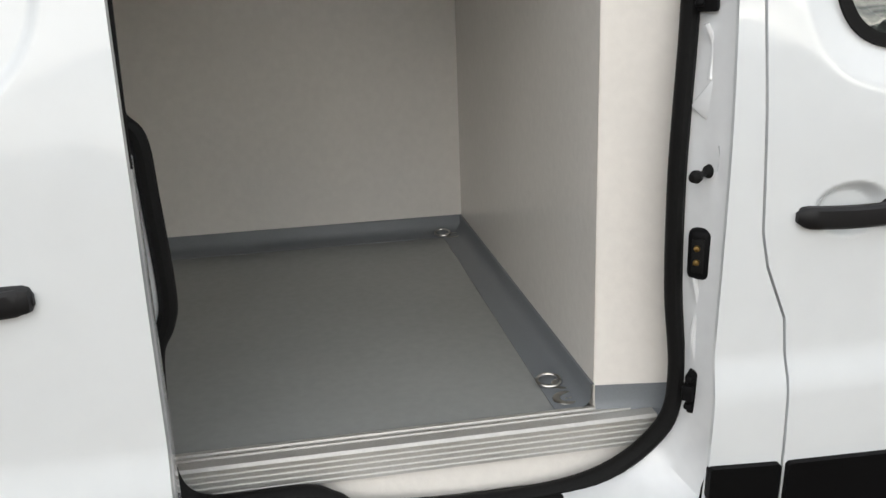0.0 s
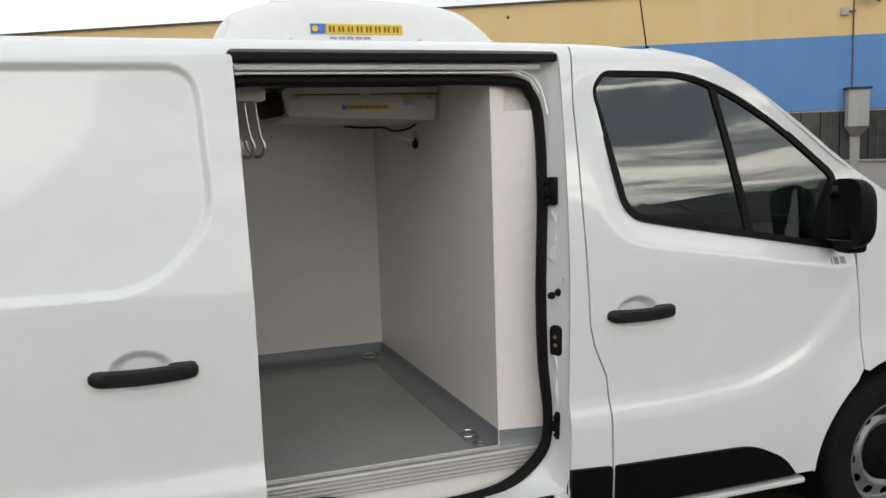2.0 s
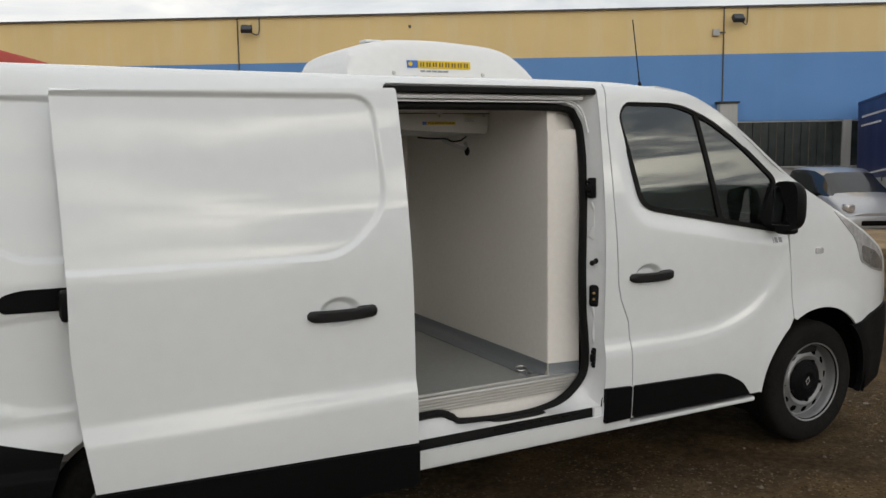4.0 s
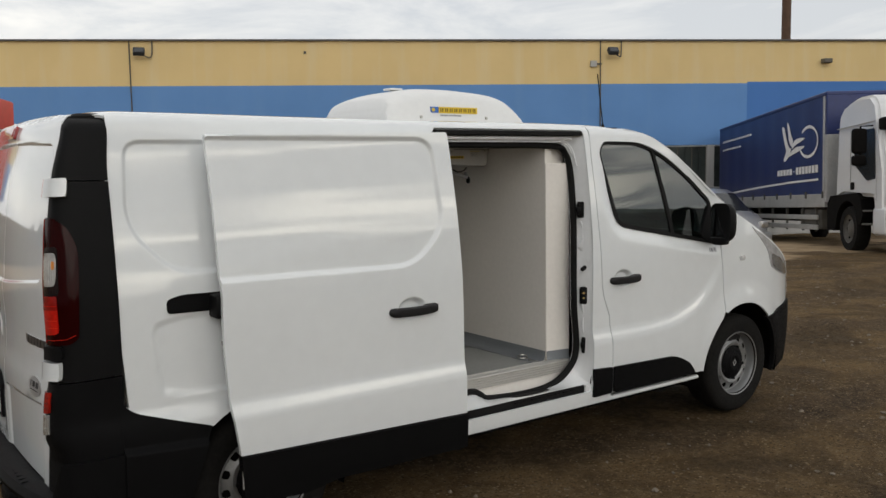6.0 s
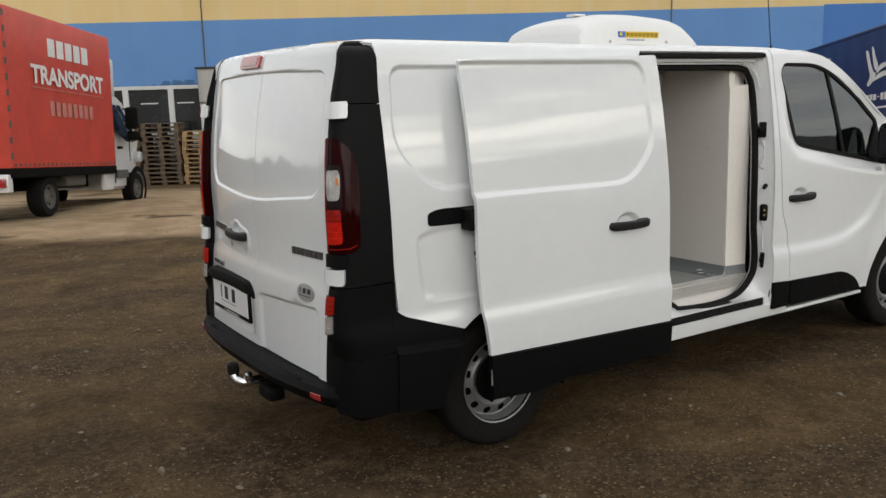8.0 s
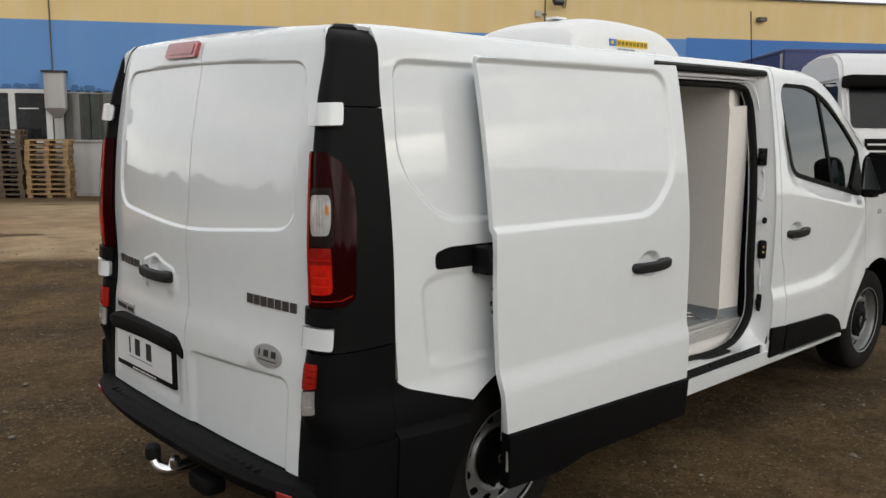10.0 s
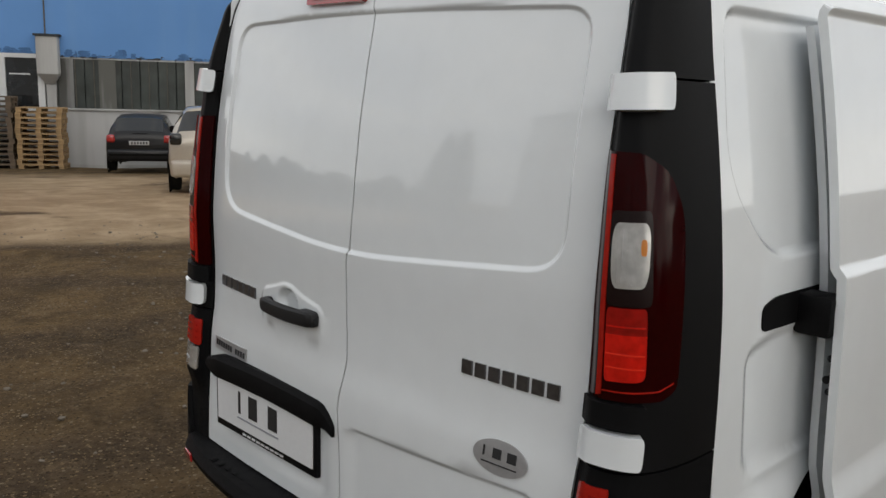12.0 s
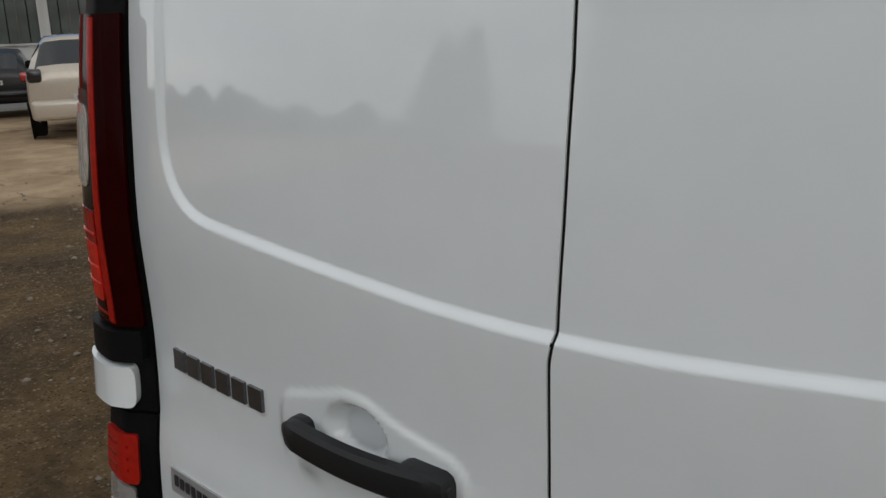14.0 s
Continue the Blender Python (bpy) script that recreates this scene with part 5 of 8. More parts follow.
for y in (-0.775, 0.775):
    ob = part("bumper_reflector", box_bm((-0.004, -0.036, -0.014), (0.004, 0.036, 0.014), 0.003), M_RED3, bumper, "red bumper reflector", True)
    ob.matrix_basis = pose(-0.934, y, 0.416, 0, -6, 13 if y < 0 else -13)

# tow ball
bm = bmesh.new()
hitch = part("tow_bar", tube_bm(smooth_line([(-0.80, -0.05, 0.300), (-0.95, -0.05, 0.300), (-1.00, -0.045, 0.302), (-1.028, -0.02, 0.315), (-1.035, 0, 0.345)], 6), 0.026, 14), M_TOW, van, "chromed detachable tow bar", True)
part("ball_cap", lathe_bm([(0.0001, 0.042), (0.018, 0.040), (0.029, 0.030), (0.031, 0.0), (0.028, -0.018), (0.022, -0.022)], 20, "z"), M_RUBBER, hitch, "black rubber ball cap", True).matrix_basis = pose(-1.035, 0, 0.362)
part("locking_knob", lathe_bm([(0.0001, 0.030), (0.018, 0.026), (0.022, 0.010), (0.020, -0.010), (0.012, -0.024)], 16, "z"), M_TOW, hitch, "", True).matrix_basis = pose(-0.985, -0.075, 0.332, 25, 0, 0)
part("tow_socket", box_bm((-0.95, -0.26, 0.235), (-0.86, -0.10, 0.31), 0.02), M_TRIM, hitch, "", True)

# underbody and wheel housings
bm = bmesh.new()
add_box(bm, (-0.70, -0.72, 0.20), (4.05, 0.72, 0.50), 0.05)
add_box(bm, (0.45, -0.90, 0.30), (2.95, 0.90, 0.42), 0.02)
part("underbody", bm, M_UNDER, van, "dark dirty underbody", True)
for cx, r in ((0.0, 0.402), (WB, 0.433)):
    for side in (-1, 1):
        ring = [(r, side * 0.93), (r, side * 0.62), (0.02, side * 0.62)]
        bm = lathe_bm(ring, 40, "y", skip=lambda k, j: 21 <= k <= 38 and False)
        bmesh.ops.bisect_plane(bm, geom=bm.verts[:] + bm.edges[:] + bm.faces[:], plane_co=(0, 0, -0.10), plane_no=(0, 0, -1), clear_outer=True)
        ob = part("wheel_housing", bm, M_UNDER, van)
        ob.matrix_basis = pose(cx, 0, HUB)
for side in (-1, 1):
    part("sill_lower", box_bm((0.40, side * 0.955, 0.326), (3.03, side * 0.90, 0.352), 0.012), M_PAINT, van, "", True)
bm = bmesh.new()
add_box(bm, (-0.62, -0.045, -0.045), (0.62, 0.045, 0.045), 0.02)


# ---- wheels ----
def wheel(x, side):
    """Steel wheel: x of the hub; side -1 right, 1 left."""
    hub = new("wheel")
    hub.parent = van
    o = side
    w = 0.105
    prof = [(0.206, -w * 0.86), (0.221, -w * 0.95), (0.252, -w), (0.300, -w * 1.01), (0.320, -w * 0.92), (0.332, -w * 0.80), (WR, -w * 0.55), (WR, -w * 0.20), (0.333, -w * 0.18), (0.333, -w * 0.12), (WR, -w * 0.10), (WR, w * 0.5), (0.325, w * 0.9), (0.252, w), (0.206, w * 0.86)]
    part("tyre", lathe_bm([(r, -y * o) for r, y in prof], 64), M_TYRE, hub, "dusty black road tyre", True)
    # rim with a dished disc and a ring of oval vents
    prof = [(0.226, -w * 0.95), (0.234, -w * 0.98), (0.237, -w * 0.90), (0.224, -w * 0.82), (0.217, -w * 0.62), (0.211, -w * 0.36)] + [(0.2045 - 0.0045 * k, -w * (0.34 + 0.018 * k)) for k in range(11)] + [(0.150, -w * 0.60), (0.138, -w * 0.585), (0.126, -w * 0.50), (0.105, -w * 0.42), (0.04, -w * 0.42)]

    def vent(k, j):
        if not 6 <= j <= 15:
            return False
        r = 0.2045 - 0.0045 * (j - 5.5)
        a = ((k + 0.5) % 21 - 10.5) / 252 * 2 * math.pi
        return math.hypot(r * a / 1.12, r - 0.181) < 0.0195

    rim = part("rim", lathe_bm([(r * 0.93, -y * o) for r, y in prof], 252, skip=vent), M_RIM, hub, "silver steel rim with round vents", True)
    part("hub_cap", lathe_bm([(0.0001, w * 0.70 * o), (0.034, w * 0.71 * o), (0.040, w * 0.75 * o), (0.052, w * 0.75 * o), (0.058, w * 0.70 * o), (0.084, w * 0.68 * o), (0.106, w * 0.61 * o), (0.117, w * 0.52 * o), (0.115, w * 0.40 * o)], 40), M_BLACK, hub, "black centre cap", True)
    dia = bmesh.new()
    v = [dia.verts.new(c) for c in ((0.0, w * 0.735 * o, 0.026), (0.019, w * 0.730 * o, 0.0), (0.0, w * 0.735 * o, -0.026), (-0.019, w * 0.730 * o, 0.0))]
    vi = [dia.verts.new(c) for c in ((0.0, w * 0.738 * o, 0.014), (0.010, w * 0.735 * o, 0.0), (0.0, w * 0.738 * o, -0.014), (-0.010, w * 0.735 * o, 0.0))]
    for i in range(4):
        dia.faces.new((v[i], v[(i + 1) % 4], vi[(i + 1) % 4], vi[i]))
    part("cap_mark", dia, M_GREYPLATE, hub)
    part("brake_drum", lathe_bm([(0.0001, w * 0.12 * o), (0.19, w * 0.12 * o), (0.20, -w * 0.4 * o)], 32), M_UNDER, hub)
    hub.matrix_basis = pose(x + (0.015 if x > 1 else 0.0), side * 0.805, HUB + (0.008 if x > 1 else -0.003), 0, 11 if x > 1 else 31, 0)
    for k in range(5):
        a = 2 * math.pi * k / 5
        b = part("wheel_bolt", lathe_bm([(0.0001, 0.074 * o), (0.010, 0.073 * o), (0.012, 0.05 * o)], 8), M_TRIM, hub)
        b.matrix_basis = pose(0.113 * math.cos(a), -0.006 * o, 0.113 * math.sin(a))
    return hub


for x in (0.0, WB):
    for side in (-1, 1):
        wheel(x, side)

# ---- cab inside ----
def seat_parts(y):
    seat = new("cab_seat")
    seat.parent = van
    part("cushion", box_bm((2.30, y - 0.24, 0.72), (2.82, y + 0.24, 0.90), 0.06, 3), M_SEAT, seat, "dark fabric seat", True)
    back = part("backrest", box_bm((-0.09, -0.24, 0.0), (0.09, 0.24, 0.62), 0.06, 3), M_SEAT, seat, "", True)
    back.matrix_basis = pose(2.30, y, 0.86, 0, -14, 0)
    hd = part("headrest", box_bm((-0.05, -0.13, 0.0), (0.05, 0.13, 0.20), 0.045, 3), M_SEAT, seat, "", True)
    hd.matrix_basis = pose(2.15, y, 1.50, 0, -10, 0)


for y in (-0.45, 0.05, 0.52):
    seat_parts(y)
part("dashboard", box_bm((3.10, -0.82, 0.85), (3.75, 0.82, 1.20), 0.10, 3), M_CABIN, van, "dark dashboard", True)
sw = part("steering_wheel", tube_bm([(0, 0.19 * math.cos(a), 0.19 * math.sin(a)) for a in frange(0, 2 * math.pi * 23 / 24, 24)], 0.017, 8, True), M_CABIN, van, "", True)
sw.matrix_basis = pose(2.98, 0.45, 1.16, 0, -28, 0)
bm = bmesh.new()
add_box(bm, (2.10, -0.80, 0.55), (2.14, 0.80, 1.86))
add_box(bm, (2.14, -0.86, 0.50), (3.60, 0.86, 0.56))
add_box(bm, (2.14, -0.74, 1.88), (2.75, 0.74, 1.90))
part("cab_lining", bm, M_CABIN, van, "dark cab lining")
part("door_card", box_bm((2.26, -0.90, 0.55), (3.20, -0.84, 1.22), 0.02), M_CABIN, van, "", True)

# ---- refrigeration unit on the roof ----
unit = thing("roof_cooling_unit", "white moulded refrigeration unit on the van roof", "cooling unit")
bm = bmesh.new()
nx, nk = 40, 26
top = pchip([0.0, 0.012, 0.03, 0.09, 0.20, 0.30, 0.45, 0.65, 0.78, 0.86, 0.92, 0.97, 1.0], [0.40, 0.60, 0.68, 0.80, 0.93, 0.99, 1.0, 0.955, 0.90, 0.80, 0.60, 0.34, 0.05])
rings = []
X0, X1, HT = 1.062, 2.110, 0.222
for i in range(nx + 1):
    t = i / nx
    x = X0 + (X1 - X0) * t
    h = HT * float(top(t))
    hw = 0.335 * (1 - 0.10 * max(0, t - 0.7) / 0.3) * (1.0 if t > 0.01 else 0.98)
    ring = []
    for k in range(nk + 1):
        a = math.pi * k / nk
        ca, sa = math.cos(a), math.sin(a)
        yy = 0.04 - (hw + 0.04) * math.copysign(abs(ca) ** 0.42, ca)
        zz = h * (abs(sa) ** 0.42)
        ring.append(bm.verts.new((x, yy * (1 - 0.10 * zz / HT), 1.968 + zz)))
    rings.append(ring)
for i in range(nx):
    for k in range(nk):
        bm.faces.new((rings[i][k], rings[i + 1][k], rings[i + 1][k + 1], rings[i][k + 1]))
bm.faces.new(rings[0])
bm.faces.new(rings[-1])
bmesh.ops.recalc_face_normals(bm, faces=bm.faces[:])
shell = part("shell", bm, M_GRP, unit, "", True)
part("base_frame", box_bm((1.10, -0.325, 1.945), (2.05, 0.325, 1.985), 0.004), M_RUBBER, unit)
SY = -0.322
bm = box_bm((1.418, SY - 0.006, 2.036), (1.702, SY + 0.02, 2.072), 0.001)
ys = part("yellow_band", bm, M_YELLOW, unit, "yellow maker's sticker")
part("blue_mark", box_bm((1.362, SY - 0.007, 2.038), (1.414, SY + 0.02, 2.072)), M_BLUEST, unit)
dots = part("mark_dot", lathe_bm([(0.0001, -0.004), (0.011, -0.004), (0.011, 0.01)], 16), M_YELLOW, unit)
dots.matrix_basis = pose(1.376, SY - 0.006, 2.055)
bm = bmesh.new()
for k in range(8):
    add_box(bm, (1.428 + 0.034 * k, SY - 0.009, 2.044), (1.434 + 0.034 * k, SY + 0.01, 2.064))
    add_box(bm, (1.442 + 0.034 * k, SY - 0.009, 2.044), (1.448 + 0.034 * k, SY + 0.01, 2.064))
part("lettering_bars", bm, M_BROWNINK, unit)["kind"] = "stuff"
bm = bmesh.new()
for k in range(5):
    add_box(bm, (1.43 + 0.031 * k, SY - 0.007, 2.019), (1.455 + 0.031 * k, SY + 0.01, 2.027))
part("small_bars", bm, M_GREYINK, unit)["kind"] = "stuff"
part("lifting_eye", box_bm((1.27, -0.04, 2.184), (1.36, 0.04, 2.197), 0.004), M_GRP, unit)
for x in (1.29, 1.77):
    part("shell_bolt", lathe_bm([(0.0001, -0.012), (0.007, -0.011), (0.010, 0.0)], 12), M_STEEL, unit, "", True).matrix_basis = pose(x, SY - 0.004, 2.012)

# roof aerial
aer = thing("roof_aerial", "thin black roof aerial with rubber foot", "aerial")
part("foot", lathe_bm([(0.022, 0.0), (0.018, 0.02), (0.008, 0.075), (0.0045, 0.08)], 12, "z"), M_RUBBER, aer, "", True).matrix_basis = pose(2.695, -0.42, 1.912, 0, -8, 0)
part("rod", tube_bm([(2.685, -0.42, 1.982), (2.660, -0.42, 2.14), (2.634, -0.42, 2.31)], 0.0032, 6), M_RUBBER, aer, "", True)

# ---- yard and surroundings ----
UX, UY = 0.861, -0.508          # along the warehouse wall
NX, NY = -0.508, -0.861         # out of the wall, towards the yard
OX_, OY_ = 9.1, 23.5            # a point at the foot of the wall


def ground_z(x, y):
    q = np.clip(-(NX * np.asarray(x, float) + NY * np.asarray(y, float)), 0, 24.8)
    return -0.0016 * q * q


def on_wall(s, out=0.0, z=0.0):
    return (OX_ + UX * s + NX * out, OY_ + UY * s + NY * out, z)


WALL_ROT = math.degrees(math.atan2(UY, UX))


def wall_pose(s, out=0.0, z=0.0):
    return pose(*on_wall(s, out, z), 0, 0, WALL_ROT)


def ground_material():
    m = bpy.data.materials.new("wet_gravel_yard")
    m.use_nodes = True
    nodes, links = m.node_tree.nodes, m.node_tree.links
    b = nodes["Principled BSDF"]
    co = nodes.new("ShaderNodeTexCoord")

    def noise_tex(scale, detail, rough=0.6, dist=0.0):
        t = nodes.new("ShaderNodeTexNoise")
        t.inputs["Scale"].default_value, t.inputs["Detail"].default_value = scale, detail
        t.inputs["Roughness"].default_value, t.inputs["Distortion"].default_value = rough, dist
        links.new(co.outputs["Object"], t.inputs["Vector"])
        return t

    def mixed(fac, a, c):
        mx = nodes.new("ShaderNodeMixRGB")
        links.new(fac, mx.inputs["Fac"])
        for k, val in (("Color1", a), ("Color2", c)):
            if isinstance(val, tuple):
                mx.inputs[k].default_value = (*val, 1)
            else:
                links.new(val, mx.inputs[k])
        return mx.outputs[0]

    def ramp(value, lo, hi):
        r = nodes.new("ShaderNodeMapRange")
        r.interpolation_type = "SMOOTHSTEP"
        r.inputs["From Min"].default_value, r.inputs["From Max"].default_value = lo, hi
        links.new(value, r.inputs["Value"])
        return r.outputs[0]

    broad, mid, grit, fine = noise_tex(0.32, 5, 0.55, 0.4), noise_tex(1.6, 6, 0.65, 0.3), noise_tex(22, 6, 0.7), noise_tex(120, 4, 0.7)
    soil = mixed(ramp(mid.outputs["Fac"], 0.35, 0.68), (0.078, 0.050, 0.0240), (0.180, 0.119, 0.059))
    # old wheel tracks, churned darker, and drier crumbs between them
    trk = nodes.new("ShaderNodeTexWave")
    trk.wave_type, trk.bands_direction = "BANDS", "X"
    trk.inputs["Scale"].default_value, trk.inputs["Distortion"].default_value = 0.16, 9.0
    trk.inputs["Detail"].default_value, trk.inputs["Detail Scale"].default_value = 4.0, 0.9
    rot = nodes.new("ShaderNodeMapping")
    rot.inputs["Rotation"].default_value = (0, 0, radians(-68))
    links.new(co.outputs["Object"], rot.inputs["Vector"])
    links.new(rot.outputs["Vector"], trk.inputs["Vector"])
    churn = mixed(ramp(mid.outputs["Fac"], 0.40, 0.60), (0.052, 0.035, 0.021), (0.098, 0.067, 0.040))
    soil = mixed(ramp(trk.outputs["Fac"], 0.52, 1.0), soil, churn)
    dry = noise_tex(4.5, 6, 0.72, 0.5)
    soil = mixed(ramp(dry.outputs["Fac"], 0.50, 0.78), soil, (0.205, 0.142, 0.080))
    soil = mixed(ramp(grit.outputs["Fac"], 0.42, 0.95), soil, (0.25, 0.188, 0.118))
    # pressed-in pebbles of two sizes, each cell with its own shade
    for sc, cover, lo_c, hi_c in ((62.0, 0.52, (0.068, 0.046, 0.024), (0.26, 0.185, 0.102)), (30.0, 0.30, (0.056, 0.040, 0.024), (0.30, 0.232, 0.15))):
        vor = nodes.new("ShaderNodeTexVoronoi")
        vor.inputs["Scale"].default_value = sc
        links.new(co.outputs["Object"], vor.inputs["Vector"])
        rgb = nodes.new("ShaderNodeSeparateColor")
        links.new(vor.outputs["Color"], rgb.inputs[0])
        size = nodes.new("ShaderNodeMath")
        size.operation = "MULTIPLY"
        size.inputs[1].default_value = cover
        links.new(rgb.outputs[1], size.inputs[0])
        peb = nodes.new("ShaderNodeMath")
        peb.operation = "LESS_THAN"
        links.new(vor.outputs["Distance"], peb.inputs[0])
        links.new(size.outputs[0], peb.inputs[1])
        shade = mixed(ramp(rgb.outputs[0], 0.15, 1.0), lo_c, hi_c)
        soil = mixed(peb.outputs[0], soil, shade)
    dk = noise_tex(48, 3, 0.6)
    soil = mixed(ramp(dk.outputs["Fac"], 0.60, 0.72), soil, (0.040, 0.028, 0.017))
    wet = noise_tex(0.85, 5, 0.6, 0.6)
    soil = mixed(ramp(wet.outputs["Fac"], 0.51, 0.66), soil, mixed(ramp(grit.outputs["Fac"], 0.4, 0.7), (0.060, 0.041, 0.022), (0.120, 0.083, 0.046)))
    # paler hard-packed strip along the warehouse
    sep = nodes.new("ShaderNodeVectorMath")
    sep.operation = "DOT_PRODUCT"
    sep.inputs[1].default_value = (-NX, -NY, 0)
    links.new(co.outputs["Object"], sep.inputs[0])
    wob = nodes.new("ShaderNodeMath")
    wob.operation = "MULTIPLY_ADD"
    wob.inputs[1].default_value, wob.inputs[2].default_value = 3.4, -1.7
    links.new(broad.outputs["Fac"], wob.inputs[0])
    q = nodes.new("ShaderNodeMath")
    q.operation = "ADD"
    links.new(sep.outputs["Value"], q.inputs[0])
    links.new(wob.outputs[0], q.inputs[1])
    # the strip narrows along the wall
    along = nodes.new("ShaderNodeVectorMath")
    along.operation = "DOT_PRODUCT"
    along.inputs[1].default_value = (-NY, NX, 0)
    links.new(co.outputs["Object"], along.inputs[0])
    past = nodes.new("ShaderNodeMath")
    past.operation = "SUBTRACT"
    past.inputs[1].default_value = 1.0
    links.new(along.outputs["Value"], past.inputs[0])
    over = nodes.new("ShaderNodeMath")
    over.operation = "MAXIMUM"
    over.inputs[1].default_value = 0.0
    links.new(past.outputs[0], over.inputs[0])
    edge = nodes.new("ShaderNodeMath")
    edge.operation = "MULTIPLY_ADD"
    edge.inputs[1].default_value = -0.56
    links.new(over.outputs[0], edge.inputs[0])
    links.new(q.outputs[0], edge.inputs[2])
    pale = mixed(ramp(mid.outputs["Fac"], 0.30, 0.70), (0.34, 0.240, 0.143), (0.53, 0.40, 0.262))
    damp = noise_tex(0.55, 4, 0.5, 0.8)
    pale = mixed(ramp(damp.outputs["Fac"], 0.56, 0.66), pale, (0.125, 0.085, 0.052))
    pale = mixed(ramp(grit.outputs["Fac"], 0.55, 0.8), pale, (0.52, 0.41, 0.295))
    strip = nodes.new("ShaderNodeMath")
    strip.operation = "MULTIPLY"
    links.new(ramp(edge.outputs[0], 6.6, 7.6), strip.inputs[0])
    far = ramp(q.outputs[0], 20.5, 15.5)
    links.new(far, strip.inputs[1])
    col = mixed(strip.outputs[0], soil, pale)
    links.new(col, b.inputs["Base Color"])
    rg = nodes.new("ShaderNodeMapRange")
    rg.inputs["From Min"].default_value, rg.inputs["From Max"].default_value = 0.3, 0.7
    rg.inputs["To Min"].default_value, rg.inputs["To Max"].default_value = 0.62, 0.95
    links.new(mid.outputs["Fac"], rg.inputs["Value"])
    links.new(rg.outputs[0], b.inputs["Roughness"])
    b.inputs["Specular IOR Level"].default_value = 0.06
    hsum = nodes.new("ShaderNodeMath")
    hsum.operation = "MULTIPLY_ADD"
    hsum.inputs[1].default_value = 0.5
    links.new(fine.outputs["Fac"], hsum.inputs[0])
    links.new(grit.outputs["Fac"], hsum.inputs[2])
    bp = nodes.new("ShaderNodeBump")
    bp.inputs["Strength"].default_value, bp.inputs["Distance"].default_value = 1.0, 0.035
    links.new(hsum.outputs[0], bp.inputs["Height"])
    links.new(bp.outputs["Normal"], b.inputs["Normal"])
    return m


M_GROUND = ground_material()


def spaced(lo, hi, mid, fine_half, step):
    out = [mid + step * k for k in range(-int(fine_half / step), int(fine_half / step) + 1)]
    d = step
    a = out[-1]
    while a < hi:
        d *= 1.22
        a += d
        out.append(min(a, hi))
    d, a = step, out[0]
    while a > lo:
        d *= 1.22
        a -= d
        out.insert(0, max(a, lo))
    return np.array(out)


gx, gy = spaced(-900, 900, 1.5, 9.0, 0.12), spaced(-900, 900, 0.5, 8.0, 0.12)
GX, GY = np.meshgrid(gx, gy, indexing="ij")
GZ = ground_z(GX, GY)
bumps = np.zeros_like(GX)
near = (np.abs(GX - 1.5) < 12) & (np.abs(GY - 0.5) < 11)
for i, j in zip(*np.nonzero(near)):
    p = Vector((GX[i, j], GY[i, j], 0))
    bumps[i, j] = 0.022 * noise.noise(p * 0.7) + 0.014 * noise.noise(p * 2.3) + 0.011 * noise.noise(p * 5.5)
GZ = GZ + bumps - 0.012
verts = np.stack([GX.ravel(), GY.ravel(), GZ.ravel()], 1)
ny = len(gy)
faces = [(i * ny + j, (i + 1) * ny + j, (i + 1) * ny + j + 1, i * ny + j + 1) for i in range(len(gx) - 1) for j in range(ny - 1)]
me = bpy.data.meshes.new("ground")
me.from_pydata(verts.tolist(), [], faces)
me.materials.append(M_GROUND)
me.polygons.foreach_set("use_smooth", [True] * len(me.polygons))
tagged(new("ground", me), "damp brown gravel and packed earth yard", "ground", kind="structure")

# loose stones
M_STONE = material("yard_stones", (0.20, 0.165, 0.125), 0.85, vary=0.5, scale=2.0, fine=25, bump=0.3, bump_scale=80)
rng = random.Random(5)
sv, sf = [], []
base = bmesh.new()
bmesh.ops.create_icosphere(base, subdivisions=1, radius=1.0)
bv = [v.co.copy() for v in base.verts]
bf = [[v.index for v in f.verts] for f in base.faces]
base.free()
for k in range(9000):
    x, y = rng.uniform(-7, 14), rng.uniform(-6.5, 9)
    if -0.95 < x < 4.3 and -0.75 < y < 0.8:
        continue
    r = 0.004 + 0.017 * rng.random() ** 5
    c = Vector((x, y, float(ground_z(x, y)) - 0.012 + 0.022 * noise.noise(Vector((x, y, 0)) * 0.7) + 0.012 * noise.noise(Vector((x, y, 0)) * 2.3) + 0.35 * r))
    sq = Vector((rng.uniform(0.7, 1.3), rng.uniform(0.7, 1.3), rng.uniform(0.45, 0.8))) * r
    a = rng.uniform(0, 6.28)
    o = len(sv)
    for v in bv:
        q = Vector((v.x * sq.x, v.y * sq.y, v.z * sq.z)) * (1 + 0.25 * math.sin(7 * v.x + k))
        sv.append((c.x + q.x * math.cos(a) - q.y * math.sin(a), c.y + q.x * math.sin(a) + q.y * math.cos(a), c.z + q.z))
    sf += [[i + o for i in f] for f in bf]
me = bpy.data.meshes.new("gravel")
me.from_pydata(sv, [], sf)
me.materials.append(M_STONE)
tagged(new("gravel", me), "small grey stones scattered on the yard", "gravel", kind="stuff")

# ---- warehouse ----
GB = -0.99      # foot of the wall
Z_SILL, Z_HEAD, Z_BAND, Z_TOP = 0.75, 2.24, 4.37, 5.82


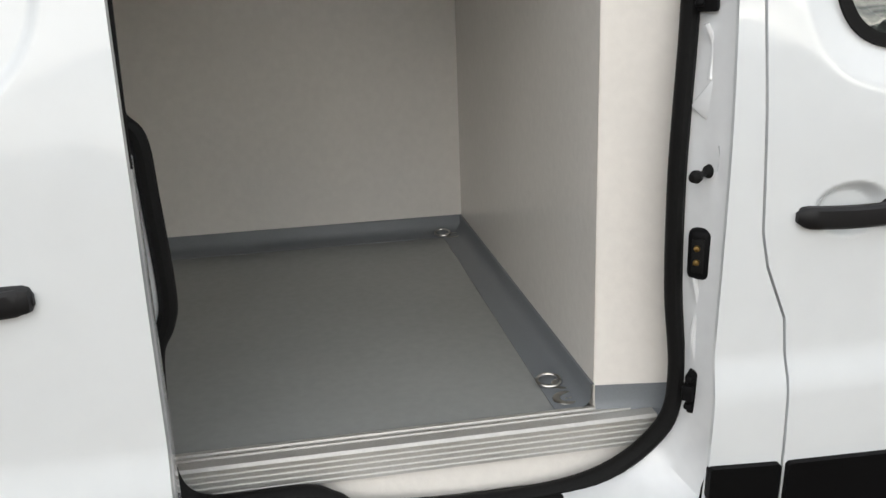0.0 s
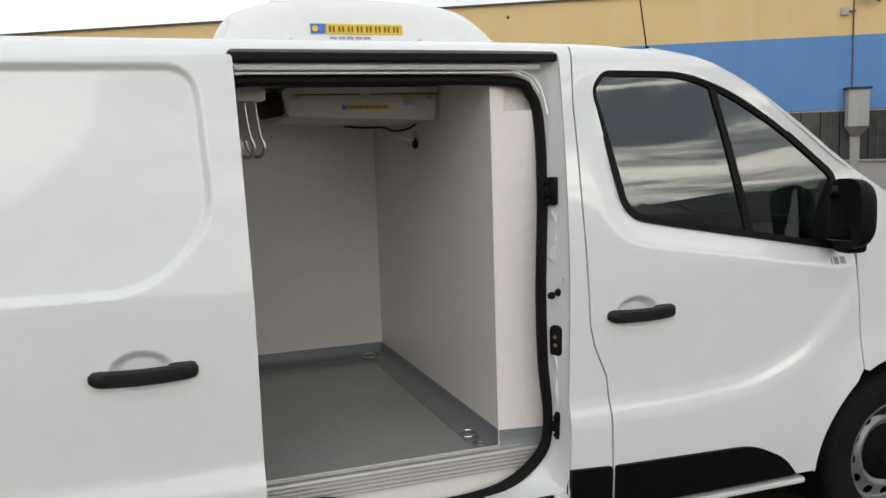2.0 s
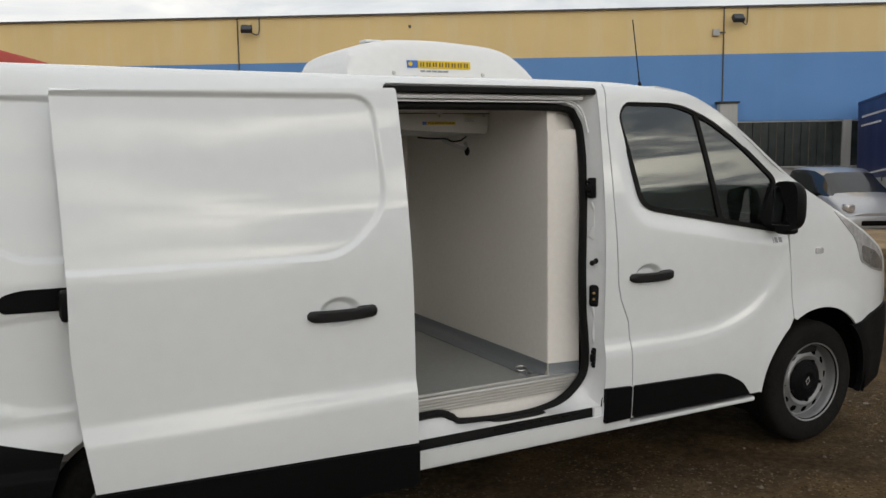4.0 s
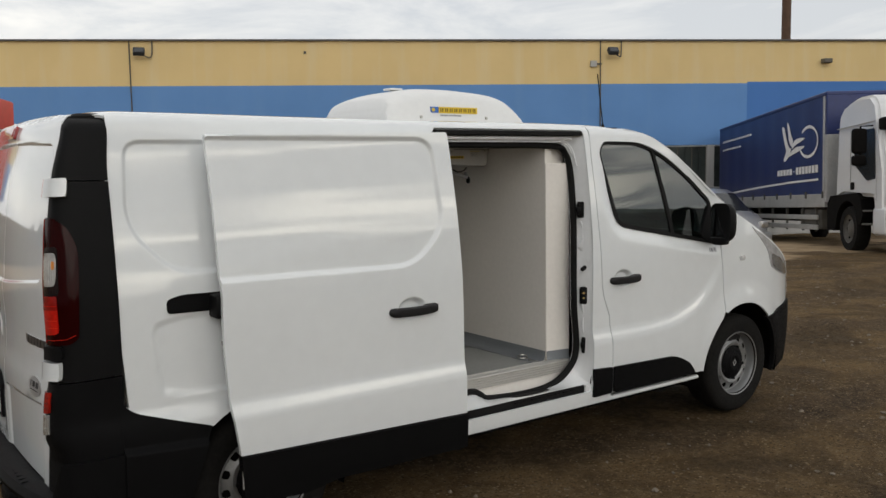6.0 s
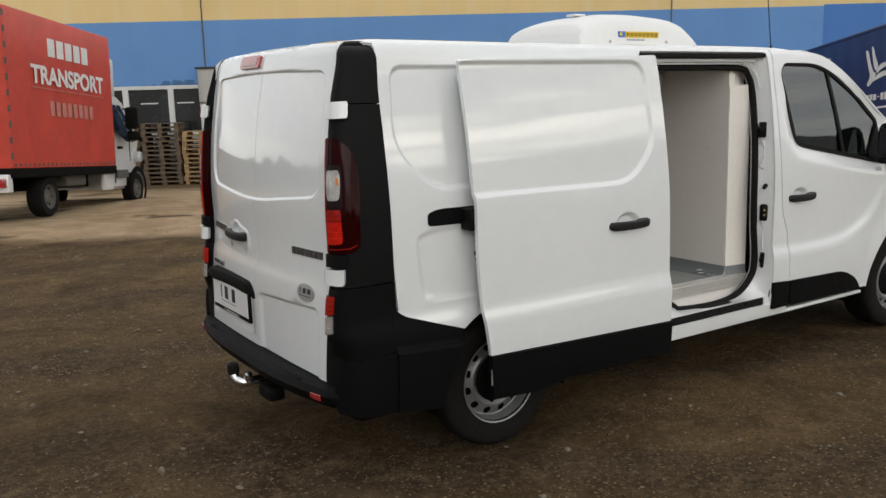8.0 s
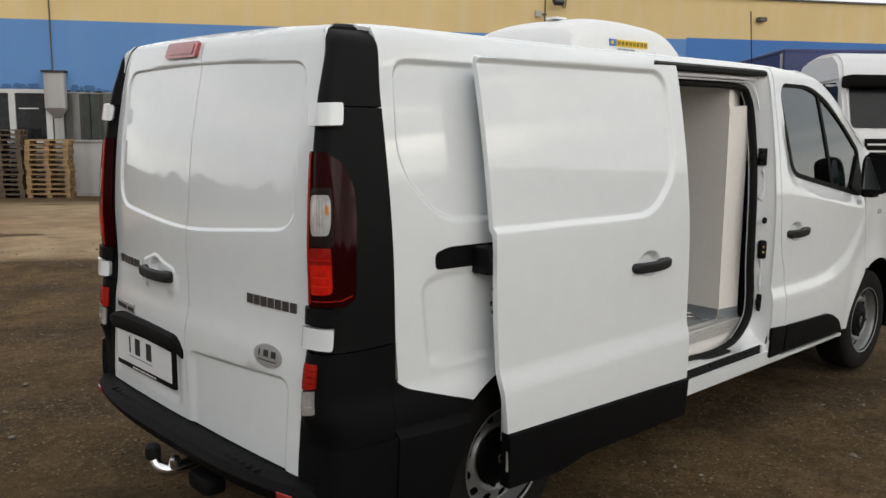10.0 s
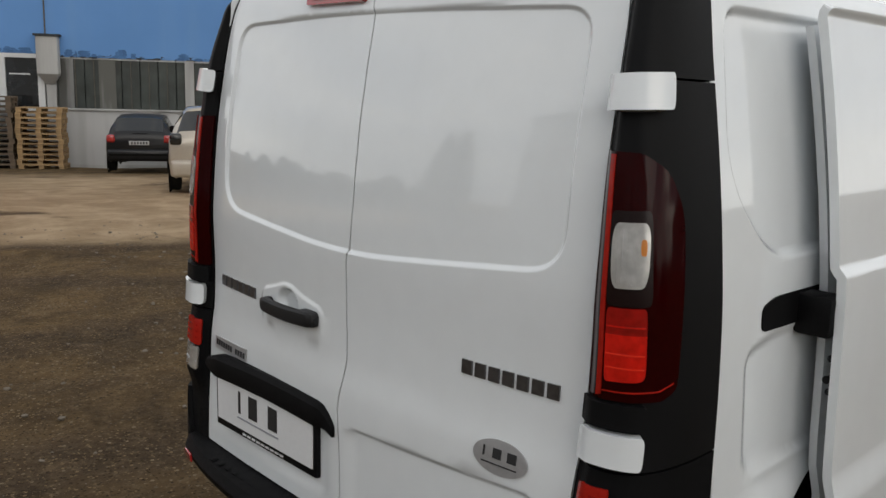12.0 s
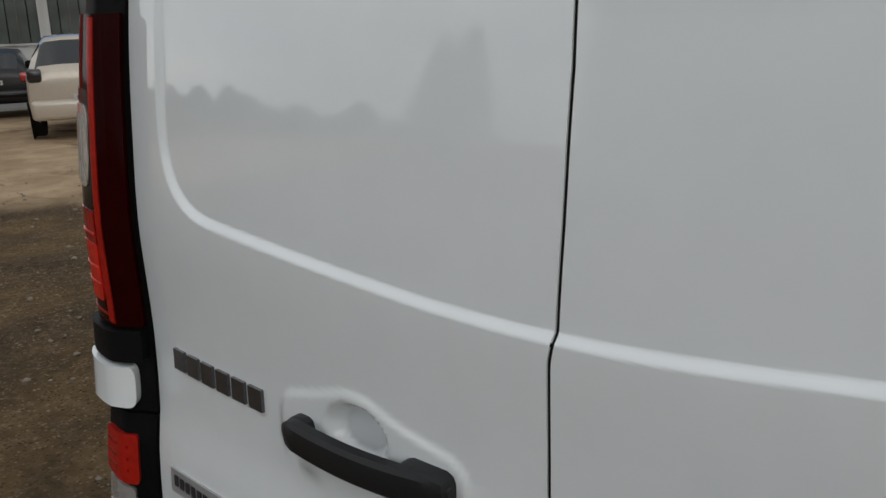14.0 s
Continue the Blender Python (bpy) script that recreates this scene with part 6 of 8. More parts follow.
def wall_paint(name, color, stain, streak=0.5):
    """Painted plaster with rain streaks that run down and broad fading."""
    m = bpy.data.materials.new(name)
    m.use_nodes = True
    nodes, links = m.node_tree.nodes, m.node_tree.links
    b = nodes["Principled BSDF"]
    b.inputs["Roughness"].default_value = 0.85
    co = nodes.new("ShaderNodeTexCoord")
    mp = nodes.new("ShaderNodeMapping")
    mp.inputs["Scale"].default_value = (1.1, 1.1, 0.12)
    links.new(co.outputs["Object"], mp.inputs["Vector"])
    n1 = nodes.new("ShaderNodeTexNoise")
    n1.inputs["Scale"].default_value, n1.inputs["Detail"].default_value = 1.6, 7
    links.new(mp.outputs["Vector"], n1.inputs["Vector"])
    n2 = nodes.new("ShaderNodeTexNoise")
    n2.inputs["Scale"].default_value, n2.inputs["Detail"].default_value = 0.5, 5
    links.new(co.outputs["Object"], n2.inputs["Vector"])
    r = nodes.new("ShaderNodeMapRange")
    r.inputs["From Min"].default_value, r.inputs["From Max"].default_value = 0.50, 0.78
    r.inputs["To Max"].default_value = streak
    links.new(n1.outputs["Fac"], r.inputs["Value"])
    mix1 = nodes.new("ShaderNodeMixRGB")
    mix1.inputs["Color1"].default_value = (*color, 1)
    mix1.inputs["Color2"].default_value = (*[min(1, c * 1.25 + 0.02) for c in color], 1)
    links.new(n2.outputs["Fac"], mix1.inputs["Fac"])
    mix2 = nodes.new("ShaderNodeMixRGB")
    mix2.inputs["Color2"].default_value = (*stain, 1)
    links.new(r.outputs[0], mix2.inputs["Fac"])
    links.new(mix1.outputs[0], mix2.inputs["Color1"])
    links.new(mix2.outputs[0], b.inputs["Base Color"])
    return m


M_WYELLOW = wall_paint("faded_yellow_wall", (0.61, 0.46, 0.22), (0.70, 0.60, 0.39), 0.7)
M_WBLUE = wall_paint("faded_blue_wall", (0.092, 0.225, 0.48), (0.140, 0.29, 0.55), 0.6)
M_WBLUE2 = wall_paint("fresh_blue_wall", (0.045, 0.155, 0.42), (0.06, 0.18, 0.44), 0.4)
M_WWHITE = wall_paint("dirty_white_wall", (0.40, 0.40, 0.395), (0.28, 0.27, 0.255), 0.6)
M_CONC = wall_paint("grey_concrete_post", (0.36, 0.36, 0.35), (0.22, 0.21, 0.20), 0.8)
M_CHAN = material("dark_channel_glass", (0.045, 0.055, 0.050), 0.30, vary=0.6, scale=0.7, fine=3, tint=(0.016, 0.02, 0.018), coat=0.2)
M_DARKGLASS = material("dark_office_glass", (0.02, 0.022, 0.024), 0.10, vary=0.5, scale=1.5, fine=6, coat=0.6)
M_FRAME = material("white_window_frame", (0.60, 0.61, 0.61), 0.45, vary=0.08, scale=3, fine=40)
M_SOOT = material("black_wall_stain", (0.04, 0.042, 0.045), 0.9, vary=0.6, scale=6, fine=60)
M_PIPE = material("weathered_conduit", (0.13, 0.12, 0.10), 0.7, metal=0.3, vary=0.4, scale=6, fine=40)
M_ROOFEDGE = material("roof_edge_flashing", (0.10, 0.10, 0.10), 0.6, metal=0.4, vary=0.3, scale=4, fine=30)

wall = thing("wall_north", "long warehouse wall painted yellow over blue", "warehouse", kind="structure", m=wall_pose(0, 0, 0))
S0, S1 = -17.0, 60.0
def wbox(name, s0, s1, z0, z1, y0, y1, mat, label="", bevel=0.0, parent=None):
    return part(name, box_bm((s0, y0, z0), (s1, y1, z1), bevel), mat, parent or wall, label)


# in this frame +y runs into the wall; the faces look towards -y
wbox("yellow_band", S0, S1, Z_BAND, Z_TOP, 0.0, 0.4, M_WYELLOW, "faded yellow painted wall band")
wbox("blue_band", S0, 18.7, Z_HEAD, Z_BAND, -0.01, 0.4, M_WBLUE, "faded blue painted wall band")
wbox("blue_band", 18.7, S1, Z_HEAD, Z_BAND + 0.05, -0.012, 0.4, M_WBLUE2, "fresh blue painted wall band")
wbox("lower_wall", S0, S1, GB - 0.6, Z_SILL, 0.02, 0.4, M_WWHITE, "dirty white lower wall")
wbox("plinth", S0, S1, GB - 0.6, GB + 0.10, -0.02, 0.05, M_CONC)
wbox("roof_edge", S0, S1, Z_TOP, Z_TOP + 0.05, -0.10, 0.5, M_ROOFEDGE, "dark metal roof edge")
wbox("roof_deck", S0, S1, Z_TOP - 0.2, Z_TOP - 0.05, 0.4, 26.0, M_ROOFEDGE)
wbox("window_sill", -2.0, S1, Z_SILL - 0.03, Z_SILL + 0.02, -0.06, 0.05, M_CONC)
# dark backing added behind the window planks, so their gaps stay dark
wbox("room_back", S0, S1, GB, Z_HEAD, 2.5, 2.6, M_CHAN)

# bays of channel glass between posts
posts = [-2.15, 1.72, 5.6, 9.5, 13.55, 17.4, 21.3, 25.2, 29.1, 33.0, 36.9, 40.8]
rngw = random.Random(11)
for i, s in enumerate(posts):
    big = i in (0, 4)
    wbox("wall_post", s - 0.13, s + 0.13, GB, Z_HEAD, -0.05, 0.3, M_CONC, "pale concrete wall post")
    if big:
        wbox("rain_box", s - 0.30, s + 0.28, 1.72, 2.80, -0.42, -0.02, M_CONC, "pale rain box on the wall", 0.03)
        wbox("rain_box_lid", s - 0.35, s + 0.33, 2.80, 2.86, -0.47, -0.01, M_SOOT)
        bm = bmesh.new()
        v = [bm.verts.new(c) for c in ((s - 0.30, -0.42, 1.72), (s + 0.28, -0.42, 1.72), (s + 0.10, -0.10, 1.45), (s - 0.12, -0.10, 1.45), (s - 0.30, -0.03, 1.72), (s + 0.28, -0.03, 1.72))]
        for f in ((0, 1, 2, 3), (1, 5, 2), (4, 0, 3)):
            bm.faces.new([v[k] for k in f])
        part("rain_box_chute", bm, M_CONC, wall)
    if i + 1 < len(posts):
        a, b = s + 0.13, posts[i + 1] - 0.13
        n = 14
        w = (b - a) / n
        win = wbox("window", a, b, Z_HEAD - 0.05, Z_HEAD, 0.04, 0.14, M_FRAME)
        for k in range(n):
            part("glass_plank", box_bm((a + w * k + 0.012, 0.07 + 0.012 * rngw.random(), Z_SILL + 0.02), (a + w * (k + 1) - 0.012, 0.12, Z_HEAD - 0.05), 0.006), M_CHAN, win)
        for k in range(n + 1):
            if k % 2 == 0:
                part("mullion", box_bm((a + w * k - 0.012, 0.05, Z_SILL + 0.02), (a + w * k + 0.012, 0.13, Z_HEAD - 0.05)), M_PIPE, win)
        wbox("sill_infill", a, b, Z_SILL - 0.1, Z_SILL + 0.02, 0.06, 0.3, M_CONC)
# one patched bay with peeling paint
wbox("peeling_board", -0.85, -0.38, Z_SILL + 0.02, Z_HEAD - 0.04, 0.03, 0.06, wall_paint("peeling_paint", (0.09, 0.09, 0.08), (0.5, 0.5, 0.5), 1.0), "board with peeling paint")
wbox("peeling_board", -1.95, -1.55, Z_SILL + 0.02, Z_HEAD - 0.04, 0.03, 0.06, wall_paint("peeling_paint", (0.06, 0.06, 0.055), (0.4, 0.4, 0.4), 1.0))
# office windows towards the left
office = new("office_window")
office.parent = wall
wbox("window_frame", -9.0, -2.35, 2.18, 2.30, -0.02, 0.12, M_FRAME, "", 0.0, office)
wbox("window_frame", -9.0, -2.35, 0.62, 0.72, -0.02, 0.12, M_FRAME, "", 0.0, office)
for s in (-8.9, -7.2, -5.55, -4.95, -3.46, -2.42):
    wbox("mullion", s - 0.09, s + 0.09, 0.70, 2.20, -0.025, 0.12, M_FRAME, "", 0.0, office)
wbox("pane", -9.0, -2.35, 0.70, 2.20, 0.06, 0.08, M_DARKGLASS, "dark office glass", 0.0, office)
for s in (-4.2, -3.0):
    wbox("ceiling_lamp", s - 0.28, s + 0.28, 1.70, 1.74, 0.04, 0.055, M_FRAME, "", 0.0, office)
wbox("lower_wall", -9.1, -2.3, -0.9, 0.62, -0.005, 0.2, M_WWHITE)
# soot stains under the blue band
rngs = random.Random(3)
bm = bmesh.new()
for k in range(240):
    s = rngs.uniform(-6.5, 9)
    w = 0.015 + 0.13 * rngs.random() ** 3
    z = Z_HEAD + 0.09 * rngs.random() ** 2
    h = 0.006 + 0.03 * rngs.random() ** 2
    pts = [bm.verts.new((s + w * math.cos(a) * (0.8 + 0.4 * rngs.random()), -0.0135, z + h * math.sin(a) * (0.7 + 0.5 * rngs.random()))) for a in frange(0, 5.8, 11)]
    bm.faces.new(pts)
part("soot_stain", bm, M_SOOT, wall)["kind"] = "stuff"
# rain drips down the blue band, each with a ragged outline
M_DRIP = material("dark_rain_drip", (0.066, 0.160, 0.345), 0.9, vary=0.4, scale=5, fine=40)
bm = bmesh.new()
for k in range(46):
    s = rngs.choice((-3.3, -2.9, -1.6, -0.6, -0.2, 1.7, 3.6, 5.5, 7.6)) + rngs.gauss(0, 0.22)
    w = 0.03 + 0.16 * rngs.random() ** 2
    h = 0.04 + 0.20 * rngs.random() ** 2
    left = [(s - w * (1 - 0.45 * t ** 3) * (0.6 + 0.8 * rngs.random()), Z_HEAD + 0.02 + h * t) for t in frange(0, 1, 8)]
    right = [(s + w * (1 - 0.45 * t ** 3) * (0.6 + 0.8 * rngs.random()), Z_HEAD + 0.02 + h * t) for t in frange(1, 0, 8)]
    bm.faces.new([bm.verts.new((x, -0.0128 - 0.0001 * k, z)) for x, z in left + right])
part("rain_drip", bm, M_DRIP, wall)["kind"] = "stuff"

# conduits and floodlights
def floodlight(s, pipe_left=True):
    lamp = new("floodlight")
    lamp.parent = wall
    part("conduit", tube_bm([(s - 0.45, -0.03, Z_HEAD + 0.5), (s - 0.45, -0.03, Z_TOP)], 0.022, 6), M_PIPE, lamp)
    part("bracket", tube_bm(smooth_line([(s + 0.28, -0.05, Z_TOP + 0.03), (s + 0.27, -0.05, Z_TOP - 0.40), (s + 0.20, -0.14, Z_TOP - 0.55), (s, -0.30, Z_TOP - 0.45)], 4), 0.022, 6), M_PIPE, lamp)
    head = part("lamp_head", box_bm((-0.18, -0.06, -0.12), (0.18, 0.10, 0.12), 0.02), M_SOOT, lamp, "black floodlight head", True)
    head.matrix_basis = pose(s - 0.08, -0.32, Z_TOP - 0.36, -40, 0, 10)
    part("lamp_glass", box_bm((-0.15, -0.066, -0.09), (0.15, -0.055, 0.09)), M_DARKGLASS, head)


floodlight(-2.15 + 0.35)
floodlight(13.88)
box = wbox("junction_box", 13.08, 13.28, 4.95, 5.15, -0.12, 0.0, M_CONC)
wbox("conduit_arm", 13.2, 13.48, 5.02, 5.07, -0.06, 0.0, M_PIPE)
wbox("wall_lamp", 21.38, 21.70, 5.05, 5.20, -0.25, 0.0, M_PIPE, "small bulkhead lamp", 0.03)
for s in (3.4,):
    wbox("wall_anchor", s - 0.04, s + 0.04, Z_TOP - 0.42, Z_TOP - 0.33, -0.04, 0.0, M_PIPE)

stack = thing("chimney_pipe", "brown rusted chimney pipe on the warehouse roof", "chimney", m=wall_pose(21.62, -3.0, 0))
part("pipe", lathe_bm([(0.17, Z_TOP - 0.1), (0.17, 10.5), (0.20, 10.55), (0.20, 10.7)], 16, "z"), material("rusted_pipe", (0.13, 0.075, 0.05), 0.8, metal=0.3, vary=0.4, scale=2, fine=15), stack, "", True)

# ---- pallets ----
M_WOOD = material("pale_pallet_wood", (0.42, 0.275, 0.13), 0.85, vary=0.4, scale=6, fine=60, island=0.5, tint=(0.14, 0.09, 0.05), bump=0.2, bump_scale=90)
M_WOOD2 = material("dark_pallet_wood", (0.14, 0.10, 0.065), 0.85, vary=0.5, scale=6, fine=60, island=0.5, tint=(0.05, 0.038, 0.028), bump=0.2, bump_scale=90)


def piece(name, lo, hi, mat):
    bm = box_bm(lo, hi)
    me = bpy.data.meshes.new(name)
    bm.to_mesh(me)
    bm.free()
    me.materials.append(mat)
    return me


def pallet(label, mat, meshes={}):
    """A euro pallet of boards and blocks."""
    key = mat.name
    if key not in meshes:
        meshes[key] = (piece("deck_board", (-0.6, -0.06, 0.122), (0.6, 0.06, 0.144), mat), piece("bearer", (-0.07, -0.4, 0.100), (0.07, 0.4, 0.122), mat), piece("block", (-0.07, -0.05, 0.022), (0.07, 0.05, 0.100), mat), piece("base_board", (-0.6, -0.05, 0.0), (0.6, 0.05, 0.022), mat))
    deck, bearer, block, base_board = meshes[key]
    p = thing("wooden_pallet", label, "pallet", "pallet stacks by the wall")
    spots = [(deck, 0, -0.34 + 0.17 * k) for k in range(5)] + [(bearer, x, 0) for x in (-0.53, 0, 0.53)]
    spots += [(block, x, y) for x in (-0.53, 0, 0.53) for y in (-0.34, 0, 0.34)] + [(base_board, 0, y) for y in (-0.34, 0, 0.34)]
    for me, x, y in spots:
        ob = new(me.name.split(".")[0], me)
        ob.parent = p
        ob.matrix_basis = pose(x, y, 0)
    return p


rngp = random.Random(2)
for s, out, count, mat in ((-2.28, 0.95, 12, M_WOOD), (-3.58, 0.9, 14, M_WOOD2), (-4.87, 0.9, 13, M_WOOD2), (-6.2, 1.0, 12, M_WOOD2)):
    for k in range(count):
        p = pallet("pale wooden pallet in a tall stack" if mat is M_WOOD else "dark weathered wooden pallet in a tall stack", mat)
        px, py, _ = on_wall(s + rngp.uniform(-0.03, 0.03), out + rngp.uniform(-0.03, 0.03))
        p.matrix_basis = pose(px, py, float(ground_z(px, py)) - 0.01 + 0.1445 * k, 0, 0, WALL_ROT + rngp.uniform(-2, 2))

# ---- other vehicles ----
M_CARDARK = material("dark_grey_car_paint", (0.006, 0.0065, 0.008), 0.3, spec=0.3, coat=0.15, vary=0.15, scale=2, fine=20)
M_CARCREAM = material("pale_gold_car_paint", (0.42, 0.375, 0.31), 0.32, metal=0.2, coat=1.0, vary=0.06, scale=2, fine=20)
M_CARSILVER = material("silver_car_paint", (0.50, 0.51, 0.53), 0.32, metal=0.45, coat=1.0, vary=0.06, scale=2, fine=20)
M_CARBLUE = material("blue_grey_car_paint", (0.10, 0.12, 0.15), 0.3, coat=1.0, vary=0.08, scale=2, fine=20)
M_TRUCKGLASS = material("dull_truck_glass", (0.010, 0.012, 0.014), 0.25, spec=0.25, vary=0.3, scale=2, fine=10)
M_CARGLASS = material("dark_car_glass", (0.012, 0.014, 0.015), 0.16, coat=0.3, vary=0.2, scale=2, fine=10)
M_TARP_RED = material("red_tarpaulin", (0.52, 0.050, 0.028), 0.5, vary=0.18, scale=1.2, fine=9, bump=0.25, bump_scale=3.5)
M_TARP_BLUE = material("dark_blue_tarpaulin", (0.012, 0.025, 0.115), 0.42, vary=0.2, scale=1.0, fine=9, bump=0.2, bump_scale=3.0)
M_TRUCKWHITE = material("white_truck_paint", (0.68, 0.69, 0.70), 0.35, coat=0.6, vary=0.05, scale=2, fine=20)
M_TRUCKGREY = material("dusty_truck_frame", (0.10, 0.095, 0.085), 0.75, vary=0.4, scale=4, fine=30)
M_SIDEBOARD = material("grey_aluminium_sideboard", (0.42, 0.42, 0.41), 0.5, metal=0.3, vary=0.2, scale=3, fine=30)
M_FADED = material("faded_print", (0.50, 0.20, 0.17), 0.6, vary=0.2, scale=9)
M_WHITEINK = material("white_print", (0.72, 0.72, 0.72), 0.5, vary=0.12, scale=9, fine=60)


def simple_wheel(parent, x, y, r, w, side, rim=M_RIM):
    hub = new("wheel")
    hub.parent = parent
    o = side
    part("tyre", lathe_bm([(r * 0.62, -w * o * -1), (r * 0.72, w * o), (r * 0.93, w * o), (r, w * 0.7 * o), (r, -w * 0.7 * o), (r * 0.93, -w * o), (r * 0.62, -w * o)], 36), M_TYRE, hub, "", True)
    part("rim", lathe_bm([(r * 0.64, w * 0.92 * o), (r * 0.60, w * 0.70 * o), (r * 0.40, w * 0.45 * o), (r * 0.28, w * 0.72 * o), (0.0001, w * 0.75 * o)], 30), rim, hub, "", True)
    for k in range(6):
        a = math.pi * k / 3
        p = part("rim_slot", lathe_bm([(0.0001, w * 0.56 * o), (r * 0.07, w * 0.56 * o), (r * 0.07, w * 0.40 * o)], 10), M_UNDER, hub)
        p.matrix_basis = pose(r * 0.46 * math.cos(a), 0, r * 0.46 * math.sin(a))
    hub.matrix_basis = pose(x, y, r)


def car(label, m, paint, stations, wheels, tyre_r, rear_lamp_z, width, windows, plate_z, group="", front_lamps=False, lamp_mat=None):
    """A parked car. stations: (x, z under, z belt, z top, half width belt, half width top) from rear to front; x forwards."""
    c = thing("parked_car", label, "car", group, m)
    names = {"body": [], "side": [], "end": [], "rear": []}
    verts = []
    prof_n = 12
    for x, zu, zb, zt, wb, wt in stations:
        mid = zu + (zb - zu) * 0.45
        half = [(wb * 0.86, zu), (wb * 0.965, zu + 0.06), (wb, mid), (wb * 0.985, zb - 0.04), (wb * 0.955, zb)]
        if zt - zb > 0.12:
            half += [(wb * 0.94, zb + 0.025), (wb + (wt - wb) * 0.45, zb + (zt - zb) * 0.45), (wt + 0.015, zt - 0.075), (wt - 0.05, zt - 0.015), (wt * 0.5, zt + 0.008)]
        else:
            half += [(wb * 0.93, zb + 0.012), (wb * 0.85, zb + (zt - zb) * 0.5), (wt * 0.85, zt - 0.012), (wt * 0.70, zt), (wt * 0.4, zt + 0.008)]
        verts.append([(x, -y, z) for y, z in half] + [(x, 0, zt + 0.010)] + [(x, y, z) for y, z in reversed(half)])
    nk = len(verts[0])
    flat = [v for ring in verts for v in ring]
    side_j = {5, 6}
    for i in range(len(verts) - 1):
        for j in range(nk - 1):
            mir = j if j < nk // 2 else nk - 2 - j
            f = (i * nk + j, (i + 1) * nk + j, (i + 1) * nk + j + 1, i * nk + j + 1)
            kind = "body"
            if i in windows["side"] and mir in side_j:
                kind = "side"
            if i in windows["end"] and mir >= 7:
                kind = "end"
            if kind == "end" and i < 4:
                kind = "rear"
            if i in windows["end"] and mir in (6, 5) and i not in windows["side"]:
                kind = "body"
            names[kind].append(f)
    for key, nm, mat in (("body", "body", paint), ("side", "side_window", M_CARGLASS), ("end", "windscreen", M_CARGLASS), ("rear", "rear_window", M_CARGLASS)):
        if not names[key]:
            continue
        bm = bmesh.new()
        used = {}
        for f in names[key]:
            vs = []
            for k in f:
                if k not in used:
                    used[k] = bm.verts.new(flat[k])
                vs.append(used[k])
            try:
                bm.faces.new(vs)
            except ValueError:
                pass
        if key == "body":
            bm.verts.ensure_lookup_table()
            for ring in (0, len(verts) - 1):
                ids = [ring * nk + j for j in range(nk)]
                bm.faces.new([used[k] if k in used else bm.verts.new(flat[k]) for k in ids])
        bmesh.ops.recalc_face_normals(bm, faces=bm.faces[:])
        part(nm, bm, mat, c, "", True)
    x0, x1 = stations[0][0], stations[-1][0]
    for wx in wheels:
        for side in (-1, 1):
            simple_wheel(c, wx, side * (width / 2 - 0.10), tyre_r, 0.095, side)
            bm = lathe_bm([(tyre_r + 0.055, side * (width / 2 + 0.004)), (tyre_r + 0.055, side * (width / 2 - 0.22)), (0.02, side * (width / 2 - 0.22))], 28)
            bm2 = part("wheel_arch", lathe_bm([(tyre_r * 0.98, 0.0), (tyre_r + 0.06, 0.0), (tyre_r + 0.06, -0.02 * side)], 32), M_UNDER, c)
            bm2.matrix_basis = pose(wx, side * (width / 2 + 0.003), tyre_r)
            bm.free()
    for side in (-1, 1):
        zl = rear_lamp_z
        part("tail_lamp", box_bm((x0 - 0.045, side * width * 0.415 - 0.105, zl - 0.10), (x0 + 0.24, side * width * 0.415 + 0.095, zl + 0.10), 0.05, 3), lamp_mat or M_RED3, c, "smoked tail lamp" if lamp_mat else "red tail lamp", True)
        if front_lamps:
            part("headlamp", box_bm((x1 - 0.30, side * width * 0.36 - 0.13, 0.66), (x1 - 0.02, side * width * 0.36 + 0.10, 0.84), 0.05, 3), M_LAMPW, c, "clear headlamp", True)
    part("rear_bumper", box_bm((x0 - 0.07, -width * 0.47, 0.30), (x0 + 0.30, width * 0.47, 0.60), 0.07, 3), paint, c, "", True)
    part("front_bumper", box_bm((x1 - 0.30, -width * 0.45, 0.24), (x1 + 0.06, width * 0.45, 0.56), 0.07, 3), paint, c, "", True)
    if front_lamps:
        part("grille", box_bm((x1 + 0.0, -0.42, 0.33), (x1 + 0.07, 0.42, 0.46), 0.02), M_UNDER, c, "", True)
    if not lamp_mat:
        part("bumper_strip", box_bm((x0 - 0.085, -width * 0.44, 0.44), (x0 + 0.0, width * 0.44, 0.50), 0.01), M_UNDER, c, "", True)
    pl = part("number_plate", box_bm((x0 - 0.05, -0.24, plate_z - 0.05), (x0 - 0.02, 0.24, plate_z + 0.05), 0.004), M_GREYPLATE, c, "white number plate with dark bars")
    for k in range(6):
        part("plate_bar", box_bm((x0 - 0.055, -0.2 + 0.07 * k, plate_z - 0.03), (x0 - 0.048, -0.165 + 0.07 * k, plate_z + 0.03)), M_INK, pl)
    for side in (-1, 1):
        part("door_mirror", box_bm((x0 + (x1 - x0) * 0.62, side * (width / 2 + 0.02) - 0.08, 0.92), (x0 + (x1 - x0) * 0.62 + 0.10, side * (width / 2 + 0.02) + 0.08, 1.05), 0.04, 3), M_UNDER, c, "", True)
    part("rear_wiper", box_bm((x0 + 0.02, -0.20, 0.98), (x0 + 0.06, 0.16, 1.0)), M_UNDER, c)
    return c


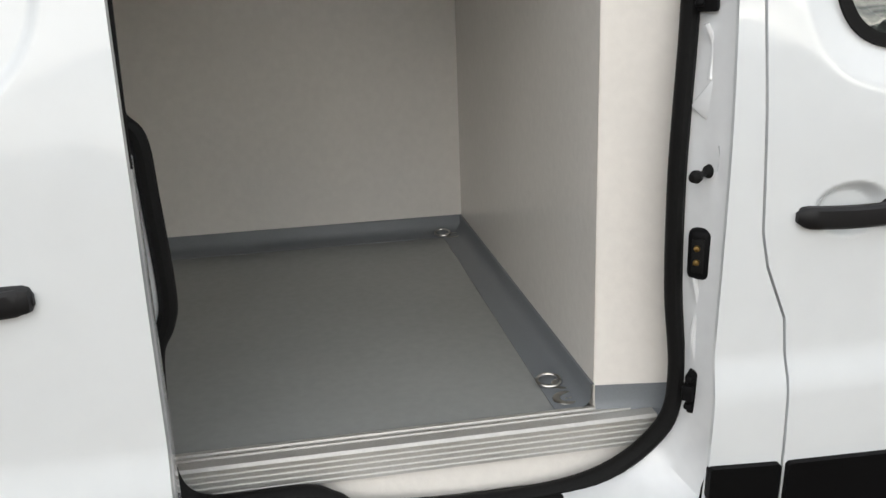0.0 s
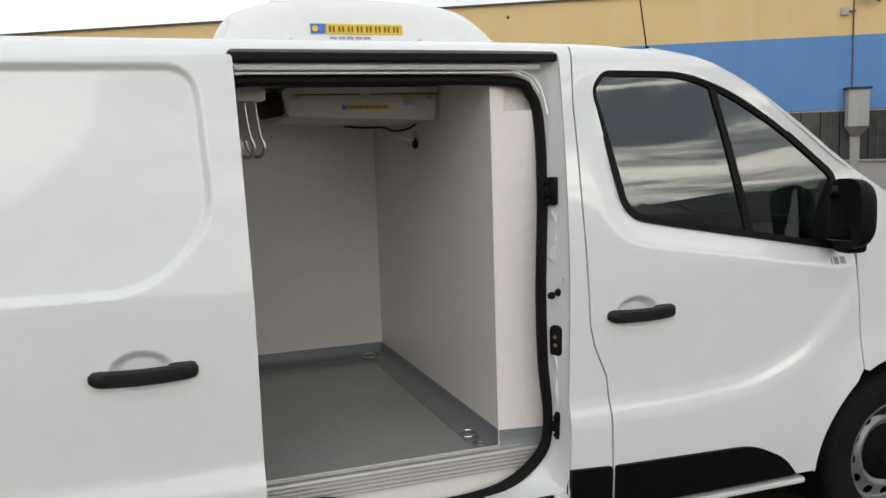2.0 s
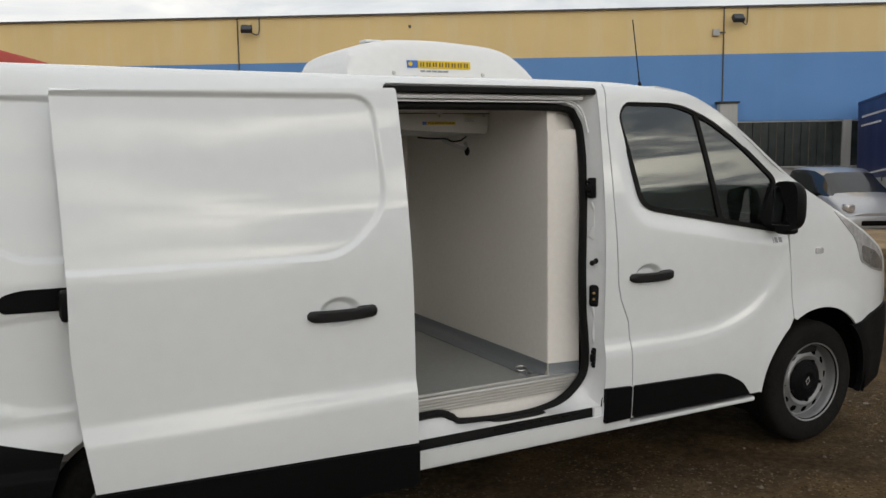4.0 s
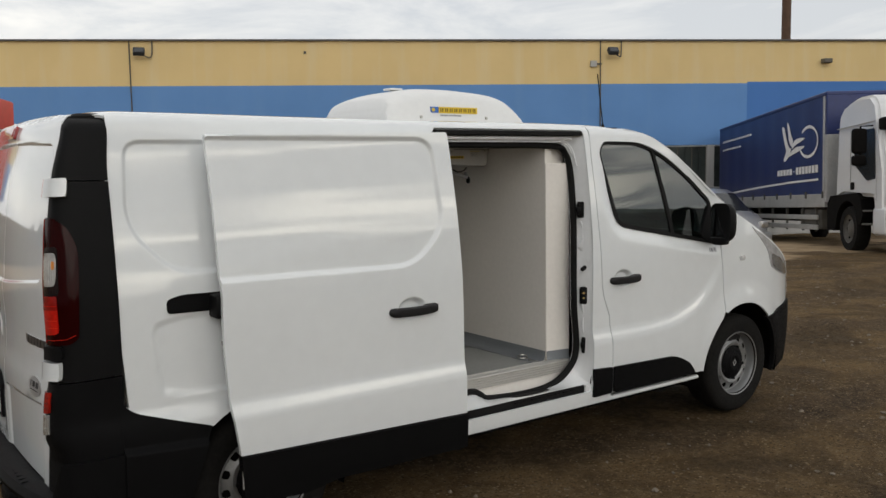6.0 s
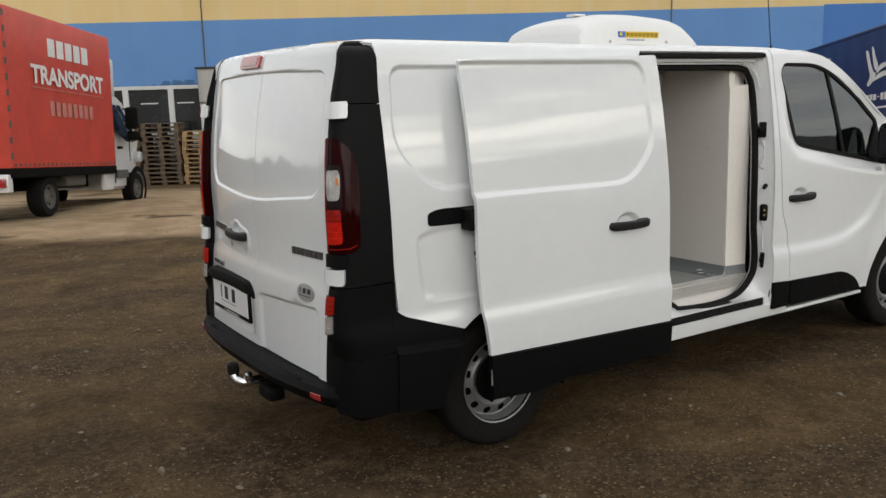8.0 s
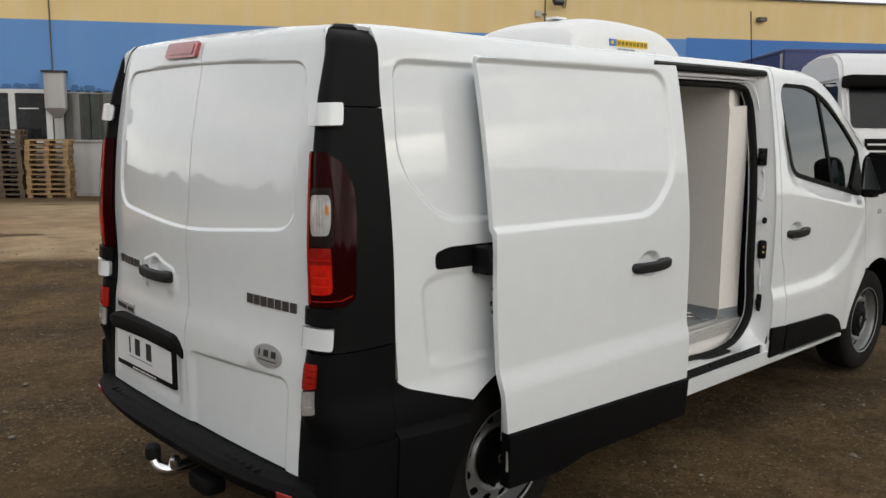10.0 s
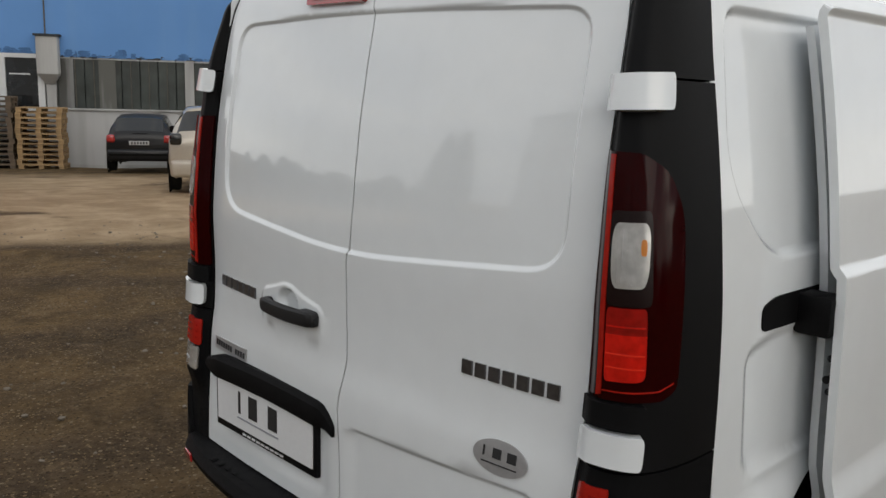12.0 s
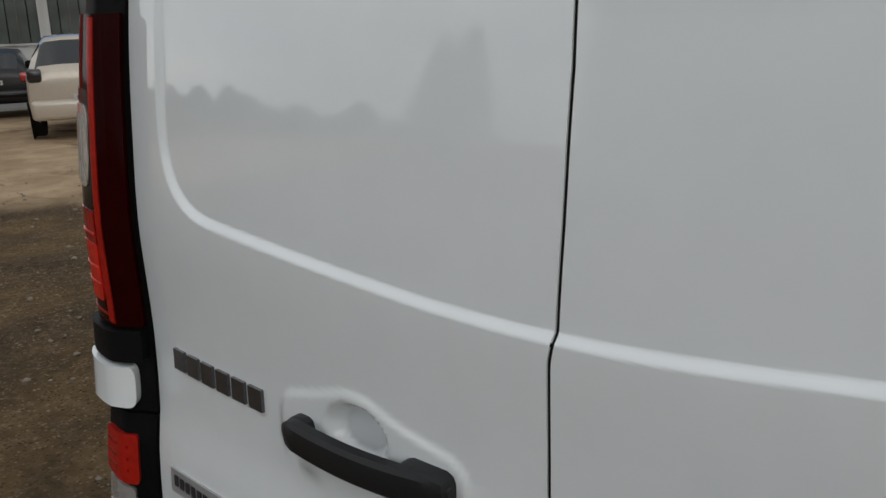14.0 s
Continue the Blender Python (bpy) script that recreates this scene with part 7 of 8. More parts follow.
HATCH = [(0.0, 0.34, 0.80, 0.86, 0.72, 0.62), (0.02, 0.30, 0.90, 0.96, 0.77, 0.66), (0.09, 0.26, 0.93, 1.05, 0.80, 0.66), (0.34, 0.24, 0.93, 1.37, 0.815, 0.56), (0.55, 0.22, 0.92, 1.41, 0.82, 0.57), (1.15, 0.20, 0.90, 1.43, 0.825, 0.58), (1.75, 0.20, 0.88, 1.42, 0.825, 0.58), (2.15, 0.20, 0.87, 1.36, 0.82, 0.57), (2.55, 0.20, 0.87, 1.13, 0.81, 0.60), (2.82, 0.20, 0.86, 0.95, 0.81, 0.66), (3.2, 0.22, 0.80, 0.87, 0.79, 0.64), (3.6, 0.24, 0.66, 0.76, 0.72, 0.56), (3.78, 0.28, 0.52, 0.60, 0.60, 0.46)]
MPV = [(0.0, 0.36, 0.90, 0.97, 0.76, 0.66), (0.04, 0.32, 1.0, 1.10, 0.82, 0.70), (0.15, 0.28, 1.02, 1.40, 0.855, 0.64), (0.32, 0.25, 1.01, 1.58, 0.87, 0.61), (0.7, 0.22, 1.0, 1.63, 0.875, 0.62), (1.4, 0.2, 0.98, 1.64, 0.875, 0.62), (2.0, 0.2, 0.96, 1.62, 0.875, 0.62), (2.5, 0.2, 0.95, 1.52, 0.87, 0.61), (2.95, 0.2, 0.95, 1.28, 0.865, 0.64), (3.35, 0.2, 0.94, 1.06, 0.86, 0.70), (3.7, 0.22, 0.86, 0.97, 0.84, 0.68), (4.05, 0.24, 0.72, 0.86, 0.78, 0.60), (4.27, 0.28, 0.55, 0.62, 0.64, 0.48)]
HWIN = {"side": {3, 4, 5, 6, 7}, "end": {2, 7, 8}}
MWIN = {"side": {3, 4, 5, 6, 7, 8}, "end": {2, 7, 8}}


def scaled(st, sx, sy, sz):
    return [(x * sx, zu * sz, zb * sz, zt * sz, wb * sy, wt * sy) for x, zu, zb, zt, wb, wt in st]


def park(x, y, heading):
    """heading: degrees from +x of the car's forward direction."""
    return pose(x, y, float(ground_z(x, y)) - 0.01, 0, 0, heading)


car("dark grey small hatchback parked facing the wall", park(7.37, 19.2, 60), M_CARDARK, HATCH, (0.62, 3.08), 0.29, 0.86, 1.64, HWIN, 0.76, "parked cars")
car("pale gold hatchback parked facing the wall", park(5.35, 11.65, 60), M_CARCREAM, scaled(HATCH, 1.09, 1.07, 1.04), (0.72, 3.3), 0.31, 0.95, 1.76, HWIN, 0.62, "parked cars", False, M_CARGLASS)
car("silver people carrier parked by the wall", park(20.2, 12.8, 240), M_CARSILVER, MPV, (0.72, 3.48), 0.31, 1.02, 1.75, MWIN, 0.72, "parked cars", True)


def tarp_box(parent, x0, x1, w, z0, z1, mat, ribs=7):
    """A lorry's tarpaulin cover, slightly drawn in between its posts."""
    bm = bmesh.new()
    n = ribs * 4
    rings = []
    for i in range(n + 1):
        t = i / n
        x = x0 + (x1 - x0) * t
        dip = 0.022 * math.sin(math.pi * ((t * ribs) % 1.0)) ** 2
        rings.append([bm.verts.new((x, s * (w - (dip if 0.1 < k < 0.95 else 0)), z0 + (z1 - z0) * k)) for s, k in ((-1, 0), (-1, 0.3), (-1, 0.7), (-1, 0.985), (-0.975, 1.0), (0.975, 1.0), (1, 0.985), (1, 0.7), (1, 0.3), (1, 0))])
    for i in range(n):
        for j in range(9):
            bm.faces.new((rings[i][j], rings[i + 1][j], rings[i + 1][j + 1], rings[i][j + 1]))
    bm.faces.new(rings[0])
    bm.faces.new(rings[-1])
    bmesh.ops.recalc_face_normals(bm, faces=bm.faces[:])
    return part("tarpaulin", bm, mat, parent, "", True)


def text_part(name, body, size, mat, parent, m, bold=0.0):
    cu = bpy.data.curves.new(name, "FONT")
    cu.body, cu.size, cu.extrude, cu.offset = body, size, 0.002, bold
    cu.align_x, cu.align_y = "CENTER", "CENTER"
    tmp = bpy.data.objects.new(name, cu)
    scene.collection.objects.link(tmp)
    dg = bpy.context.evaluated_depsgraph_get()
    me = bpy.data.meshes.new_from_object(tmp.evaluated_get(dg))
    bpy.data.objects.remove(tmp)
    bpy.data.curves.remove(cu)
    me.materials.clear()
    me.materials.append(mat)
    ob = new(name, me)
    ob.parent = parent
    ob.matrix_basis = m
    return ob


# red tarpaulin lorry: x forwards, right side at -y
red = thing("box_lorry", "small lorry with red tarpaulin cover and white cab", "lorry", m=park(-0.58, 13.0, 54.4) @ pose(0, 0, 0, 0, 4.0, 0))
L0, L1, LW = -1.60, 2.36, 1.08
tarp_box(red, L0, L1, LW, 0.86, 3.43, M_TARP_RED, 6)
part("load_bed", box_bm((L0 - 0.02, -LW - 0.01, 0.70), (L1 + 0.02, LW + 0.01, 0.86), 0.02), M_UNDER, red)
bm = bmesh.new()
for k in range(26):
    x = L0 + 0.08 + (L1 - L0 - 0.16) * k / 25
    add_box(bm, (x - 0.02, -LW - 0.012, 0.885), (x + 0.02, -LW - 0.001, 0.93))
part("eyelets", bm, M_TRUCKGREY, red)["kind"] = "stuff"
bm = bmesh.new()
for k in range(10):
    add_box(bm, (L0 - 0.02, -LW - 0.012, 1.0 + 0.25 * k), (L0 + 0.03, -LW + 0.004, 1.10 + 0.25 * k))
part("corner_lacing", bm, M_TRUCKGREY, red)["kind"] = "stuff"
part("chassis", box_bm((L0, -0.45, 0.45), (3.9, 0.45, 0.70), 0.02), M_UNDER, red)
part("side_box", box_bm((0.45, -0.95, 0.50), (1.25, -0.55, 0.78), 0.03), M_TRUCKGREY, red, "", True)
part("rear_bar", box_bm((L0 - 0.10, -1.04, 0.47), (L0 + 0.05, 1.04, 0.76), 0.02), M_TRUCKWHITE, red, "", True)
for y in (-0.82, 0.82):
    part("tail_lamp", box_bm((L0 - 0.14, y - 0.19, 0.55), (L0 - 0.09, y + 0.19, 0.69), 0.015), M_RED3, red, "red and amber lamp cluster", True)
    part("mudguard", box_bm((-0.73, y - 0.18, 0.68), (0.17, y + 0.18, 0.73), 0.02), M_UNDER, red)
for x in (-0.28, 3.68):
    for side in (-1, 1):
        simple_wheel(red, x, side * 0.86, 0.35, 0.13 if x < 1 else 0.11, side, M_TRUCKGREY)
# cab
bm = bmesh.new()
prof = [(2.42, 0.38), (2.42, 2.24), (2.55, 2.36), (3.10, 2.36), (3.42, 2.24), (3.98, 1.46), (4.12, 1.30), (4.24, 1.02), (4.28, 0.45), (4.10, 0.36)]
ra, rb = [], []
for x, z in prof:
    inn = 0.16 * max(0, min(1, (z - 1.35) / 1.0)) + 0.30 * max(0, (x - 3.8) / 0.5)
    ra.append(bm.verts.new((x, -1.0 + inn, z)))
    rb.append(bm.verts.new((x, 1.0 - inn, z)))
for i in range(len(prof)):
    j = (i + 1) % len(prof)
    bm.faces.new((ra[i], ra[j], rb[j], rb[i]))
bm.faces.new(ra)
bm.faces.new(rb)
bmesh.ops.recalc_face_normals(bm, faces=bm.faces[:])
bmesh.ops.bevel(bm, geom=bm.edges[:], offset=0.06, segments=3, affect="EDGES")
cab = part("cab", bm, M_TRUCKWHITE, red, "white van-type cab", True)
for sgn in (-1, 1):
    for pts in ([(2.56, 1.62), (2.56, 2.13), (2.98, 2.13), (3.30, 1.70), (3.44, 1.36), (3.20, 1.36)], [(3.06, 2.13), (3.20, 2.13), (3.78, 1.40), (3.50, 1.36), (3.36, 1.70)]):
        bm = bmesh.new()
        va = [bm.verts.new((x, sgn * (1.006 - 0.16 * max(0, (z - 1.35) / 1.0) - 0.30 * max(0, (x - 3.8) / 0.5)), z)) for x, z in pts]
        vb = [bm.verts.new((v.co.x, v.co.y - sgn * 0.02, v.co.z)) for v in va]
        for k in range(len(va)):
            bm.faces.new((va[k], va[(k + 1) % len(va)], vb[(k + 1) % len(va)], vb[k]))
        bm.faces.new(va)
        bmesh.ops.recalc_face_normals(bm, faces=bm.faces[:])
        part("side_window", bm, M_TRUCKGLASS, cab)
bm = bmesh.new()
bm.faces.new([bm.verts.new(c) for c in ((4.00, -0.88, 1.50), (4.00, 0.88, 1.50), (3.47, 0.80, 2.24), (3.47, -0.80, 2.24))])
part("windscreen", bm, M_TRUCKGLASS, cab, "dark windscreen")
part("door_line", box_bm((2.50, -1.004, 0.50), (2.512, -0.98, 1.60)), M_TRUCKGREY, cab)
part("door_line", box_bm((3.32, -1.004, 0.95), (3.332, -0.98, 1.36)), M_TRUCKGREY, cab)
part("door_handle", box_bm((2.70, -1.03, 1.20), (2.90, -0.98, 1.26), 0.012), M_UNDER, cab)
part("side_strip", box_bm((2.55, -1.02, 0.60), (3.14, -0.98, 0.77), 0.02), M_TRUCKGREY, cab, "dark grey door moulding")
part("cab_skirt", box_bm((1.98, -1.0, 0.37), (2.40, -0.90, 0.82), 0.02), M_TRUCKWHITE, cab, "", True)
part("front_wheel_arch", lathe_bm([(0.34, 0.0), (0.45, 0.0), (0.46, 0.02)], 32), M_UNDER, cab).matrix_basis = pose(3.68, -1.003, 0.38)
part("front_bumper", box_bm((3.95, -0.92, 0.34), (4.36, 0.92, 0.72), 0.07, 3), M_TRUCKGREY, cab, "grey plastic bumper", True)
part("headlamp", box_bm((4.02, -0.93, 0.92), (4.22, -0.62, 1.16), 0.05, 3), M_HEADLAMP, cab, "clear headlamp", True)
mirror_r = part("door_mirror", box_bm((3.02, -1.30, 1.62), (3.16, -1.04, 2.08), 0.05, 3), M_UNDER, cab, "black door mirror", True)
part("lower_mirror", box_bm((3.02, -1.30, 1.38), (3.16, -1.06, 1.58), 0.05, 3), M_UNDER, mirror_r, "", True)
part("mirror_arm", tube_bm([(3.30, -0.98, 1.45), (3.10, -1.14, 1.50), (3.10, -1.16, 2.0), (3.25, -0.93, 2.06)], 0.022, 8), M_UNDER, mirror_r)
deflector = part("wind_deflector", box_bm((2.40, -0.92, 2.30), (2.92, 0.92, 3.06), 0.04, 3), M_TRUCKWHITE, cab, "white roof box", True)
part("box_vent", box_bm((2.60, -0.928, 2.74), (2.76, -0.915, 2.92), 0.004), M_SIDEBOARD, deflector)
# lettering: the firm's name as bars, the trade as a word, the number as bars
def bar_word(parent, n, x0, x1, z0, z1, y, mat, gapf=0.25):
    w = (x1 - x0) / n
    for i in range(n):
        a, b = x0 + w * (i + gapf / 2), x0 + w * (i + 1 - gapf / 2)
        part("letter_bar", box_bm((a, y - 0.004, z0), (b, y + 0.004, z1)), mat, parent)


bar_word(red, 5, -0.23, 1.38, 2.77, 3.08, -LW - 0.004, M_WHITEINK)
text_part("lettering", "TRANSPORT", 0.42, M_WHITEINK, red, pose(0.57, -LW - 0.006, 2.415, 90, 0, 0) @ Matrix.Diagonal((1.17, 1, 1, 1)), 0.013)
bar_word(red, 1, -0.82, 1.96, 2.20, 2.215, -LW - 0.004, M_FADED, 0.0)
bar_word(red, 8, -0.27, 1.46, 1.75, 2.00, -LW - 0.004, M_FADED, 0.35)

# blue tarpaulin lorry: x forwards (towards the yard), its right side faces the van
blue = thing("box_lorry", "large lorry with dark blue printed tarpaulin and white cab", "lorry", m=pose(18.59, 5.82, -0.40, 0, 0, 230.3) @ pose(0, 0, 0, 0, -3.1, 0))
B0, B1, BW = -9.5, 0.0, 1.25
tarp_box(blue, B0, B1, BW, 1.30, 3.62, M_TARP_BLUE, 8)
part("front_wall", box_bm((B1 - 0.02, -BW, 1.10), (B1 + 0.14, BW, 2.68), 0.02), M_SIDEBOARD, blue)
part("front_curtain", box_bm((B1 - 0.02, -BW + 0.002, 2.68), (B1 + 0.12, BW - 0.002, 3.60), 0.02), M_TARP_BLUE, blue)
part("roof_edge", box_bm((B0, -BW - 0.02, 3.58), (B1 + 0.12, BW + 0.02, 3.68), 0.03), M_TARP_BLUE, blue)
part("sideboard", box_bm((B0, -BW - 0.01, 0.98), (B1 + 0.05, BW + 0.01, 1.30), 0.015), M_SIDEBOARD, blue, "grey aluminium sideboard")
part("chassis", box_bm((B0, -0.5, 0.60), (2.0, 0.5, 0.98), 0.02), M_UNDER, blue)
for x in (-6.4, -5.2, -4.0, -2.8, -1.6, -0.7):
    part("under_guard_post", box_bm((x - 0.03, -1.2, 0.40), (x + 0.03, -1.15, 1.0)), M_TRUCKGREY, blue)
for z in (0.50, 0.74):
    part("under_guard", box_bm((-5.4, -1.23, z - 0.06), (-0.5, -1.19, z + 0.06), 0.01), M_SIDEBOARD, blue)
part("fuel_tank", box_bm((-1.9, -1.15, 0.45), (-0.5, -0.55, 0.95), 0.06, 3), M_TRUCKGREY, blue, "", True)
for x in (-6.6, 1.28):
    for side in (-1, 1):
        simple_wheel(blue, x, side * 1.05, 0.50, 0.15, side, M_TRUCKGREY)
# front post of the tarpaulin frame
part("corner_post", box_bm((B1 - 0.10, -BW - 0.012, 1.30), (B1 + 0.02, -BW + 0.02, 3.58), 0.008), M_SIDEBOARD, blue, "grey aluminium corner post")
for k in range(9):
    part("board_latch", box_bm((B0 + 0.6 + 1.1 * k, -BW - 0.035, 1.20), (B0 + 0.68 + 1.1 * k, -BW - 0.008, 1.36), 0.006), M_TRUCKGREY, blue)
# cab with roof fairing
bm = bmesh.new()
prof = [(0.53, 1.15), (0.56, 2.70), (0.62, 3.02), (0.80, 3.24), (1.40, 3.36), (2.15, 3.33), (2.48, 3.12), (2.66, 2.80), (2.76, 2.55), (2.98, 1.75), (3.02, 0.62), (2.62, 0.50), (2.50, 1.18), (1.0, 1.26)]
ra = [bm.verts.new((x, -1.20 + 0.16 * max(0, (z - 2.75)), z)) for x, z in prof]
rb = [bm.verts.new((x, 1.20 - 0.16 * max(0, (z - 2.75)), z)) for x, z in prof]
for i in range(len(prof)):
    j = (i + 1) % len(prof)
    bm.faces.new((ra[i], ra[j], rb[j], rb[i]))
bm.faces.new(ra)
bm.faces.new(rb)
bmesh.ops.recalc_face_normals(bm, faces=bm.faces[:])
bmesh.ops.bevel(bm, geom=bm.edges[:], offset=0.075, segments=3, affect="EDGES")
bcab = part("cab", bm, M_TRUCKWHITE, blue, "white lorry cab with roof fairing", True)
for sgn in (-1, 1):
    pts = rounded([(1.57, 1.90), (1.57, 2.62), (2.58, 2.60), (2.64, 1.56), (2.22, 1.53)], 0.05, 3)
    bm = bmesh.new()
    bm.faces.new([bm.verts.new((x, sgn * 1.206, z)) for x, z in pts])
    part("side_window", bm, M_TRUCKGLASS, bcab)
bm = bmesh.new()
bm.faces.new([bm.verts.new(c) for c in ((3.00, -1.10, 1.72), (3.00, 1.10, 1.72), (2.785, 1.07, 2.55), (2.785, -1.07, 2.55))])
part("windscreen", bm, M_TRUCKGLASS, bcab, "dark windscreen")
part("sun_visor", box_bm((2.62, -1.17, 2.54), (3.02, 1.17, 2.80), 0.06, 3), M_UNDER, bcab, "dark sun visor", True)
part("grille", box_bm((2.99, -0.80, 1.0), (3.05, 0.80, 1.50), 0.02), M_UNDER, bcab, "", True)
for z in (1.10, 1.24, 1.38):
    part("grille_slat", box_bm((3.04, -0.76, z - 0.02), (3.065, 0.76, z + 0.02), 0.006), M_TRUCKWHITE, bcab, "", True)
part("front_bumper", box_bm((2.52, -1.22, 0.40), (3.12, 1.22, 0.97), 0.07, 3), M_TRUCKWHITE, bcab, "", True)
for y in (-0.92, 0.92):
    part("headlamp", box_bm((3.04, y - 0.24, 0.62), (3.14, y + 0.26, 0.86), 0.03), M_LAMPW, bcab, "", True)
    part("lamp_frame", box_bm((3.03, y - 0.27, 0.59), (3.125, y + 0.29, 0.89), 0.02), M_UNDER, bcab, "", True)
    for dy in (-0.10, 0.10):
        part("fog_lamp", lathe_bm([(0.0001, 0.0), (0.05, 0.0), (0.06, -0.03)], 14, "x"), M_UNDER, bcab).matrix_basis = pose(3.125, y + dy, 0.50)
arch_bm = bmesh.new()
pts = [(0.16, 1.08), (0.34, 1.24), (1.75, 1.29), (1.98, 1.14), (2.10, 0.80), (1.98, 0.62)] + [(1.28 + 0.62 * math.cos(a), 0.50 + 0.62 * math.sin(a)) for a in frange(radians(12), radians(168), 16)] + [(0.60, 0.45), (0.16, 0.45)]
ra = [arch_bm.verts.new((x, -1.235, z)) for x, z in pts]
rb = [arch_bm.verts.new((x, -0.70, z)) for x, z in pts]
for k in range(len(pts)):
    arch_bm.faces.new((ra[k], ra[(k + 1) % len(pts)], rb[(k + 1) % len(pts)], rb[k]))
arch_bm.faces.new(ra)
bmesh.ops.recalc_face_normals(arch_bm, faces=arch_bm.faces[:])
part("front_wheel_arch", arch_bm, M_UNDER, bcab, "black wheel arch panel")
for z in (0.62, 0.90):
    part("cab_step", box_bm((2.02, -1.22, z - 0.02), (2.50, -0.95, z + 0.02), 0.01), M_TRUCKGREY, bcab)
for z, h in ((2.34, 0.26), (1.94, 0.11)):
    part("door_mirror", box_bm((2.40, -1.62, z - h), (2.54, -1.32, z + h), 0.06, 3), M_UNDER, bcab, "", True)
part("mirror_arm", tube_bm([(2.45, -1.18, 2.66), (2.48, -1.45, 2.64), (2.48, -1.45, 1.8)], 0.02, 6), M_UNDER, bcab)
part("door_handle", box_bm((1.42, -1.23, 1.36), (1.58, -1.19, 1.52), 0.02), M_UNDER, bcab)
part("door_line", box_bm((1.36, -1.204, 1.30), (1.372, -1.19, 2.66)), M_SIDEBOARD, bcab)
part("door_line", box_bm((2.66, -1.204, 1.10), (2.672, -1.19, 1.58)), M_SIDEBOARD, bcab)
part("fairing_line", box_bm((0.58, -1.204, 2.735), (2.60, -1.17, 2.75)), M_SIDEBOARD, bcab)
# printed marks on the tarpaulin: a bird, a ring, lettering bars and a line
YB = -BW - 0.004


def flat_shape(name, pts, mat, parent, y):
    bm = bmesh.new()
    bm.faces.new([bm.verts.new((x, y, z)) for x, z in pts])
    return part(name, bm, mat, parent)


flat_shape("printed_mark", smooth_line([(-3.02, 3.10), (-2.84, 3.09), (-2.66, 2.80), (-2.46, 2.56), (-2.30, 2.50), (-2.44, 2.34), (-2.76, 2.20), (-2.88, 2.26), (-2.70, 2.46), (-2.84, 2.72)], 4, True), M_WHITEINK, blue, YB)
flat_shape("printed_mark", smooth_line([(-2.62, 3.19), (-2.47, 3.14), (-2.34, 2.92), (-2.16, 2.70), (-2.24, 2.56), (-2.42, 2.66), (-2.52, 2.86)], 4, True), M_WHITEINK, blue, YB - 0.001)
flat_shape("printed_mark", smooth_line([(-2.26, 2.50), (-1.98, 2.72), (-1.28, 2.71), (-1.60, 2.64), (-1.96, 2.58)], 4, True), M_WHITEINK, blue, YB - 0.002)
flat_shape("printed_mark", smooth_line([(-2.58, 2.30), (-2.02, 2.51), (-1.32, 2.51), (-1.62, 2.42), (-2.10, 2.36)], 4, True), M_WHITEINK, blue, YB - 0.003)
ring = [(-1.06 + 0.62 * math.cos(a), YB, 2.595 + 0.365 * math.sin(a)) for a in frange(radians(-160), radians(135), 34)]
part("printed_ring", tube_bm(ring, 0.036, 6, False, (1.0, 0.06)), M_WHITEINK, blue)
bar_word(blue, 5, -3.40, -2.20, 1.83, 1.98, YB, M_WHITEINK)
bar_word(blue, 1, -2.14, -2.00, 1.89, 1.92, YB, M_WHITEINK, 0.1)
bar_word(blue, 7, -1.95, -0.38, 1.82, 2.00, YB, M_WHITEINK)
part("printed_line", tube_bm([(-9.2, YB, 1.40), (-6.94, YB, 1.50), (-4.5, YB, 1.58), (-2.4, YB, 1.63), (-0.38, YB, 1.65)], 0.026, 6, False, (1.0, 0.06)), M_WHITEINK, blue)
bar_word(blue, 14, -9.05, -5.80, 3.15, 3.21, YB, M_WHITEINK)
bar_word(blue, 8, -9.10, -6.92, 2.88, 2.94, YB, M_WHITEINK)

# ---- behind the filming side: what the paint and glass mirror ----
hall = thing("industrial_hall", "grey industrial hall with a low gabled roof", "hall")
M_HALL = wall_paint("grey_hall_cladding", (0.20, 0.20, 0.20), (0.13, 0.13, 0.13), 0.6)
bm = bmesh.new()
v = [bm.verts.new(c) for c in ((0, 0, -0.5), (34, 0, -0.5), (34, 0, 5.0), (17, 0, 7.6), (0, 0, 5.0), (0, -30, -0.5), (34, -30, -0.5), (34, -30, 5.0), (17, -30, 7.6), (0, -30, 5.0))]
for f in ((0, 1, 2, 3, 4), (5, 6, 7, 8, 9), (0, 5, 9, 4), (1, 6, 7, 2), (4, 3, 8, 9), (3, 2, 7, 8)):
    bm.faces.new([v[i] for i in f])
bmesh.ops.recalc_face_normals(bm, faces=bm.faces[:])
part("wall", bm, M_HALL, hall)
part("gate", box_bm((12, 0.0, -0.2), (17, 0.06, 4.0)), M_SIDEBOARD, hall)
hall.matrix_basis = pose(16, -34, 0, 0, 0, 8)
car("blue grey hatchback parked across the yard", park(6.6, -13.5, 15), M_CARBLUE, HATCH, (0.62, 3.08), 0.29, 0.86, 1.64, HWIN, 0.76, "parked cars across the yard")
car("silver people carrier parked across the yard", park(11.4, -13.2, 12), M_CARSILVER, MPV, (0.72, 3.48), 0.31, 1.02, 1.75, MWIN, 0.72, "parked cars across the yard", True)
car("dark grey hatchback parked across the yard", park(1.5, -14.0, 170), M_CARDARK, HATCH, (0.62, 3.08), 0.29, 0.86, 1.64, HWIN, 0.76, "parked cars across the yard")

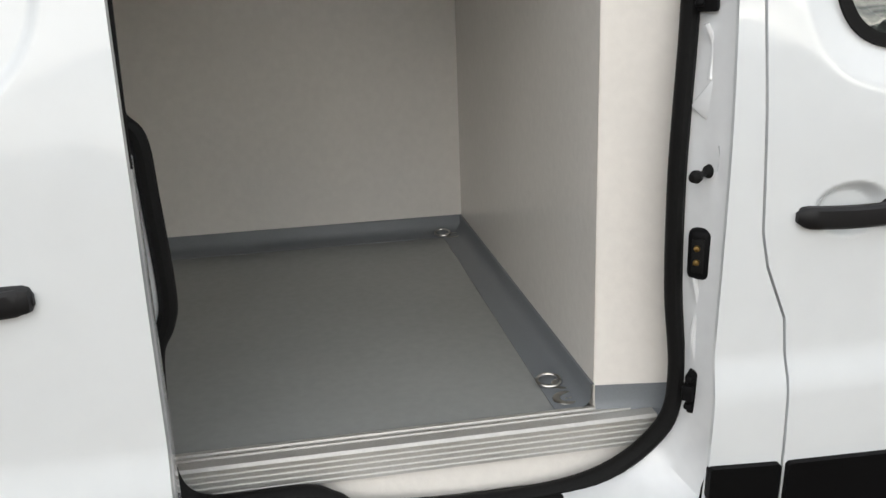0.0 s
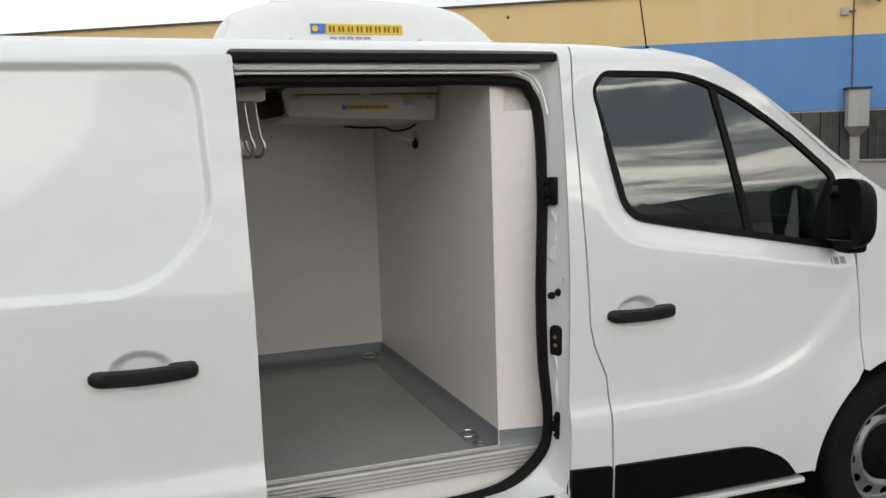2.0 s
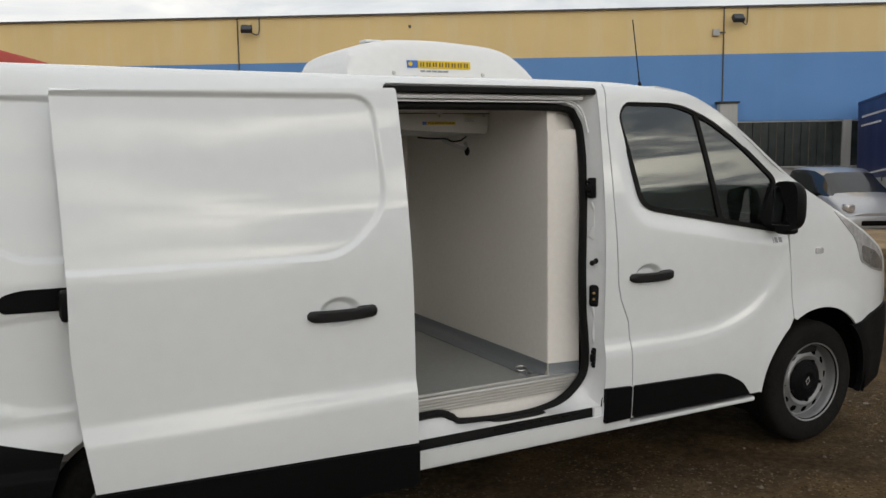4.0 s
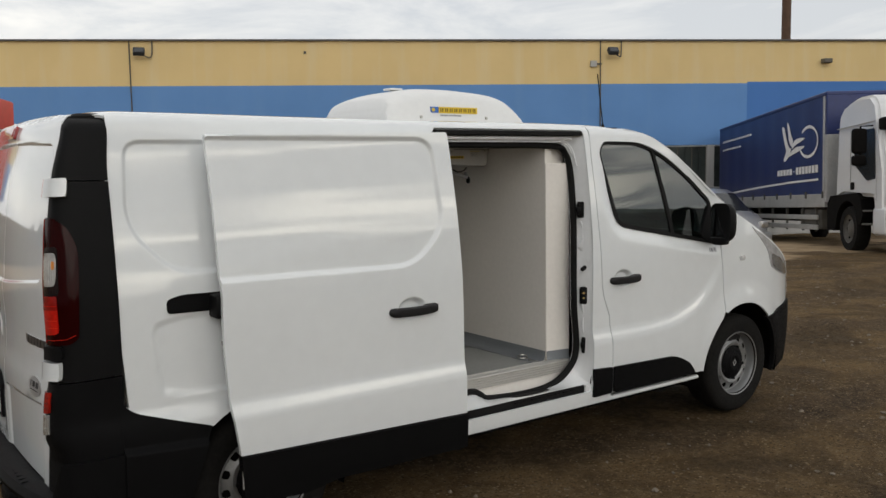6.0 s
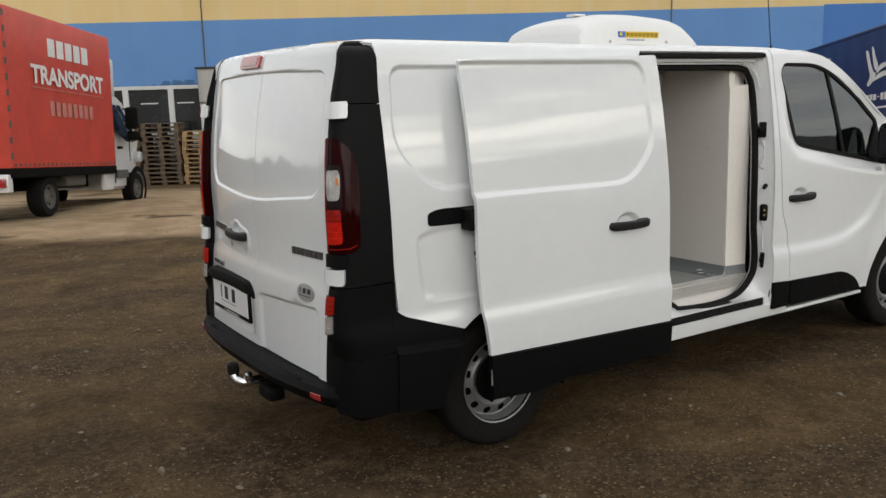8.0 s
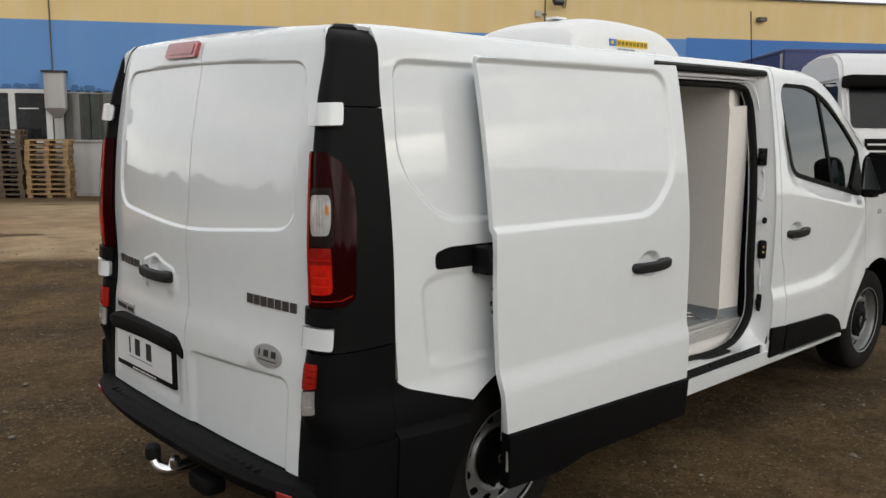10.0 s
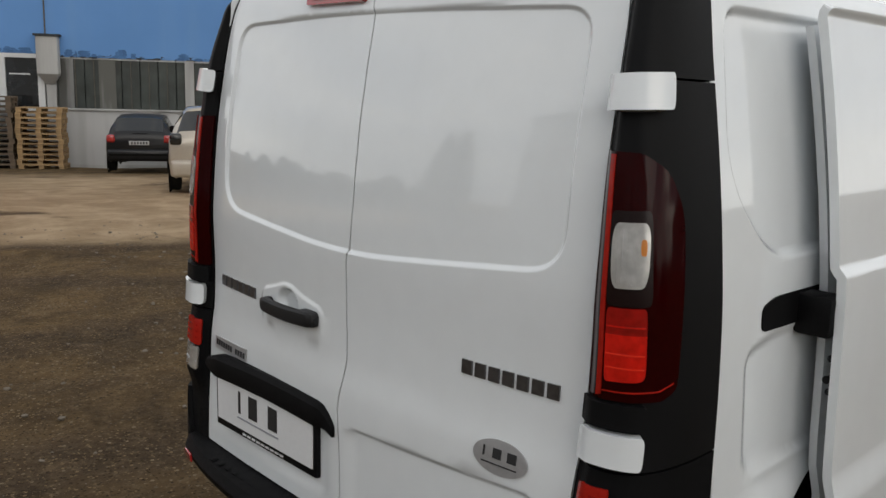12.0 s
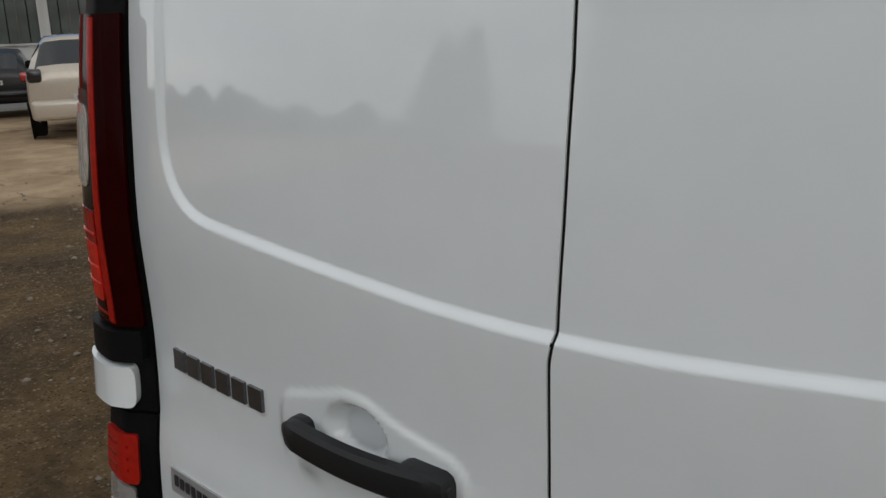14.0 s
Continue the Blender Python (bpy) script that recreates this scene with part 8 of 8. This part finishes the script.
M_BARK = material("dark_bark", (0.06, 0.045, 0.035), 0.9, vary=0.4, scale=5, fine=40)
M_LEAF = material("dark_foliage", (0.12, 0.12, 0.095), 0.9, vary=0.5, scale=1.5, fine=12, spec=0.2)


def tree(x, y, h, seed):
    r = random.Random(seed)
    t = thing("yard_tree", "dark bare-looking tree at the edge of the yard", "tree", "trees along the yard", pose(x, y, -0.1))
    part("trunk", lathe_bm([(0.22, 0.0), (0.16, h * 0.4), (0.03, h * 0.98)], 8, "z"), M_BARK, t, "", True)
    bm = bmesh.new()
    wide = 0.14 if h > 8 else r.uniform(0.35, 0.7)
    for k in range(520):
        f = r.random()
        z = h * (0.16 + 0.84 * f)
        reach = math.sin(math.pi * (0.12 + 0.86 * f)) ** 0.7 * h * wide * (0.35 + 0.65 * r.random()) + 0.12
        a = r.uniform(0, 6.283)
        c = Vector((reach * math.cos(a), reach * math.sin(a), z - 0.25 * reach))
        d = Vector((math.cos(a), math.sin(a), -0.35)).normalized()
        s = Vector((-math.sin(a), math.cos(a), 0))
        ln, wd = r.uniform(0.5, 1.1), r.uniform(0.2, 0.42)
        bm.faces.new([bm.verts.new(p) for p in (c - d * ln * 0.5, c + s * wd, c + d * ln * 0.6 + Vector((0, 0, -0.05)), c - s * wd)])
        bm.faces.new([bm.verts.new(p) for p in (c - d * ln * 0.5, c + Vector((0, 0, wd)), c + d * ln * 0.6, c - Vector((0, 0, wd)))])
    part("crown", bm, M_LEAF, t)


def spruce(x, y, h, seed):
    r = random.Random(seed)
    t = thing("spruce_tree", "dark spruce tree behind the yard", "tree", "spruces behind the yard", pose(x, y, -0.1))
    part("trunk", lathe_bm([(0.20, 0.0), (0.14, h * 0.4), (0.03, h * 0.98)], 8, "z"), M_BARK, t, "", True)
    bm = bmesh.new()
    for k in range(900):
        f = r.random() ** 0.75
        z = h * (0.08 + 0.92 * f)
        tier = 0.7 + 0.3 * ((f * 11) % 1.0)
        reach = (1 - f) ** 0.8 * h * 0.30 * tier * (0.3 + 0.7 * r.random()) + 0.06
        a = r.uniform(0, 6.283)
        c = Vector((reach * math.cos(a), reach * math.sin(a), z - 0.2 * reach))
        d = Vector((math.cos(a), math.sin(a), -0.30)).normalized()
        s = Vector((-math.sin(a), math.cos(a), 0))
        ln, wd = r.uniform(0.3, 0.7), r.uniform(0.08, 0.2)
        bm.faces.new([bm.verts.new(p) for p in (c - d * ln * 0.5, c + s * wd, c + d * ln * 0.6, c - s * wd)])
        bm.faces.new([bm.verts.new(p) for p in (c - d * ln * 0.5, c + Vector((0, 0, wd)), c + d * ln * 0.6, c - Vector((0, 0, wd)))])
    part("crown", bm, M_LEAF, t)


for k, (az, d, h) in enumerate(((140.6, 34, 7.4), (143.0, 33, 8.0))):
    spruce(d * math.cos(radians(az)), d * math.sin(radians(az)), h, 60 + k)
rngt = random.Random(8)
for k in range(26):
    a = radians((112 + 3.2 * k if k < 9 else 196 + 3.8 * (k - 9)) + rngt.uniform(-1, 1))
    d = rngt.uniform(40, 70)
    tree(d * math.cos(a), d * math.sin(a), rngt.uniform(1.8, 3.2), 100 + k)

# grey hall across the yard behind the van
shed = thing("storage_hall", "long pale grey storage hall with a flat roof", "hall")
part("wall", box_bm((-40, -26, -0.5), (-18.2, 9.6, 6.6)), wall_paint("pale_shed_cladding", (0.52, 0.53, 0.54), (0.40, 0.40, 0.40), 0.5), shed)
part("roof", box_bm((-40.3, -26.3, 6.6), (-17.9, 9.9, 6.9), 0.05), M_ROOFEDGE, shed, "dark flat roof edge")
for y in (-19.0, -12.0, -5.0, 2.0):
    gate = part("gate", box_bm((-18.2, y, -0.3), (-18.12, y + 4.0, 3.9)), M_SIDEBOARD, shed, "grey roller gate")
